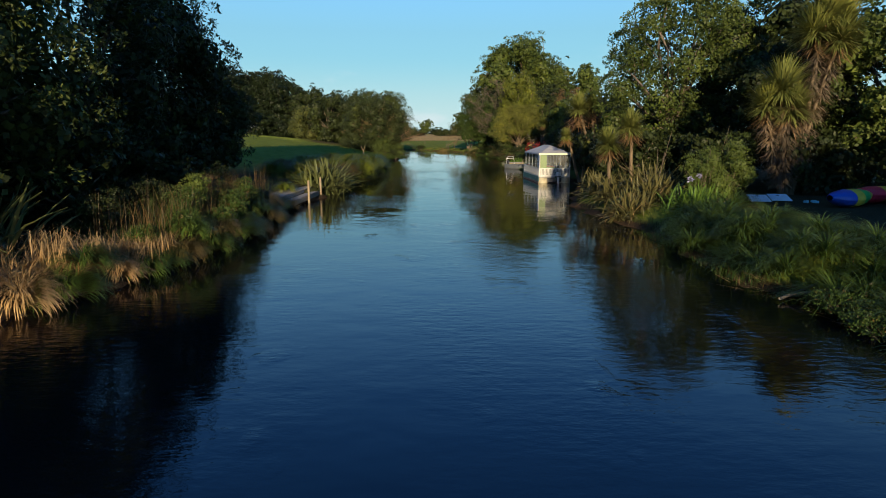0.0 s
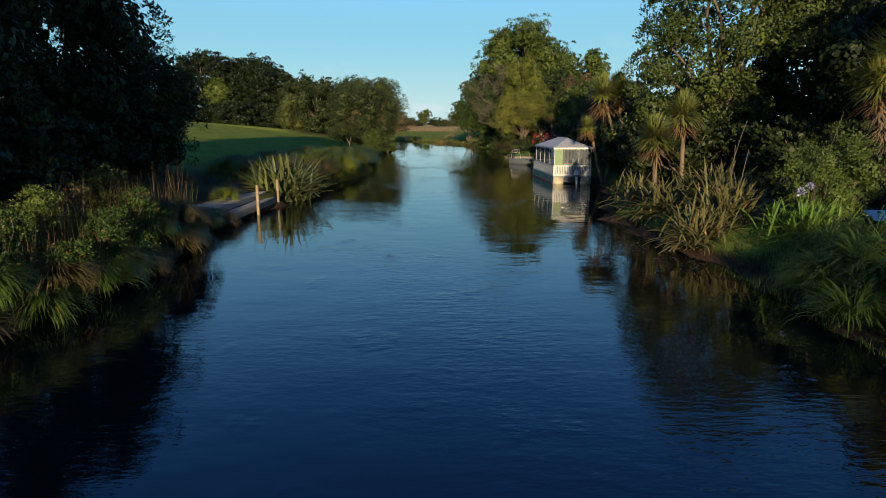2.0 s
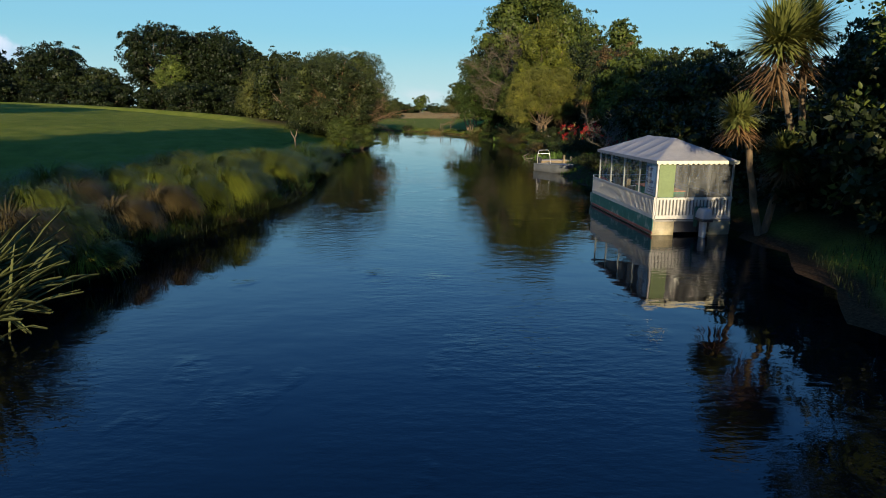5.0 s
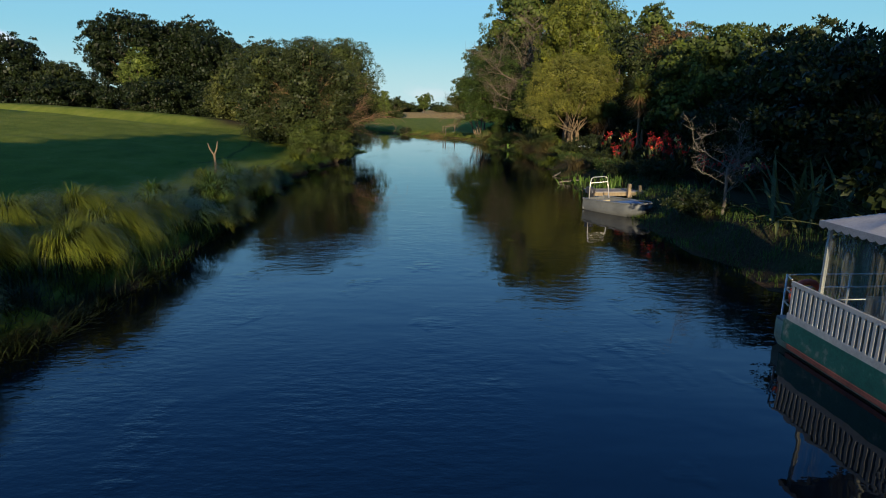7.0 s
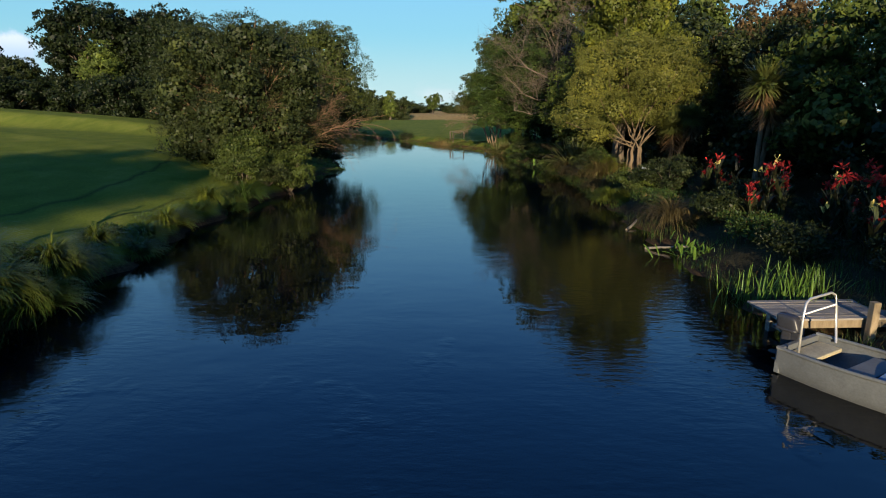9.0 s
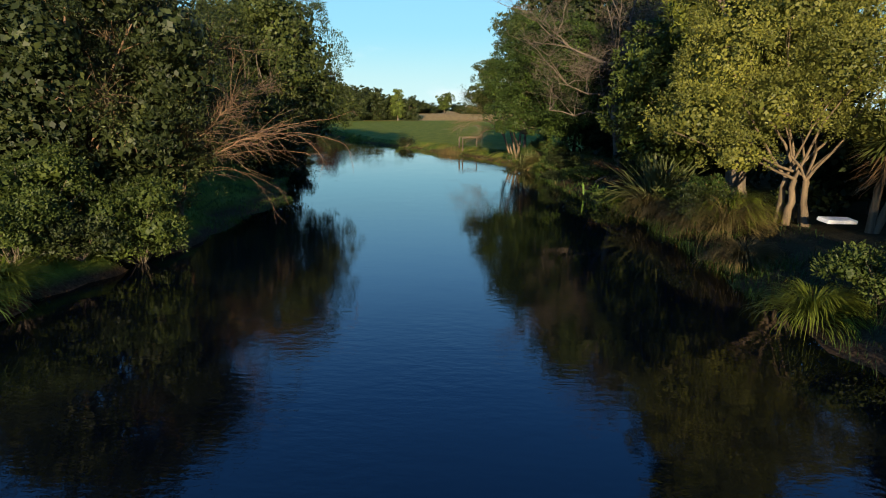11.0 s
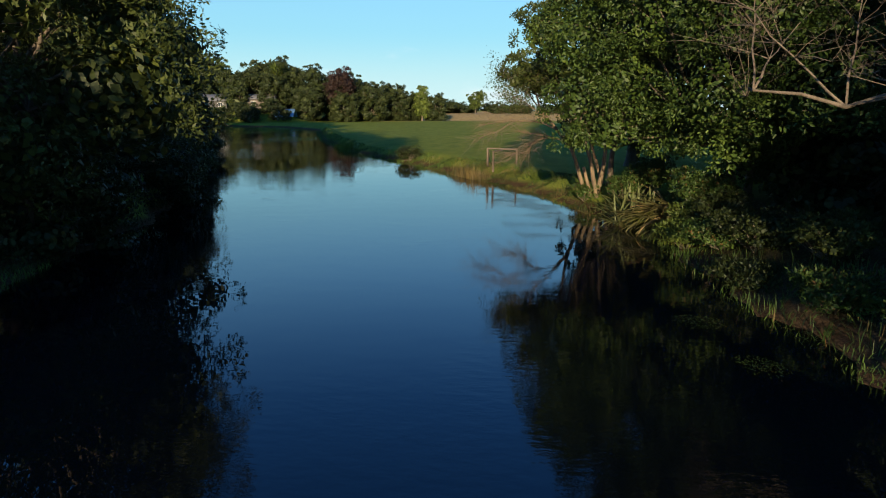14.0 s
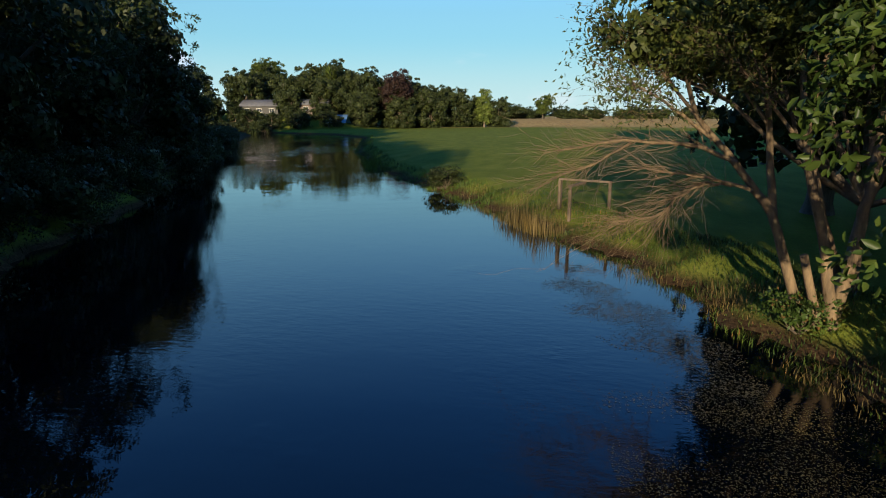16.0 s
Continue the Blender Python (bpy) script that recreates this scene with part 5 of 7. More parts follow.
for y in np.arange(43.6, 65.5, 2.0):
    for lane in range(3):
        yy = y + g0.uniform(-0.35, 0.35) + (1.0 if lane == 1 else 0.0)
        x = float(left_edge(yy)) - 0.75 - lane * 1.75 - g0.uniform(0, 0.6)
        if (lane == 2 and yy > 58) or (lane == 1 and yy > 63) or g0.uniform() < 0.08:
            continue
        brown = g0.uniform() < (0.3 if yy < 50 else 0.06)
        tussock(x, yy, g0.uniform(0.8, 1.15), g0.uniform(0.8, 1.15), SEDGE_BROWN if brown else SEDGE,
                "brown dying sedge tussock drooping over the bank" if brown else "golden-green sedge tussock drooping over the bank", 310 + k, 1500, group=ROW, z=max(0.3, on_land(x, yy)), flop=2.75, sweep=1.0)
        k += 1
for i, (x, y, r, h, mat) in enumerate(((9.75, 83.2, 1.2, 1.15, SEDGE_BROWN), (9.4, 90.6, 1.0, 0.8, SEDGE), (9.9, 95.0, 1.0, 0.8, SEDGE_BROWN), (10.4, 97.4, 1.4, 1.25, SEDGE_BROWN), (10.2, 99.4, 1.3, 1.1, SEDGE_BROWN), (11.0, 98.6, 1.3, 1.2, SEDGE),
                                      (10.0, 101.2, 1.0, 0.8, SEDGE_BROWN), (9.7, 102.9, 1.3, 1.15, SEDGE_BROWN), (9.3, 106.0, 1.0, 0.8, SEDGE), (7.5, 121.9, 0.8, 0.6, SEDGE), (7.2, 124.2, 0.8, 0.6, SEDGE),
                                      (-9.0, 32.1, 0.8, 0.8, SEDGE_BROWN), (-9.2, 29.3, 0.9, 0.8, SEDGE_BROWN), (-9.6, 35.3, 0.7, 0.6, SEDGE), (-9.5, 40.8, 0.9, 0.8, SEDGE), (-8.6, 43.0, 0.9, 0.8, SEDGE), (-7.9, 44.6, 0.9, 0.8, SEDGE))):
    tussock(x, y, r * 0.85, h * 0.85, mat, "rounded brown sedge tussock at the water's edge" if mat is SEDGE_BROWN else "green sedge tussock at the water's edge", 420 + i, 700, flop=2.6)


def bank_strip(name, side, y0, y1, d0, d1, n, h, w, mat, label, seed, lean=0.5, curl=0.9, patchy=0.0, least=0.0):
    """Uncounted blades along one bank, between two distances from the water."""
    g = np.random.default_rng(seed)
    y = g.uniform(y0, y1, n)
    d = d0 + (d1 - d0) * g.uniform(0, 1, n)
    if patchy:
        keep = np.sin(y * 1.9 + seed) + np.sin(y * 0.73 + d * 1.7 + seed) + g.normal(0, 0.5, n) > patchy
        y, d = y[keep], d[keep]
    x = left_edge(y) - d if side < 0 else right_edge(y) + d
    n = len(y)
    tall = 1 + 0.35 * np.sin(y * 1.3 + d * 2 + seed)
    v = ribbons(np.stack([x, y, land(x, y) - 0.03], 1), g.uniform(0, 2 * math.pi, n), h * tall * g.uniform(0.6, 1.25, n), w, lean * g.uniform(least, 1, n), curl * g.uniform(0.3, 1.3, n), 2)
    return solid(name, v, mat, label, "grass", kind="stuff")


gg = np.random.default_rng(520)
for i in range(46):
    y = gg.uniform(10, 24)
    x = float(right_edge(y)) + gg.uniform(-0.1, 3.4)
    tussock(x, y, gg.uniform(0.7, 1.1), gg.uniform(0.34, 0.62), GRASS, "drooping clump of lush green bank grass", 521 + i, 330, "grass_clump", "grass", "grass clumps on the bank", flop=1.8)
bank_strip("bank_grass", 1, 9, 25, -0.3, 4.4, 14000, 0.26, 0.02, LEAF_HERB, "lush green weedy grass on the bank", 501, 0.7, 1.7)
bank_strip("bank_grass", 1, 23, 46, 0.3, 2.6, 4000, 0.3, 0.02, LEAF_DARK, "thin dark grass among the flax bushes", 502, 0.5, 1.2)
bank_strip("bank_grass", 1, 57, 72, -0.1, 2.6, 5000, 0.24, 0.022, GRASS, "rough dark grass on the shaded garden bank", 503, 0.5, 1.2)
bank_strip("bank_grass", 1, 72, 94, -0.1, 3.6, 8000, 0.3, 0.02, LEAF_HERB, "rough grass and weeds on the garden bank", 504, 0.6, 1.2, -0.4)
bank_strip("bank_grass", 1, 94, 122, -0.2, 3.0, 3500, 0.2, 0.022, LEAF_HERB, "weedy grass under the riverside trees", 505, 0.5, 1.1, 0.2)
bank_strip("bank_grass", 1, 124, 146, -0.2, 3.2, 13000, 0.17, 0.022, LEAF_HERB, "long grass on the field bank", 506, 0.8, 1.6)
bank_strip("bank_weeds", 1, 92, 107, -0.4, 1.2, 4500, 0.34, 0.022, LEAF_HERB, "weeds and grass hanging over the garden bank", 524, 1.0, 1.6)
bank_strip("bank_weeds", 1, 106, 123, -0.4, 2.0, 3200, 0.3, 0.026, LEAF_HERB, "rank weeds hanging over the shaded bank", 519, 1.0, 1.5)
bank_strip("bank_weeds", -1, 41, 61, -0.5, 0.7, 9000, 0.55, 0.022, LEAF_DARK, "old dark sedge hanging over the bank to the water", 525, 1.3, 1.5, 0.0, 0.5)
bank_strip("bank_weeds", -1, 43, 60, -0.3, 4.4, 9000, 0.5, 0.03, LEAF_DARK, "dark weeds between the sedge tussocks", 522, 0.8, 1.4)
bank_strip("bank_weeds", -1, 61, 76, -0.4, 0.9, 4000, 0.45, 0.03, LEAF_HERB, "leafy weeds hanging over the cut lawn edge", 520, 0.9, 1.6)
bank_strip("dry_bank_grass", 1, 124, 150, -0.4, 2.0, 12000, 0.26, 0.016, SEDGE_BROWN, "dry brown grass on the field bank", 507, 0.9, 1.6, 0.4)
bank_strip("reed_bed", 1, 138.0, 141.2, -0.5, 0.7, 700, 0.8, 0.022, SEDGE_BROWN, "tall dry reeds at the field's edge", 508, 0.2, 0.4)
bank_strip("bank_grass", 1, 144, 215, -0.3, 2.0, 12000, 0.26, 0.03, GRASS, "long grass on the far field bank", 509, 0.6, 1.2)
bank_strip("reed_bed", 1, 160, 168, -0.5, 0.9, 700, 0.7, 0.03, SEDGE, "tall yellow-green reeds at the field's edge", 510, 0.2, 0.4)
bank_strip("bank_grass", -1, 18, 31, 0.3, 3.5, 4000, 0.36, 0.022, LEAF_HERB, "rough weedy grass below the dark trees", 511, 0.5, 1.1, 0.0)
bank_strip("bank_grass", -1, 36, 67, 2.6, 5.0, 5500, 0.34, 0.02, LEAF_HERB, "long unmown grass behind the sedges", 512, 0.3, 0.8, 0.2)
bank_strip("bank_grass", -1, 74, 98, 0.25, 1.2, 4000, 0.15, 0.018, GRASS, "ragged grass on the cut lawn edge", 513, 0.6, 1.4)
bank_strip("dry_bank_grass", -1, 74, 98, 0.05, 0.5, 2200, 0.25, 0.018, SEDGE_BROWN, "dry roots and grass on the cut bank", 514, 0.9, 1.6, 0.3)
bank_strip("bank_grass", -1, 98, 118, -0.2, 5.0, 18000, 0.17, 0.022, GRASS, "soft shaded grass on the open bank", 523, 0.7, 1.4)
bank_strip("bank_grass", -1, 116, 200, -0.2, 0.8, 1500, 0.35, 0.035, LEAF_DARK, "shaded grass along the wooded bank", 515, 0.5, 1.1)
bank_strip("dry_reeds", -1, 12.0, 18.5, -0.2, 1.8, 1300, 0.8, 0.026, REED_DRY, "broken dry bulrush stalks", 516, 1.5, 2.2, 0.9)
bank_strip("dry_reeds", -1, 12, 20, 0.2, 2.0, 4500, 0.75, 0.022, REED_DRY, "flattened dry reeds at the waterline", 517, 1.4, 0.5, 0.0, 0.7)
bank_strip("dry_reeds", 1, 10, 16, -0.4, 0.4, 260, 1.0, 0.025, REED_DRY, "fallen dry stalks at the waterline", 518, 1.5, 0.2, 0.4, 0.8)


def shrub(x, y, r, h, mat, label, seed, n=5000, leaf=0.12, ratio=0.5, z=None, name="shrub", lumps=9):
    g = np.random.default_rng(seed)
    z = on_land(x, y) if z is None else z
    t = thing(name, pose(x, y, z), label, "shrub")
    lobes = crown_lobes(r, r, 0.1, h, lumps, g, 0.48)
    stems = [wavy((0, 0, -0.1), b[:3] + unit(g, 1)[0] * b[3:] * 0.7, 0.025, 0.006, 5, 0.2, g) for b in lobes for _ in range(3)]
    part("stemwork", tubes(stems, 4), BARK, t)
    part("crown", joined(crown(lobes, n, leaf, ratio, g, 0.0, 0.13, 24, 0.3), inner_leaves(lobes, leaf, g)), mat, t)
    return t


gl = np.random.default_rng(530)
for i in range(34):
    y = 62.5 + (0.62 * i if i < 23 else 0.62 * 23 + 1.4 * (i - 23))
    x = float(left_edge(y)) - (gl.uniform(-0.1, 2.2) if y < 76 else gl.uniform(0.0, 0.7))
    tussock(x, y, gl.uniform(0.6, 0.95), gl.uniform(0.4, 0.65) * (1.5 if y < 76 else 1.0), GRASS if i % 3 else SEDGE, "ragged clump of grass hanging over the cut bank", 531 + i, 420, "grass_clump", "grass", "grass clumps on the cut bank", flop=1.9)
for i in range(20):
    y = 13.5 + 0.92 * i
    x = float(left_edge(y)) - gl.uniform(-0.15, 0.35)
    tussock(x, y, gl.uniform(0.6, 0.85), gl.uniform(0.35, 0.6), REED_DRY if i in (0, 3) else (SEDGE_BROWN, GRASS, LEAF_HERB)[i % 3], "flattened clump of dry tan reeds on the muddy bank" if i in (0, 3) else "ragged clump of grass hanging over the muddy bank", 571 + i, 420, "grass_clump", "grass", "grass clumps on the muddy bank", flop=2.2)
WEED = "leafy green riverside weeds"
for i, (x, y, r, h, mat, n) in enumerate(((-9.0, 20.0, 0.6, 0.8, LEAF_HERB, 3000), (-9.6, 21.4, 0.6, 1.5, LEAF_HERB, 3200), (-8.6, 22.2, 0.6, 0.9, LEAF_HERB, 3000), (-9.9, 23.2, 0.6, 1.9, LEAF_LIGHT, 3000), (-8.8, 24.2, 0.7, 1.3, LEAF_HERB, 3400), (-8.6, 25.2, 0.6, 0.9, LEAF_LIGHT, 2600),
                                         (-10.4, 25.0, 0.7, 1.7, LEAF_RUST, 2600), (-9.2, 26.2, 0.7, 1.4, LEAF_HERB, 3000), (-9.9, 27.6, 0.6, 1.2, LEAF_RUST, 2400), (-11.0, 27.8, 0.9, 1.9, LEAF_OLIVE, 3000), (-9.2, 27.6, 0.6, 0.9, LEAF_HERB, 2200), (-10.7, 22.2, 0.7, 1.4, LEAF_OLIVE, 2600),
                                         (-9.8, 18.6, 0.5, 0.5, LEAF_HERB, 2000), (-12.2, 20.0, 1.3, 1.4, LEAF_DARK, 4500), (-12.0, 23.0, 1.2, 1.6, LEAF_DARK, 4500), (9.2, 12.6, 0.7, 0.5, LEAF_HERB, 1800), (9.0, 11.4, 0.6, 0.4, LEAF_HERB, 1500),
                                         (13.2, 27.6, 1.2, 2.8, LEAF_LIGHT, 6000), (12.0, 27.0, 0.9, 2.5, LEAF_LIGHT, 4000), (13.9, 29.2, 1.3, 3.2, LEAF_MID, 5000),
                                         (10.4, 66.5, 1.0, 0.8, LEAF_DARK, 3500), (11.6, 89.0, 1.2, 1.5, LEAF_DARK, 4500), (10.6, 90.4, 1.0, 1.2, LEAF_MID, 4000), (9.6, 107.4, 0.8, 0.7, LEAF_RUST, 2000), (8.9, 106.6, 0.7, 0.8, LEAF_LIGHT, 2600), (10.4, 101.9, 0.7, 1.2, LEAF_LIGHT, 2200), (12.6, 83.6, 1.0, 1.2, LEAF_DARK, 3500), (10.9, 82.0, 0.9, 0.9, LEAF_DARK, 3000), (10.7, 79.2, 0.8, 0.7, LEAF_HERB, 2600), (10.9, 77.0, 0.9, 0.8, LEAF_DARK, 2600), (10.2, 86.2, 0.9, 0.7, LEAF_HERB, 2600), (11.4, 73.6, 0.9, 1.1, LEAF_DARK, 3000),
                                         (10.9, 100.9, 0.9, 1.2, LEAF_HERB, 3500), (10.4, 99.4, 1.2, 1.6, LEAF_DARK, 4000), (8.4, 122.4, 1.0, 1.6, LEAF_HERB, 3500), (8.0, 121.9, 0.8, 0.9, LEAF_LIGHT, 3000), (7.5, 121.0, 0.7, 0.7, LEAF_LIGHT, 2500), (7.9, 128.0, 1.0, 1.5, LEAF_HERB, 4500), (8.4, 118.4, 1.1, 0.9, LEAF_DARK, 3500),
                                         (-9.2, 92.0, 1.3, 1.8, LEAF_MID, 6000), (-9.9, 93.8, 1.5, 2.5, LEAF_MID, 6000), (-7.7, 95.0, 1.5, 2.5, LEAF_MID, 8000), (8.9, 112.0, 0.8, 0.6, LEAF_HERB, 3000), (9.8, 113.2, 0.9, 0.9, LEAF_OLIVE, 2600), (9.2, 116.4, 0.9, 0.9, LEAF_OLIVE, 2600), (8.4, 114.6, 0.8, 0.6, LEAF_HERB, 3000), (7.8, 117.0, 0.8, 0.4, LEAF_DARK, 3000), (7.9, 119.4, 0.9, 0.6, LEAF_HERB, 3500), (8.4, 121.0, 1.0, 1.1, LEAF_DARK, 4000), (-8.2, 69.6, 0.7, 0.6, LEAF_HERB, 2200), (-8.4, 72.2, 0.6, 0.5, LEAF_HERB, 2000), (-8.8, 75.2, 0.6, 0.5, LEAF_HERB, 1800), (-9.0, 79.0, 0.5, 0.4, LEAF_HERB, 1500), (-8.3, 93.2, 1.1, 1.0, LEAF_WILLOW, 4500), (-5.7, 150.4, 1.1, 1.2, LEAF_DARK, 3000), (5.6, 129.4, 0.6, 0.7, LEAF_HERB, 2200), (6.9, 127.6, 0.7, 0.9, LEAF_HERB, 2600), (13.2, 80.2, 1.0, 1.1, LEAF_DARK, 3500), (13.6, 76.9, 1.1, 1.1, LEAF_DARK, 3500), (13.4, 83.9, 1.0, 1.2, LEAF_DARK, 3000))):
    shrub(x, y, r, h, mat, WEED if mat in (LEAF_HERB, LEAF_LIGHT) else "reddish seeding dock and shrub growth" if mat in (LEAF_RUST, LEAF_OLIVE) else "dense dark bank shrub", 600 + i, n, 0.07 if y < 32 else 0.09, 0.42, lumps=6 if r < 0.75 else 9)


def bulrush(x, y, r, h, n, label, seed):
    """Dry stalks, most of them snapped so that their tops hang."""
    g = np.random.default_rng(seed)
    a, f = g.uniform(0, 2 * math.pi, n), r * np.sqrt(g.uniform(0, 1, n))
    roots = np.stack([np.cos(a) * f, np.sin(a) * f, np.full(n, -0.08)], 1)
    az, lean, tall = g.uniform(0, 2 * math.pi, n), np.abs(g.normal(0.1, 0.22, n)), h * g.uniform(0.45, 1.0, n)
    up = ribbons(roots, az, tall, 0.026, lean, 0.1, 2)
    knee = roots + np.stack([np.sin(lean) * np.cos(az), np.sin(lean) * np.sin(az), np.cos(lean)], 1) * (tall * 0.94)[:, None]
    down = ribbons(knee, az + g.normal(0, 0.7, n), h * g.uniform(0.35, 0.75, n), 0.024, g.uniform(1.7, 2.9, n), 0.2, 2)
    return solid("bulrush_clump", joined(up, down), REED_DRY, label, "reeds", pose(x, y, on_land(x, y)), "dry bulrush clumps")


for i, (x, y, r, h, n) in enumerate(((-10.6, 15.5, 0.5, 1.25, 150), (-10.0, 16.2, 0.35, 0.95, 80), (-9.4, 17.6, 0.45, 1.2, 130), (-9.0, 18.5, 0.35, 0.75, 70), (-11.4, 14.6, 0.4, 1.0, 60))):
    bulrush(x, y, r, h, n, "clump of dry tan bulrush stalks, bent and broken", 660 + i)
bank_strip("herb_stalks", -1, 20, 31, 0.0, 2.6, 3600, 1.0, 0.026, LEAF_HERB, "tall leafy weed stalks", 641, 0.55, 1.0, 0.2)
bank_strip("dock_stalks", -1, 18.0, 31.5, 0.3, 2.2, 900, 1.45, 0.02, LEAF_RUST, "tall red-brown dock seed stalks", 640, 0.4, 0.5)


# ---- canna flower beds ----
def canna(x, y, r, h, n, label, seed):
    g = np.random.default_rng(seed)
    t = thing("canna_clump", pose(x, y, on_land(x, y)), label, "flowers", "canna flower beds")
    a, rad = g.uniform(0, 2 * math.pi, n), r * np.sqrt(g.uniform(0, 1, n))
    px, py, hh = np.cos(a) * rad, np.sin(a) * rad, h * g.uniform(0.45, 1.1, n)
    idx = np.repeat(np.arange(n), 11)
    lv = ribbons(np.stack([px[idx], py[idx], hh[idx] * g.uniform(0.1, 0.75, len(idx))], 1), g.uniform(0, 2 * math.pi, len(idx)), g.uniform(0.4, 0.65, len(idx)), 0.15, g.uniform(0.2, 0.7, len(idx)), g.uniform(0.3, 1.0, len(idx)), 4)
    part("leafage", lv, CANNA_LEAF, t, "dark bronze canna leaves")
    for i in range(n):
        stalk = part("stalk", tubes([wavy((px[i], py[i], -0.05), (px[i] + g.normal(0, 0.08), py[i] + g.normal(0, 0.08), hh[i]), 0.014, 0.009, 4, 0.05, g)], 4), CANNA_LEAF, t)
        p = np.array([px[i], py[i], hh[i] + 0.05]) + g.normal(0, 0.07, (13, 3))
        bv, bq = leaf_cards(p, g.normal(0, 1, (13, 3)) + np.array([0, 0, 0.5]), 0.105, 0.7, g)
        bq = np.array(bq)
        bq[:, 0] = 0
        part("bloom", (bv, bq), PETAL_RED if g.uniform() < 0.88 else PETAL_YELLOW, stalk)
    return t


CANNA = "bed of tall cannas with red and yellow flowers"
for i, (x, y, r, h, n) in enumerate(((12.4, 75.4, 0.9, 1.95, 28), (13.0, 78.6, 0.8, 2.0, 24), (12.1, 81.4, 0.8, 1.9, 22), (12.7, 86.4, 0.7, 1.7, 14), (13.6, 72.0, 0.9, 1.3, 18), (14.2, 70.6, 0.8, 1.2, 12))):
    canna(x, y, r, h, n, CANNA, 700 + i)

# agapanthus flowers stand on their own stalks among the leaves
ga = np.random.default_rng(720)
for i in range(2):
    x, y = 11.2 + ga.normal(0, 0.5), 26.3 + ga.normal(0, 0.5)
    z = on_land(x, y)
    t = thing("agapanthus_flower", pose(x, y, z), "pale blue agapanthus flower on a tall stalk", "flower", "agapanthus flowers")
    h = ga.uniform(1.2, 1.45)
    part("stalk", tubes([wavy((0, 0, 0), (0.05, 0, h), 0.012, 0.009, 4, 0.05, ga)], 5), STRAP, t)
    p = np.array([0.05, 0, h]) + ga.normal(0, 0.035, (50, 3))
    part("flower_head", leaf_cards(p, p - np.array([0.05, 0, h]), 0.08, 0.5, ga), PETAL_BLUE, t)


# ---- floating weed ----
def floating(name, cx, cy, rx, ry, turn, n, size, mat, label, seed):
    g = np.random.default_rng(seed)
    a, r = g.uniform(0, 2 * math.pi, n), np.sqrt(g.uniform(0, 1, n))
    u, w = rx * r * np.cos(a), ry * r * np.sin(a)
    keep = np.sin(u * 2.3 + 1) + np.sin(w * 3.1 + u) + g.normal(0, 0.7, n) > -0.4 + 1.3 * r ** 3
    u, w = u[keep], w[keep]
    c, s = math.cos(turn), math.sin(turn)
    p = np.stack([cx + c * u - s * w, cy + s * u + c * w, np.full(len(u), 0.008)], 1)
    d = g.normal(0, 1, (len(u), 3)) * np.array([1, 1, 0.02])
    v, q = leaf_cards(p, d, size, 0.6, g)
    v[:, 2] = 0.006 + np.abs(v[:, 2] - 0.008) * 0.12
    return solid(name, (v, q), mat, label, "water weed", kind="stuff")


WEEDY = foliage("water_weed", (0.032, 0.0272, 0.0128), (0.068, 0.0576, 0.0264), (0.128, 0.112, 0.048), 0.6, 0.0)
floating("floating_weed", 4.4, 123.9, 2.3, 4.4, 0.3, 44000, 0.028, WEEDY, "mat of brown floating water weed below the bank", 800)
floating("floating_weed", 2.6, 130.0, 1.2, 3.6, 0.45, 14000, 0.04, WEEDY, "thin drift of floating water weed", 801)
floating("floating_weed", 5.8, 114.4, 0.55, 0.5, 0.2, 700, 0.03, LEAF_HERB, "patch of bright green water weed", 802)
floating("floating_weed", 6.2, 112.4, 0.4, 0.5, 0.4, 500, 0.03, LEAF_HERB, "patch of bright green water weed", 803)
floating("floating_weed", 7.0, 27.5, 1.0, 3.5, 0.2, 700, 0.08, WEEDY, "scattered floating leaves beside the bank", 804)

# ---- paint, plastic and metal ----
def plain(name, colour, rough=0.5, metal=0.0, wear=0.15, scale=3.0):
    lo = tuple(c * (1 - wear) for c in colour)
    hi = tuple(min(1.0, c * (1 + wear * 0.5)) for c in colour)
    return rough_stuff(name, [(0.3, lo), (0.7, hi)], scale, rough, metal, 0.12, distance=0.006)


WHITE = plain("white_paint", (0.444, 0.4329, 0.3996), 0.5, 0, 0.22)
CREAM = plain("cream_hull_paint", (0.36, 0.3168, 0.2016), 0.6, 0, 0.35)
GREEN = rough_stuff("worn_green_paint", [(0.2, (0.012, 0.06, 0.042)), (0.55, (0.025, 0.11, 0.085)), (0.6, (0.09, 0.15, 0.12)), (0.68, (0.22, 0.25, 0.22))], 3.0, 0.5, 0, 0.2, fine=24)
RED_BAND = plain("faded_red_band", (0.2, 0.07, 0.05), 0.6, 0, 0.4)
CANVAS = plain("grey_canvas", (0.2945, 0.2898, 0.2945), 0.75, 0, 0.2)
VALANCE = plain("cream_valance", (0.66, 0.62, 0.46), 0.7, 0, 0.12)
LINING = plain("grey_lining", (0.11, 0.11, 0.105), 0.7)
LIME = plain("lime_panel", (0.14, 0.19, 0.075), 0.6)
SIGN_BLUE = plain("pale_blue_sign", (0.38, 0.48, 0.6), 0.5)
SIGN_INK = plain("dark_blue_ink", (0.05, 0.07, 0.14), 0.5)
DARK = plain("dark_plastic", (0.03, 0.03, 0.035), 0.4)
GREY_ENGINE = plain("grey_engine_cowl", (0.42, 0.43, 0.44), 0.35)
ALLOY = plain("alloy_tube", (0.62, 0.6, 0.55), 0.35, 0.6)
ORANGE = plain("orange_life_ring", (0.6, 0.1, 0.04), 0.5)
TABLE_GREEN = plain("green_cloth", (0.03, 0.2, 0.1), 0.8)
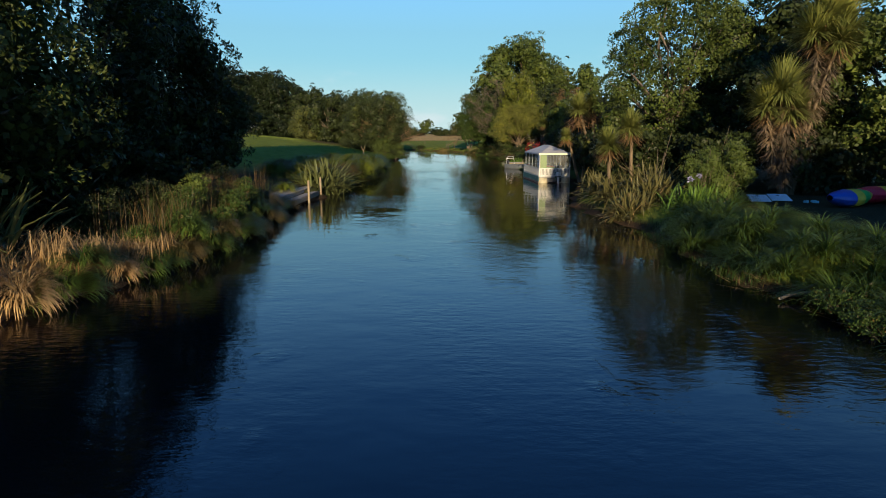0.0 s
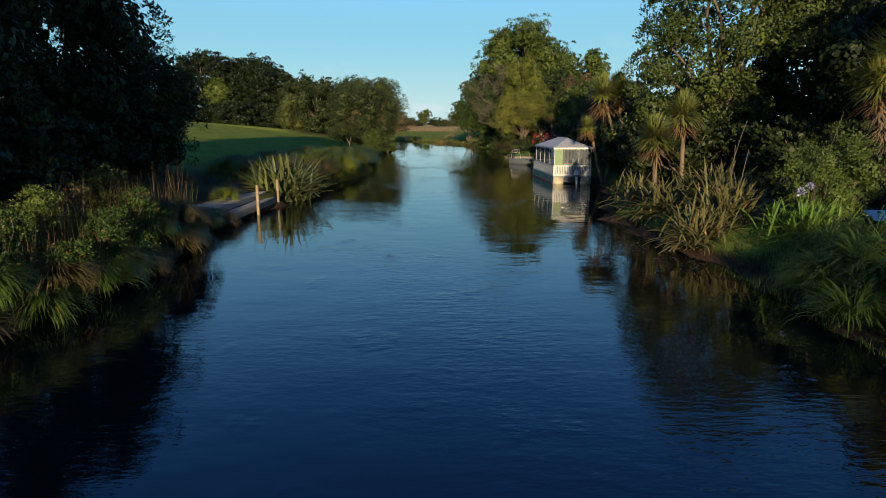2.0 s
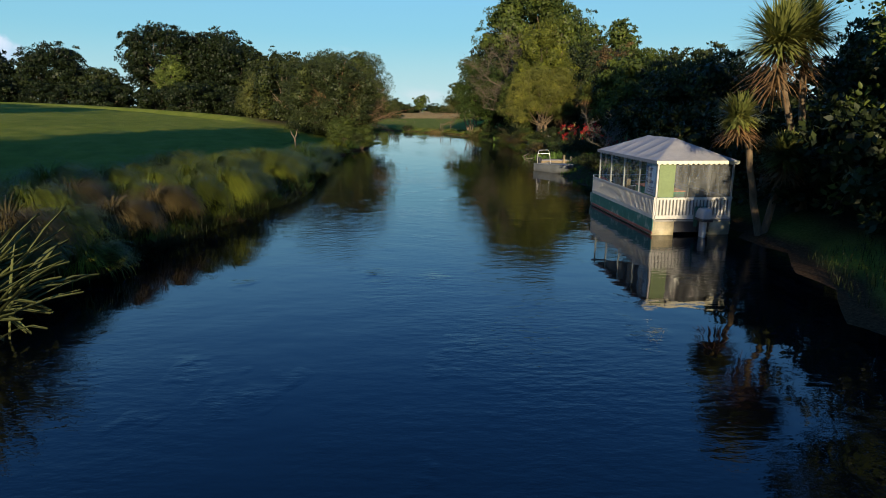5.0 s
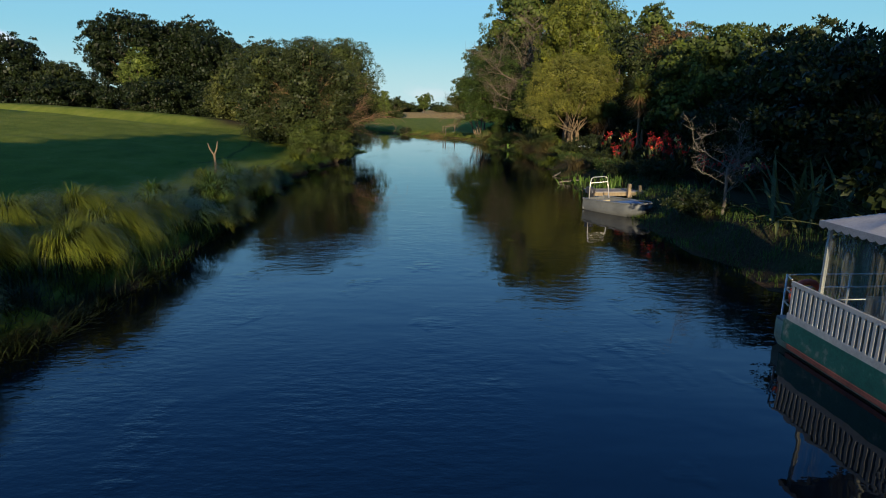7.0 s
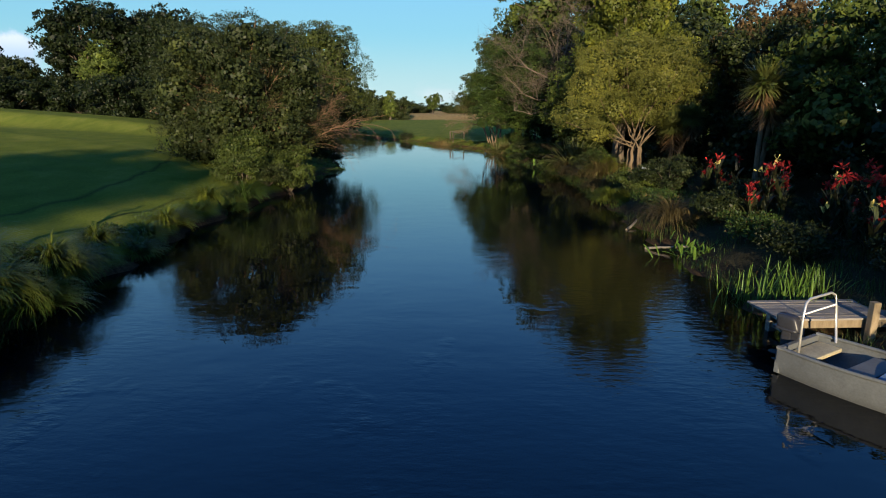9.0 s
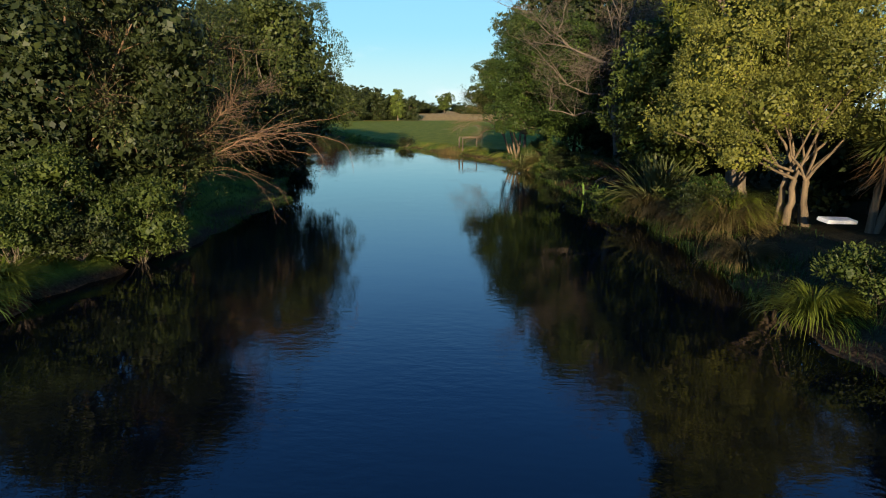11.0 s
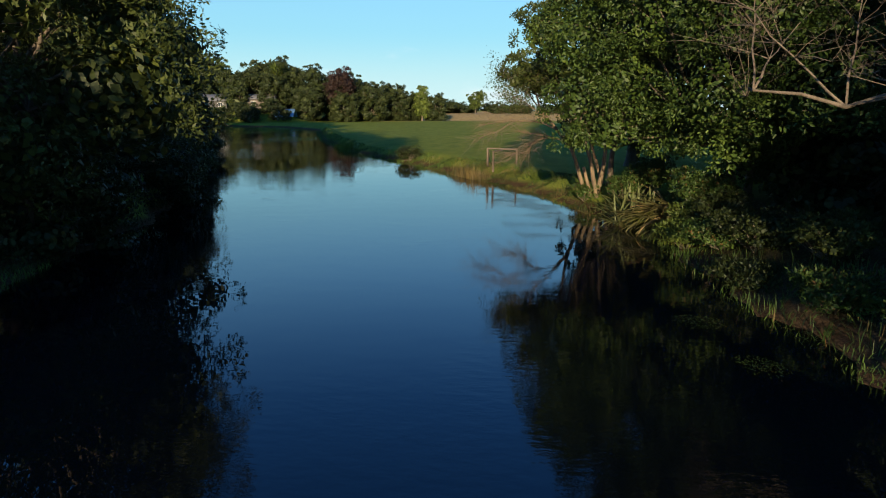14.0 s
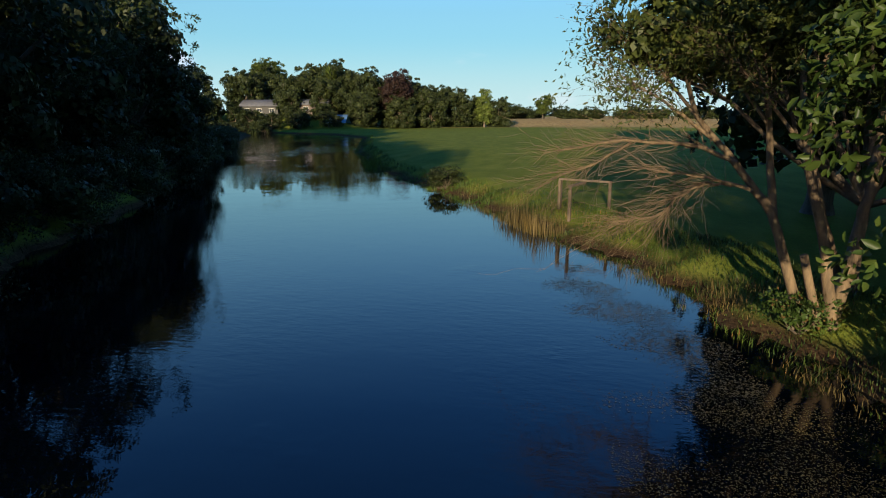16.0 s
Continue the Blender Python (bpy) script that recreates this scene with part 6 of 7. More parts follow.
TABLE_ORANGE = plain("orange_wood", (0.45, 0.16, 0.05), 0.6)
DECK = plain("grey_deck", (0.25, 0.24, 0.22), 0.8)
HULL_GREY = plain("grey_white_plastic_hull", (0.112, 0.119, 0.1225), 0.45, 0, 0.2)
BLUE_TARP = plain("blue_tarpaulin", (0.1, 0.16, 0.28), 0.5, 0, 0.3)
BOARD = plain("white_board", (0.66, 0.68, 0.72), 0.5)
SANDAL = plain("pale_blue_rubber", (0.3, 0.52, 0.58), 0.6)
KAYAK = {k: plain(k + "_kayak_plastic", c, 0.35) for k, c in (("blue", (0.03, 0.07, 0.42)), ("yellow", (0.62, 0.5, 0.05)), ("green", (0.08, 0.42, 0.1)), ("red", (0.5, 0.03, 0.06)))}


def vinyl():
    m, n, l, b = material("clear_vinyl")
    tx = texture(n, l, 1.6, 3.0, 0.6, (3, 3, 0.5))
    r = n.new("ShaderNodeMapRange")
    r.inputs["From Min"].default_value, r.inputs["From Max"].default_value = 0.35, 0.8
    r.inputs["To Min"].default_value, r.inputs["To Max"].default_value = 0.12, 0.5
    l.new(tx.outputs["Fac"], r.inputs["Value"])
    b.inputs["Base Color"].default_value, b.inputs["Roughness"].default_value = (0.28, 0.29, 0.29, 1), 0.1
    clear, s = n.new("ShaderNodeBsdfTransparent"), n.new("ShaderNodeMixShader")
    clear.inputs["Color"].default_value = (0.9, 0.93, 0.93, 1)
    l.new(r.outputs["Result"], s.inputs["Fac"]), l.new(clear.outputs["BSDF"], s.inputs[1]), l.new(b.outputs["BSDF"], s.inputs[2])
    l.new(s.outputs["Shader"], n["Material Output"].inputs["Surface"])
    bp = n.new("ShaderNodeBump")
    bp.inputs["Strength"].default_value, bp.inputs["Distance"].default_value = 0.9, 0.12
    l.new(tx.outputs["Fac"], bp.inputs["Height"]), l.new(bp.outputs["Normal"], b.inputs["Normal"])
    return m


VINYL = vinyl()


def sheet(fn, nu, nv):
    """A surface from fn(u, v), both from 0 to 1."""
    u, v = np.meshgrid(np.linspace(0, 1, nu), np.linspace(0, 1, nv), indexing="ij")
    p = np.array([[fn(a, b) for b in v[0]] for a in u[:, 0]], dtype=float).reshape(-1, 3)
    i, j = np.meshgrid(np.arange(nu - 1), np.arange(nv - 1), indexing="ij")
    q = np.stack([i * nv + j, (i + 1) * nv + j, (i + 1) * nv + j + 1, i * nv + j + 1], -1).reshape(-1, 4)
    return p, q


def rounded(cx, cy, cz, hx, hy, hz, p=3.2, taper=0.0, lean=0.0, n=14):
    """A soft-cornered lump: a box rounded off all over, narrowing upwards by taper."""
    def f(u, v):
        a, b = u * 2 * math.pi, (v - 0.5) * math.pi
        def e(t):
            return math.copysign(abs(t) ** (2 / p), t)
        z = e(math.sin(b))
        k = 1 - taper * (z + 1) / 2
        return (cx + hx * k * e(math.cos(b)) * e(math.cos(a)), cy + hy * k * e(math.cos(b)) * e(math.sin(a)) + lean * z, cz + hz * z)
    return smooth_faces(build_mesh("lump", *sheet(f, n * 2 + 1, n)))


def outboard(parent, m, cowl, s=1.0):
    e = part("outboard_motor", box(-0.06 * s, -0.1 * s, -0.12 * s, 0.06 * s, 0.06 * s, 0.16 * s, 0.015), DARK, parent, "outboard motor clamped to the stern", m)
    part("cowl", rounded(0, -0.2 * s, 0.34 * s, 0.15 * s, 0.25 * s, 0.17 * s, 4.6, 0.16, -0.05 * s), cowl, e)
    part("cowl_band", rounded(0, -0.22 * s, 0.2 * s, 0.17 * s, 0.27 * s, 0.04 * s, 4.0), DARK, e)
    part("leg", rounded(0, -0.2 * s, -0.2 * s, 0.05 * s, 0.1 * s, 0.42 * s, 4.0, -0.35), cowl, e)
    part("anti_ventilation_plate", rounded(0, -0.3 * s, -0.42 * s, 0.11 * s, 0.24 * s, 0.02 * s, 4.0), cowl, e)
    part("gearcase", rounded(0, -0.26 * s, -0.6 * s, 0.05 * s, 0.22 * s, 0.05 * s, 2.2), cowl, e)
    return e


def words(text, size):
    """Letters of the built-in font as a thin mesh in the plane of x and y."""
    curve = bpy.data.curves.new("lettering", "FONT")
    curve.body, curve.size, curve.extrude, curve.resolution_u = text, size, 0.002, 2
    curve.offset = 0.008
    holder = bpy.data.objects.new("lettering", curve)
    me = bpy.data.meshes.new_from_object(holder)
    bpy.data.objects.remove(holder)
    return me


# ---- the moored canopy boat ----
def canopy_boat():
    t = thing("canopy_boat", pose(8.15, 49.7, 0, 0, 0, 3.4), "moored white and green pontoon boat under a grey canvas roof", "boat")
    W, L, BOW = 2.66, 5.95, 6.9

    def hull(x0, x1):
        # straight sides, a raked and rounded bow
        prof = [(0, 0.0), (0.3, 0.0), (BOW - 1.0, 0.0), (BOW - 0.35, 0.12), (BOW, 0.42)]
        vs, qs = [], []
        for s, lift in prof:
            vs += [(x0, s, -0.3 + lift), (x1, s, -0.3 + lift), (x1, s, 0.46), (x0, s, 0.46)]
        n = len(prof)
        for k in range(n - 1):
            for j in range(4):
                qs.append((4 * k + j, 4 * k + (j + 1) % 4, 4 * k + 4 + (j + 1) % 4, 4 * k + 4 + j))
        qs += [(3, 2, 1, 0), (4 * n - 4, 4 * n - 3, 4 * n - 2, 4 * n - 1)]
        return np.array(vs), np.array(qs)

    part("hull", hull(0.0, 0.72), CREAM, t, "cream pontoon hull")
    part("hull", hull(W - 0.72, W), CREAM, t, "cream pontoon hull")
    for x0, x1 in ((-0.03, -0.004), (W + 0.004, W + 0.03)):
        part("side_plank", box(x0, 0.0, 0.13, x1, BOW - 0.25, 0.56, 0.008), GREEN, t, "worn green painted side plank")
        part("rubbing_strip", box(x0 - 0.012, 0.0, 0.04, x1 + 0.0, BOW - 0.45, 0.125, 0.008), RED_BAND, t, "faded red rubbing strip")
    part("deck", box(0.0, 0.0, 0.462, W, BOW, 0.52, 0.01), DECK, t)
    # added board; its dark colour stands in for the shaded gap between the hulls
    part("stern_board", box(0.73, -0.02, 0.1, W - 0.73, 0.02, 0.46, 0.01), DARK, t, "dark board filling the shaded gap between the hulls")

    def rail(a, b, inward):
        a, b = Vector(a), Vector(b)
        d = (b - a)
        n = max(4, int(d.length / 0.118))
        ang = math.degrees(math.atan2(d.y, d.x))
        m = pose(a.x, a.y, 0, 0, 0, ang)
        size = d.length
        side = part("rail", box(0.0, -0.025, 1.2, size, 0.025, 1.28, 0.006), WHITE, t, "white painted guard rail", m)
        part("bottom_rail", box(0.0, -0.024, 0.55, size, 0.024, 0.68, 0.006), WHITE, side)
        part("lining", box(0.02, inward * 0.03, 0.6, size - 0.02, inward * 0.036, 1.22), LINING, side, "grey sheet behind the slats")
        slat = None
        for i in range(n):
            x = (i + 0.5) * size / n
            if slat is None:
                slat = part("slat", box(-0.032, -0.02, 0.68, 0.032, 0.02, 1.2, 0.004), WHITE, side, at=pose(x, 0, 0))
            else:
                part("slat", slat.data, None, side, at=pose(x, 0, 0))

    rail((0.0, BOW - 0.32, 0), (0.0, 0.03, 0), 1)
    rail((0.03, 0.0, 0), (W - 0.03, 0.0, 0), 1)
    rail((W, 0.03, 0), (W, BOW - 0.32, 0), 1)
    # the open bow rails of alloy tube
    part("bow_rail", smooth_faces(build_mesh("bow_rail", *tubes([[(0, BOW - 0.3, z, 0.016), (0.1, BOW, z, 0.016), (W - 0.1, BOW, z, 0.016), (W, BOW - 0.3, z, 0.016)] for z in (0.8, 1.05, 1.3)] + [[(x, BOW, 0.5, 0.018), (x, BOW, 1.32, 0.018)] for x in (0.1, W / 2, W - 0.1)], 6))), ALLOY, t, "alloy tube bow rail")
    pts = [(0.27 * math.cos(a), 0, 0.27 * math.sin(a), 0.06) for a in np.linspace(0, 2 * math.pi, 17)]
    part("life_ring", smooth_faces(build_mesh("life_ring", *tubes([pts], 8))), ORANGE, t, "orange life ring on the bow rail", pose(0.45, BOW - 0.09, 0.92))
    # posts under the roof
    ys = [0.05, 1.55, 3.05, 4.5, L - 0.05]
    for i, y in enumerate(ys):
        for x in (0.04, W - 0.04):
            part("post", box(x - 0.028, y - 0.028, 0.52, x + 0.028, y + 0.028, 2.48, 0.006), WHITE, t)
    # canvas roof: hips from the eaves to a short ridge, sagging between its bows
    over = 0.08

    def roof(u, v):
        y = -over + (L + 2 * over) * v
        x = -over + (W + 2 * over) * u
        slope, hip = 1 - abs(2 * u - 1), 3.4 * min(v, 1 - v)
        rise = min(1.0, slope, hip)
        bay = 0.05 * abs(math.sin(math.pi * v * 6)) ** 0.8 * math.sin(math.pi * slope) ** 0.6 if hip > slope else 0.025 * math.sin(math.pi * min(1.0, hip))
        return (x, y, 2.5 + 0.66 * rise - bay * (0.4 + 0.6 * min(1.0, 3 * abs(hip - slope))) + 0.004 * math.sin(23 * u + 31 * v))

    part("roof", smooth_faces(build_mesh("roof", *sheet(roof, 41, 121))), CANVAS, t, "grey canvas roof sagging between its bows")

    def valance(a, b):
        a, b = np.array(a, float), np.array(b, float)
        n = max(3, int(np.linalg.norm(b - a) / 0.17))
        return sheet(lambda u, v: (*(a + (b - a) * u), 2.505 - v * (0.085 + 0.04 * abs(math.sin(u * n * math.pi)))), n * 8 + 1, 3)

    c = [(-over, -over), (W + over, -over), (W + over, L + over), (-over, L + over)]
    for i in range(4):
        part("valance", valance(c[i], c[(i + 1) % 4]), VALANCE if i == 0 else CANVAS, t, "scalloped edge of the canvas roof")
    # clear vinyl curtains, wrinkled, one to a bay
    for i in range(len(ys) - 1):
        for x in (0.0, W):
            part("curtain", smooth_faces(build_mesh("curtain", *sheet(lambda u, v, i=i, x=x: (x + 0.025 * math.sin(9 * u + 3 * i) * (0.4 + v), ys[i] + 0.03 + (ys[i + 1] - ys[i] - 0.06) * u, 1.28 + 1.14 * v), 14, 6))), VINYL, t, "clear vinyl side curtain")
    part("curtain", smooth_faces(build_mesh("curtain", *sheet(lambda u, v: (0.62 + (W - 0.68) * u, 0.0 + 0.05 * math.sin(16 * u + 2 * v) * (0.3 + v), 1.28 + 1.12 * v), 40, 8))), VINYL, t, "clear vinyl stern curtain")
    part("green_panel", box(0.08, 0.02, 1.29, 0.62, 0.035, 2.42), LIME, t, "lime green stern panel")
    sign = part("sign", box(0.015, 0.1, 1.32, 0.03, 0.95, 2.38), SIGN_BLUE, t, "pale blue sign panel with dark lettering")
    for k, word in enumerate(("River", "Boat", "Cruises")):
        part("lettering", words(word, 0.24 if k < 2 else 0.2), SIGN_INK, sign, "dark blue word on the sign", pose(0.011, 0.9, 2.12 - 0.2 * k) @ Matrix(((0, 0, -1, 0), (-1, 0, 0, 0), (0, 1, 0, 0), (0, 0, 0, 1))))
    for r in range(3):
        part("lettering", box(0.009, 0.25, 1.56 - 0.08 * r, 0.0145, 0.6 + 0.08 * r, 1.585 - 0.08 * r), SIGN_INK, sign)
    # what stands inside
    tb = part("table", box(0.9, 1.6, 1.2, 1.75, 3.9, 1.24, 0.01), TABLE_ORANGE, t, "long table with a green cloth")
    part("tablecloth", box(0.88, 1.58, 0.95, 1.77, 3.92, 1.245, 0.012), TABLE_GREEN, tb, "green cloth hanging from the table")
    part("table_top", box(0.86, 1.56, 1.25, 1.79, 3.94, 1.29, 0.01), TABLE_ORANGE, tb)
    part("bench", box(0.25, 1.2, 0.85, 0.6, 4.2, 0.92, 0.01), WHITE, t, "white bench along the side")
    part("helm", box(0.5, 5.0, 0.52, 1.1, 5.5, 1.35, 0.04), TIMBER_WARM, t, "wooden helm console")
    wheel = [(0.2 * math.cos(a), 0, 0.2 * math.sin(a), 0.018) for a in np.linspace(0, 2 * math.pi, 15)]
    part("wheel", tubes([wheel, [(-0.2, 0, 0, 0.012), (0.2, 0, 0, 0.012)], [(0, 0, -0.2, 0.012), (0, 0, 0.2, 0.012)]], 6), TIMBER_WARM, t, "wooden steering wheel", pose(0.8, 4.95, 1.5))
    outboard(t, pose(1.56, -0.08, 0.34), GREY_ENGINE, 1.25)
    part("motor_bracket", box(1.36, -0.09, 0.3, 1.76, -0.03, 0.98, 0.02), GREEN, t, "green motor bracket")


canopy_boat()


# ---- the dinghy ----
def dinghy():
    m = pose(8.05, 72.0, 0, 0, 0, 212)
    t = thing("dinghy", m, "small grey plastic dinghy with a stern hoop, tied to the pier", "dinghy")
    L, W = 3.0, 0.7

    def shape(u, v):
        # u: stern to bow; v: round from gunwale to gunwale under the keel
        y = L * u
        half = W * (0.9 + 0.1 * math.sin(math.pi * min(1, u * 1.6))) * (1 - max(0, (u - 0.72) / 0.28) ** 2.2 * 0.62)
        a = (v - 0.5) * 2
        x = half * math.copysign(min(1, abs(a) * 1.25) ** 0.7, a)
        z = 0.5 + 0.1 * u * u - (0.72 - 0.42 * max(0, (u - 0.6) / 0.4) ** 2) * (1 - min(1, abs(a) * 1.02) ** 3)
        return (x, y, z)

    part("hull", smooth_faces(build_mesh("hull", *sheet(shape, 24, 17))), HULL_GREY, t)
    part("inner_hull", smooth_faces(build_mesh("inner_hull", *sheet(lambda u, v: tuple(np.array(shape(0.02 + 0.95 * u, 0.06 + 0.88 * v)) * np.array([0.94, 1, 1]) + np.array([0, 0, 0.09])), 20, 13))), HULL_GREY, t)
    rim = [[(*shape(u, v), 0.035) for u in np.linspace(0, 1, 16)] for v in (0.0, 1.0)]
    rim.append([(*shape(1, v), 0.035) for v in np.linspace(0, 1, 7) if v in (0, 1)])
    part("gunwale", smooth_faces(build_mesh("gunwale", *tubes(rim, 7))), HULL_GREY, t, "rounded grey gunwale")
    part("transom", box(-W * 0.88, -0.03, 0.02, W * 0.88, 0.06, 0.5, 0.015), HULL_GREY, t)
    part("thwart", box(-W * 0.8, 1.0, 0.36, W * 0.8, 1.4, 0.43, 0.02), HULL_GREY, t, "pale seat across the dinghy")
    part("stern_seat", box(-W * 0.8, 0.08, 0.33, W * 0.8, 0.5, 0.4, 0.02), CREAM, t, "cream stern seat")
    part("cover", smooth_faces(build_mesh("cover", *sheet(lambda u, v: (W * 0.93 * (2 * v - 1) * (1 - (u ** 3) * 0.5), 1.45 + 1.2 * u, 0.47 + 0.1 * u + 0.03 * math.sin(7 * u + 5 * v)), 20, 12))), BLUE_TARP, t, "blue-grey cover over the bow")
    hoop = [(-0.62, 0.35, 0.45, 0.022), (-0.54, 0.3, 1.15, 0.022), (-0.47, 0.28, 1.36, 0.022), (-0.35, 0.27, 1.42, 0.022), (0.35, 0.27, 1.42, 0.022), (0.47, 0.28, 1.36, 0.022), (0.54, 0.3, 1.15, 0.022), (0.62, 0.35, 0.45, 0.022)]
    part("hoop", smooth_faces(build_mesh("hoop", *tubes([hoop, [(-0.53, 0.29, 1.18, 0.018), (0.53, 0.29, 1.18, 0.018)]], 8))), ALLOY, t, "bent alloy tube hoop")
    outboard(t, pose(0.0, -0.02, 0.5, 0, 0, 0), DARK, 0.85)
    part("lettering", box(0.655, 0.4, 0.3, 0.667, 0.8, 0.34), SIGN_INK, t)


dinghy()


# ---- jetties ----
def planks(parent, x0, x1, y0, y1, z, n, along="x", mat=TIMBER, thick=0.04):
    """n boards side by side; the boards run along x or y."""
    me = None
    step = ((y1 - y0) if along == "x" else (x1 - x0)) / n
    for i in range(n):
        if me is None:
            bm = box(0, 0, -thick, (x1 - x0), step - 0.012, 0, 0.005) if along == "x" else box(0, 0, -thick, step - 0.012, (y1 - y0), 0, 0.005)
            me = part("plank", bm, mat, parent, at=pose(x0, y0, z)).data
        else:
            j = 0.006 * math.sin(i * 7.3)
            part("plank", me, None, parent, at=pose(x0 + (0.03 * math.sin(i * 3.1) if along == "x" else i * step), y0 + (i * step if along == "x" else 0.03 * math.sin(i * 3.1)), z + j))


def left_jetty():
    t = thing("jetty", pose(-8.35, 33.0, 0, 0, 0, -2), "low weathered timber jetty with a step and two posts", "jetty")
    planks(t, -3.6, -0.55, -0.4, 5.4, 0.72, 34, "x")
    low = part("step", box(-0.5, -0.4, 0.18, -0.46, 5.2, 0.42), TIMBER, t, "lower timber step along the water")
    planks(low, -0.5, 0.05, -0.4, 5.2, 0.46, 4, "y")
    part("fascia", box(-0.58, -0.42, 0.48, -0.54, 5.4, 0.68, 0.006), TIMBER, t)
    part("fascia", box(0.05, -0.42, 0.2, 0.1, 5.2, 0.42, 0.006), TIMBER_WARM, t)
    part("end_board", box(-3.6, -0.46, 0.45, -0.54, -0.41, 0.68, 0.006), TIMBER, t)
    part("end_board", box(-0.5, -0.46, 0.2, 0.1, -0.41, 0.42, 0.006), TIMBER_WARM, t)
    for x, y, top in ((0.16, 2.2, 1.38), (0.16, 5.15, 1.36)):
        part("post", smooth_faces(build_mesh("post", *tubes([[(x, y, -0.9, 0.075), (x, y, 0.4, 0.072), (x + 0.01, y, top, 0.068)]], 9))), TIMBER_WARM, t, "round weathered mooring post")
    for y in (0.0, 2.4, 5.0):
        for x in (-2.6, -0.2):
            part("pile", box(x - 0.06, y - 0.06, -0.9, x + 0.06, y + 0.06, 0.42, 0.008), TIMBER, t)


left_jetty()


def pier():
    t = thing("pier", pose(8.1, 72.75, 0, 0, 0, 4), "small weathered plank pier on timber piles", "pier")
    planks(t, 0.0, 3.4, 0.0, 1.15, 0.62, 8, "x")
    for y in (0.05, 1.05):
        part("beam", box(0.1, y - 0.03, 0.42, 3.3, y + 0.03, 0.575, 0.006), TIMBER_WARM, t)
    for x in (0.5, 1.9):
        for y in (0.1, 1.0):
            part("pile", box(x - 0.07, y - 0.07, -0.9, x + 0.07, y + 0.07, 0.42, 0.01), TIMBER, t)
        part("cross_brace", box(x - 0.03, 0.1, 0.12, x + 0.03, 1.0, 0.22, 0.005), TIMBER, t)
    for x, top in ((1.75, 1.0), (2.25, 0.92)):
        part("post", box(x - 0.07, -0.22, -0.8, x + 0.07, -0.08, top, 0.012), TIMBER_WARM, t, "square mooring post")


pier()
LOG = "fallen grey log at the water's edge"
for x0, y0, z0, x1, y1, z1, r in ((8.2, 81.2, 0.03, 9.4, 80.6, 0.25, 0.045), (8.5, 84.4, 0.02, 9.2, 85.4, 0.25, 0.06), (8.6, 14.2, 0.1, 10.4, 13.4, 0.7, 0.035), (8.4, 14.0, 0.1, 9.8, 14.8, 0.4, 0.04), (8.9, 110.4, 0.75, 9.6, 111.2, 0.95, 0.06)):
    solid("log", smooth_faces(build_mesh("log", *tubes([wavy((x0, y0, z0), (x1, y1, z1), r, r * 0.7, 7, 0.08, np.random.default_rng(int(x0 * 10)))], 8))), BARK_GREY, LOG, "log")
gb = np.random.default_rng(77)
bough = thing("fallen_bough", pose(9.9, 111.0, on_land(9.9, 111.0)), "dead conifer bough with rusty orange needles on the bank", "branch")
spine = wavy((-0.9, 0.2, 0.75), (0.9, -0.5, 0.25), 0.012, 0.03, 8, 0.1, gb)
part("stem", tubes([spine, wavy((0.5, -0.3, -0.05), (0.55, -0.36, 0.36), 0.03, 0.025, 4, 0.1, gb)], 5), BARK, bough)
needles = np.repeat(spine[:7, :3], 170, 0) + gb.normal(0, 0.1, (1190, 3))
part("foliage", leaf_cards(needles, gb.normal(0, 0.6, (1190, 3)) + np.array([-0.6, 0.1, -0.3]), 0.1, 0.25, gb), CABBAGE_DEAD, bough)
solid("bench_slab", box(-0.6, -0.2, 0, 0.6, 0.2, 0.12, 0.02), BOARD, "pale board lying under the golden shrub", "board", pose(13.2, 96.4, on_land(13.2, 96.4) + 0.3, 8, 4, 20))


# ---- on the grass of the right bank ----
def game_board(x, y, turn):
    z = on_land(x, y)
    t = thing("game_board", pose(x, y, z + 0.02, 0, 0, turn), "white sloping game board with a round hole, lying on the grass", "board", "game boards")
    bm = box(-0.45, -0.55, 0.1, 0.45, 0.55, 0.13, 0.008)
    part("board", bm, BOARD, t, at=pose(0, 0, 0.08, 11, 0, 0))
    part("hole", tubes([[(0, 0.3, 0.125, 0.08), (0, 0.3, 0.138, 0.08)]], 12), DARK, t, at=pose(0, 0, 0.08, 11, 0, 0))
    for s in (-0.3, 0.3):
        part("leg", box(s - 0.02, 0.46, -0.02, s + 0.02, 0.5, 0.27), BOARD, t)


game_board(15.3, 28.2, -14)
game_board(16.7, 28.9, -14)
for i, (x, y) in enumerate(((17.5, 28.0), (17.9, 27.9), (18.0, 28.2), (17.7, 28.2))):
    solid("shoe", box(-0.06, -0.14, 0, 0.06, 0.14, 0.11, 0.035), SANDAL, "pale blue rubber shoe on the grass", "shoe", pose(x, y, on_land(x, y), 0, 0, 50 * i), "blue shoes")


def kayak(x, y, turn, bands, tilt):
    z = on_land(x, y)
    t = thing("kayak", pose(x, y, z + 0.4, 0, tilt, turn), "upturned colourful plastic kayak lying on the grass", "kayak", "kayaks on the grass")
    n = len(bands)
    for i, c in enumerate(bands):
        def f(u, v, i=i):
            s = (i + u) / n
            w = math.sin(math.pi * (0.04 + 0.92 * s)) ** 0.65
            a = v * 2 * math.pi
            return (0.55 * w * math.cos(a), (s - 0.5) * 3.2, 0.42 * w * math.sin(a) + 0.1 * (2 * s - 1) ** 2)
        part("hull_band", smooth_faces(build_mesh("hull_band", *sheet(f, 9, 19))), KAYAK[c], t, c + " band of the hull")


kayak(18.6, 26.6, -62, ("blue", "blue", "yellow", "green", "yellow"), 6)
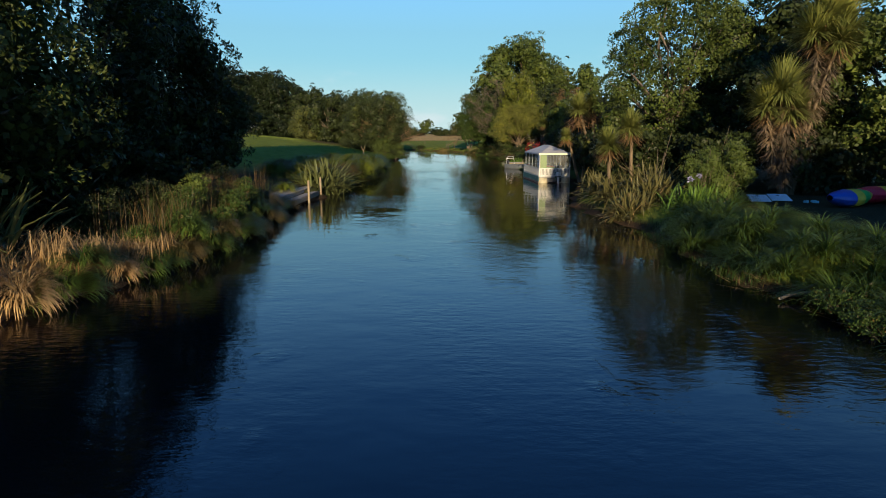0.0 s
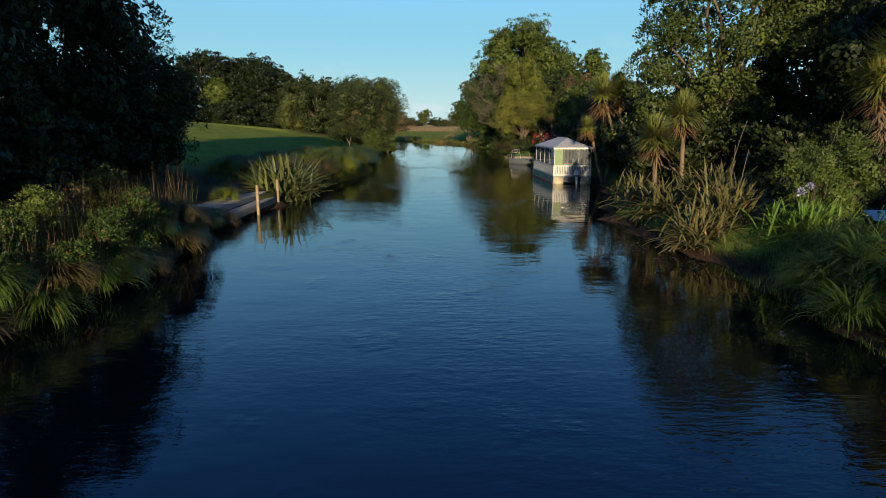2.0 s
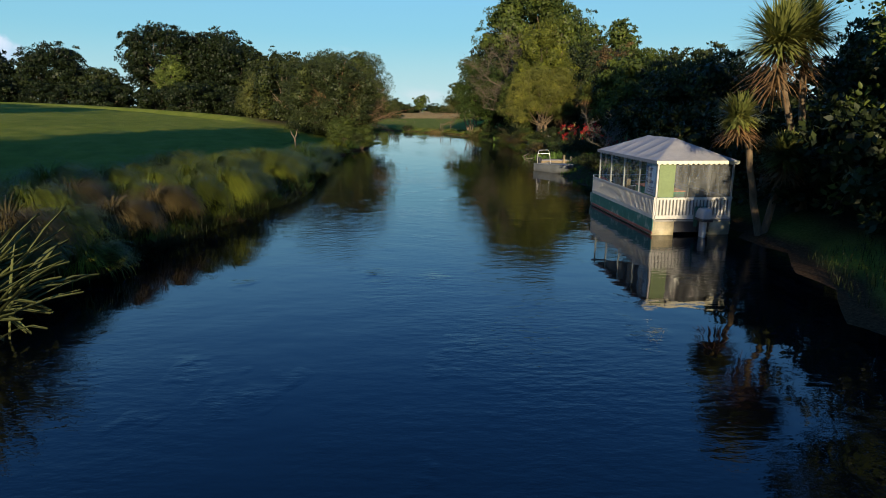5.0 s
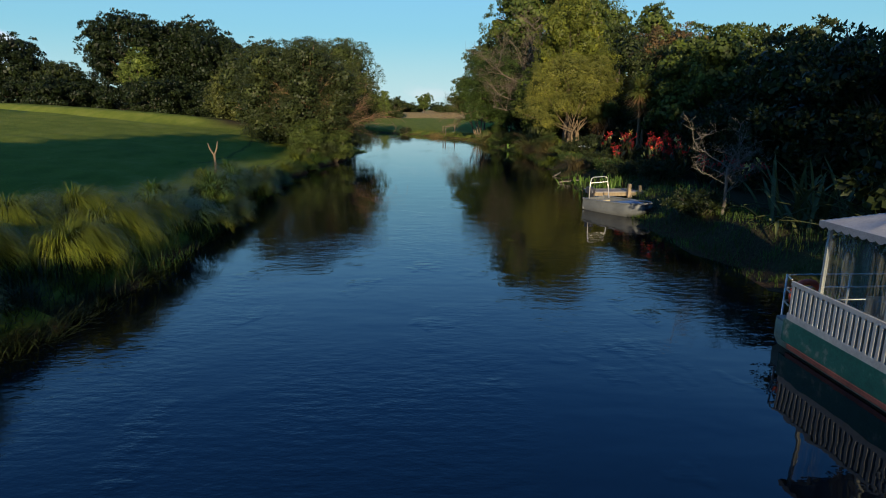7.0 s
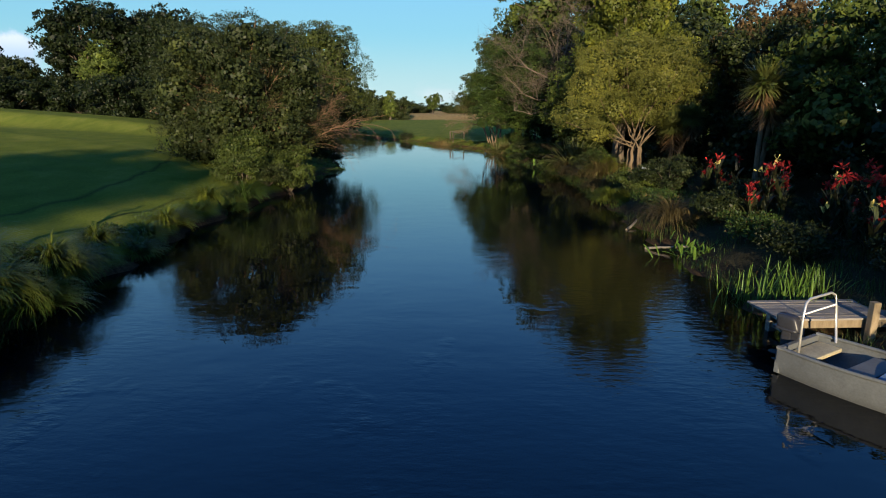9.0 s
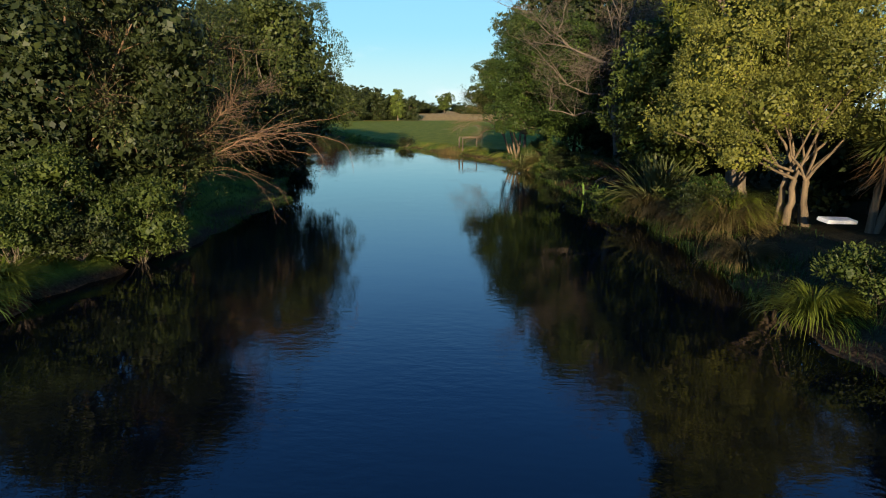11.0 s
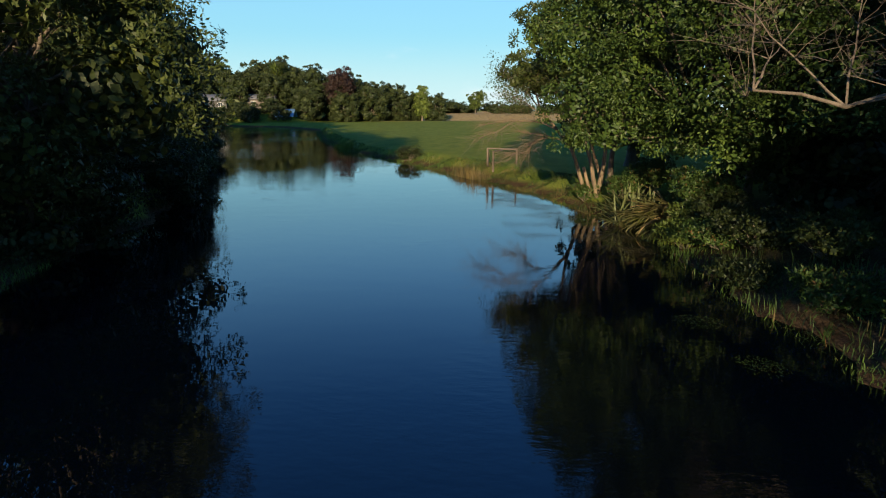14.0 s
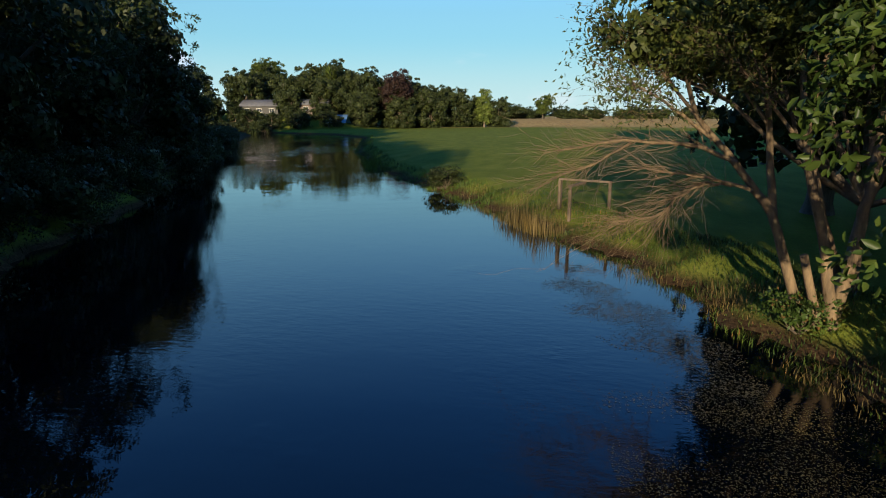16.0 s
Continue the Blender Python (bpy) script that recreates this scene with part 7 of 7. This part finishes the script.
kayak(20.6, 27.8, -70, ("red", "yellow"), -4)
kayak(21.4, 26.4, -60, ("blue", "red", "yellow"), 0)


# ---- field: a timber frame, a young tree, posts ----
def rail_frame():
    t = thing("rail_frame", pose(0.95, 141.1, on_land(1.5, 140.5) - 0.1, 0, 0, -22), "open weathered timber rail frame at the field's edge", "fence")
    for x, y in ((0, 0), (1.95, 0), (0, -1.6 + 1.5), (1.0, -1.5)):
        part("post", box(x - 0.05, y - 0.05, -0.2, x + 0.05, y + 0.05, 1.1, 0.008), BARK, t)
    part("rail", box(-0.08, -0.04, 1.1, 2.0, 0.04, 1.18, 0.008), BARK, t)
    part("rail", box(0.92, -1.55, 1.02, 1.02, 0.0, 1.1, 0.008), BARK, t)


rail_frame()


def pruned_sapling():
    z = on_land(-10.2, 75.7)
    t = thing("sapling", pose(-10.2, 75.7, z), "pruned forked sapling on the lawn", "tree")
    part("trunk", smooth_faces(build_mesh("trunk", *tubes([[(0, 0, -0.1, 0.07), (0.02, 0, 0.7, 0.06), (0, 0, 1.1, 0.06)], [(0, 0, 1.05, 0.05), (-0.18, 0, 1.35, 0.04), (-0.3, 0.05, 1.65, 0.03)], [(0, 0, 1.05, 0.05), (0.15, 0, 1.4, 0.04), (0.22, 0, 1.75, 0.025)]], 8))), BARK_PALE, t)


pruned_sapling()


# ---- the houses beyond the bend ----
ROOF = rough_stuff("grey_roof", [(0.3, (0.07, 0.07, 0.075)), (0.7, (0.13, 0.13, 0.135))], 1.5, 0.7)
# wall colour is darkened to hold the shade on the house front
HOUSE_WALL = plain("shaded_weatherboard", (0.03375, 0.0315, 0.02813), 0.7)
HOUSE_DARK = plain("brown_weatherboard", (0.084, 0.06, 0.048), 0.7)
PANE = plain("dark_glass", (0.03, 0.035, 0.04), 0.08)
BLUE_TENT = plain("blue_tarpaulin_shelter", (0.12, 0.22, 0.36), 0.6)


def house(x, y, turn, w, d, eave, ridge, wall, label):
    z = on_land(x, y)
    t = thing("house", pose(x, y, z - 0.1, 0, 0, turn), label, "house")
    part("wall", box(-w / 2, -d / 2, 0, w / 2, d / 2, eave, 0.02), wall, t)
    v = [(-w / 2 - 0.5, -d / 2 - 0.5, eave), (w / 2 + 0.5, -d / 2 - 0.5, eave), (w / 2 + 0.5, d / 2 + 0.5, eave), (-w / 2 - 0.5, d / 2 + 0.5, eave), (-w / 2 - 0.5, 0, ridge), (w / 2 + 0.5, 0, ridge)]
    v += [(a, b, c - 0.15) for a, b, c in v]
    part("roof", (v, [(0, 1, 5, 4), (2, 3, 4, 5), (6, 10, 11, 7), (8, 11, 10, 9), (0, 6, 7, 1), (2, 8, 9, 3), (1, 7, 11, 5), (5, 11, 8, 2), (0, 4, 10, 6), (4, 3, 9, 10)]), ROOF, t, "grey gabled roof")
    part("gable", ([(-w / 2, -d / 2, eave), (-w / 2, d / 2, eave), (-w / 2, 0, ridge - 0.2), (-w / 2 + 0.1, 0, ridge - 0.2)], [(0, 1, 2, 3)]), wall, t)
    n = max(2, int(w / 3))
    for i in range(n):
        cx = -w / 2 + (i + 0.5) * w / n
        fr = part("window", box(cx - 0.75, -d / 2 - 0.05, 1.0, cx + 0.75, -d / 2 - 0.005, 2.2, 0.01), WHITE, t)
        part("pane", box(cx - 0.66, -d / 2 - 0.06, 1.08, cx - 0.03, -d / 2 - 0.052, 2.12), PANE, fr)
        part("pane", box(cx + 0.03, -d / 2 - 0.06, 1.08, cx + 0.66, -d / 2 - 0.052, 2.12), PANE, fr)
    return t


house(-83.5, 272, 8, 10.5, 7, 2.8, 4.6, HOUSE_WALL, "low house with a grey gabled roof beyond the river bend")
house(-69.5, 276, 5, 8, 6, 2.8, 4.2, HOUSE_DARK, "small brown house with a grey roof beyond the river bend")
z = on_land(-60, 268)
tree(-99, 304, 22.5, 6.0, 13.0, "tall airy tree standing over the far houses", LEAF_MID, 5000, 0.5, 0.5, 10, 95, spread=0.5)
solid("shelter", ([(-3, -2, 0), (3, -2, 0), (3, 0, 2.2), (-3, 0, 2.2), (-3, 2, 0), (3, 2, 0)], [(0, 1, 2, 3), (3, 2, 5, 4)]), BLUE_TENT, "blue tarpaulin shelter on the far bank", "shelter", pose(-60, 268, z))


def palm(x, y, top):
    g = np.random.default_rng(905)
    z = on_land(x, y)
    t = thing("palm_tree", pose(x, y, z), "tall date palm among the far trees", "palm")
    h = top - z - 1.5
    part("trunk", smooth_faces(build_mesh("trunk", *tubes([wavy((0, 0, -0.2), (0, 0, h), 0.4, 0.35, 6, 0.02, g)], 9))), BARK, t)
    n = 90
    az = g.uniform(0, 2 * math.pi, n)
    part("crown", ribbons(np.tile([0, 0, h], (n, 1)), az, 5.2 * g.uniform(0.8, 1.1, n), 0.5, g.uniform(0.1, 1.6, n), 1.2, 5), LEAF_LIGHT, t)


palm(-66.5, 280, 15.5)
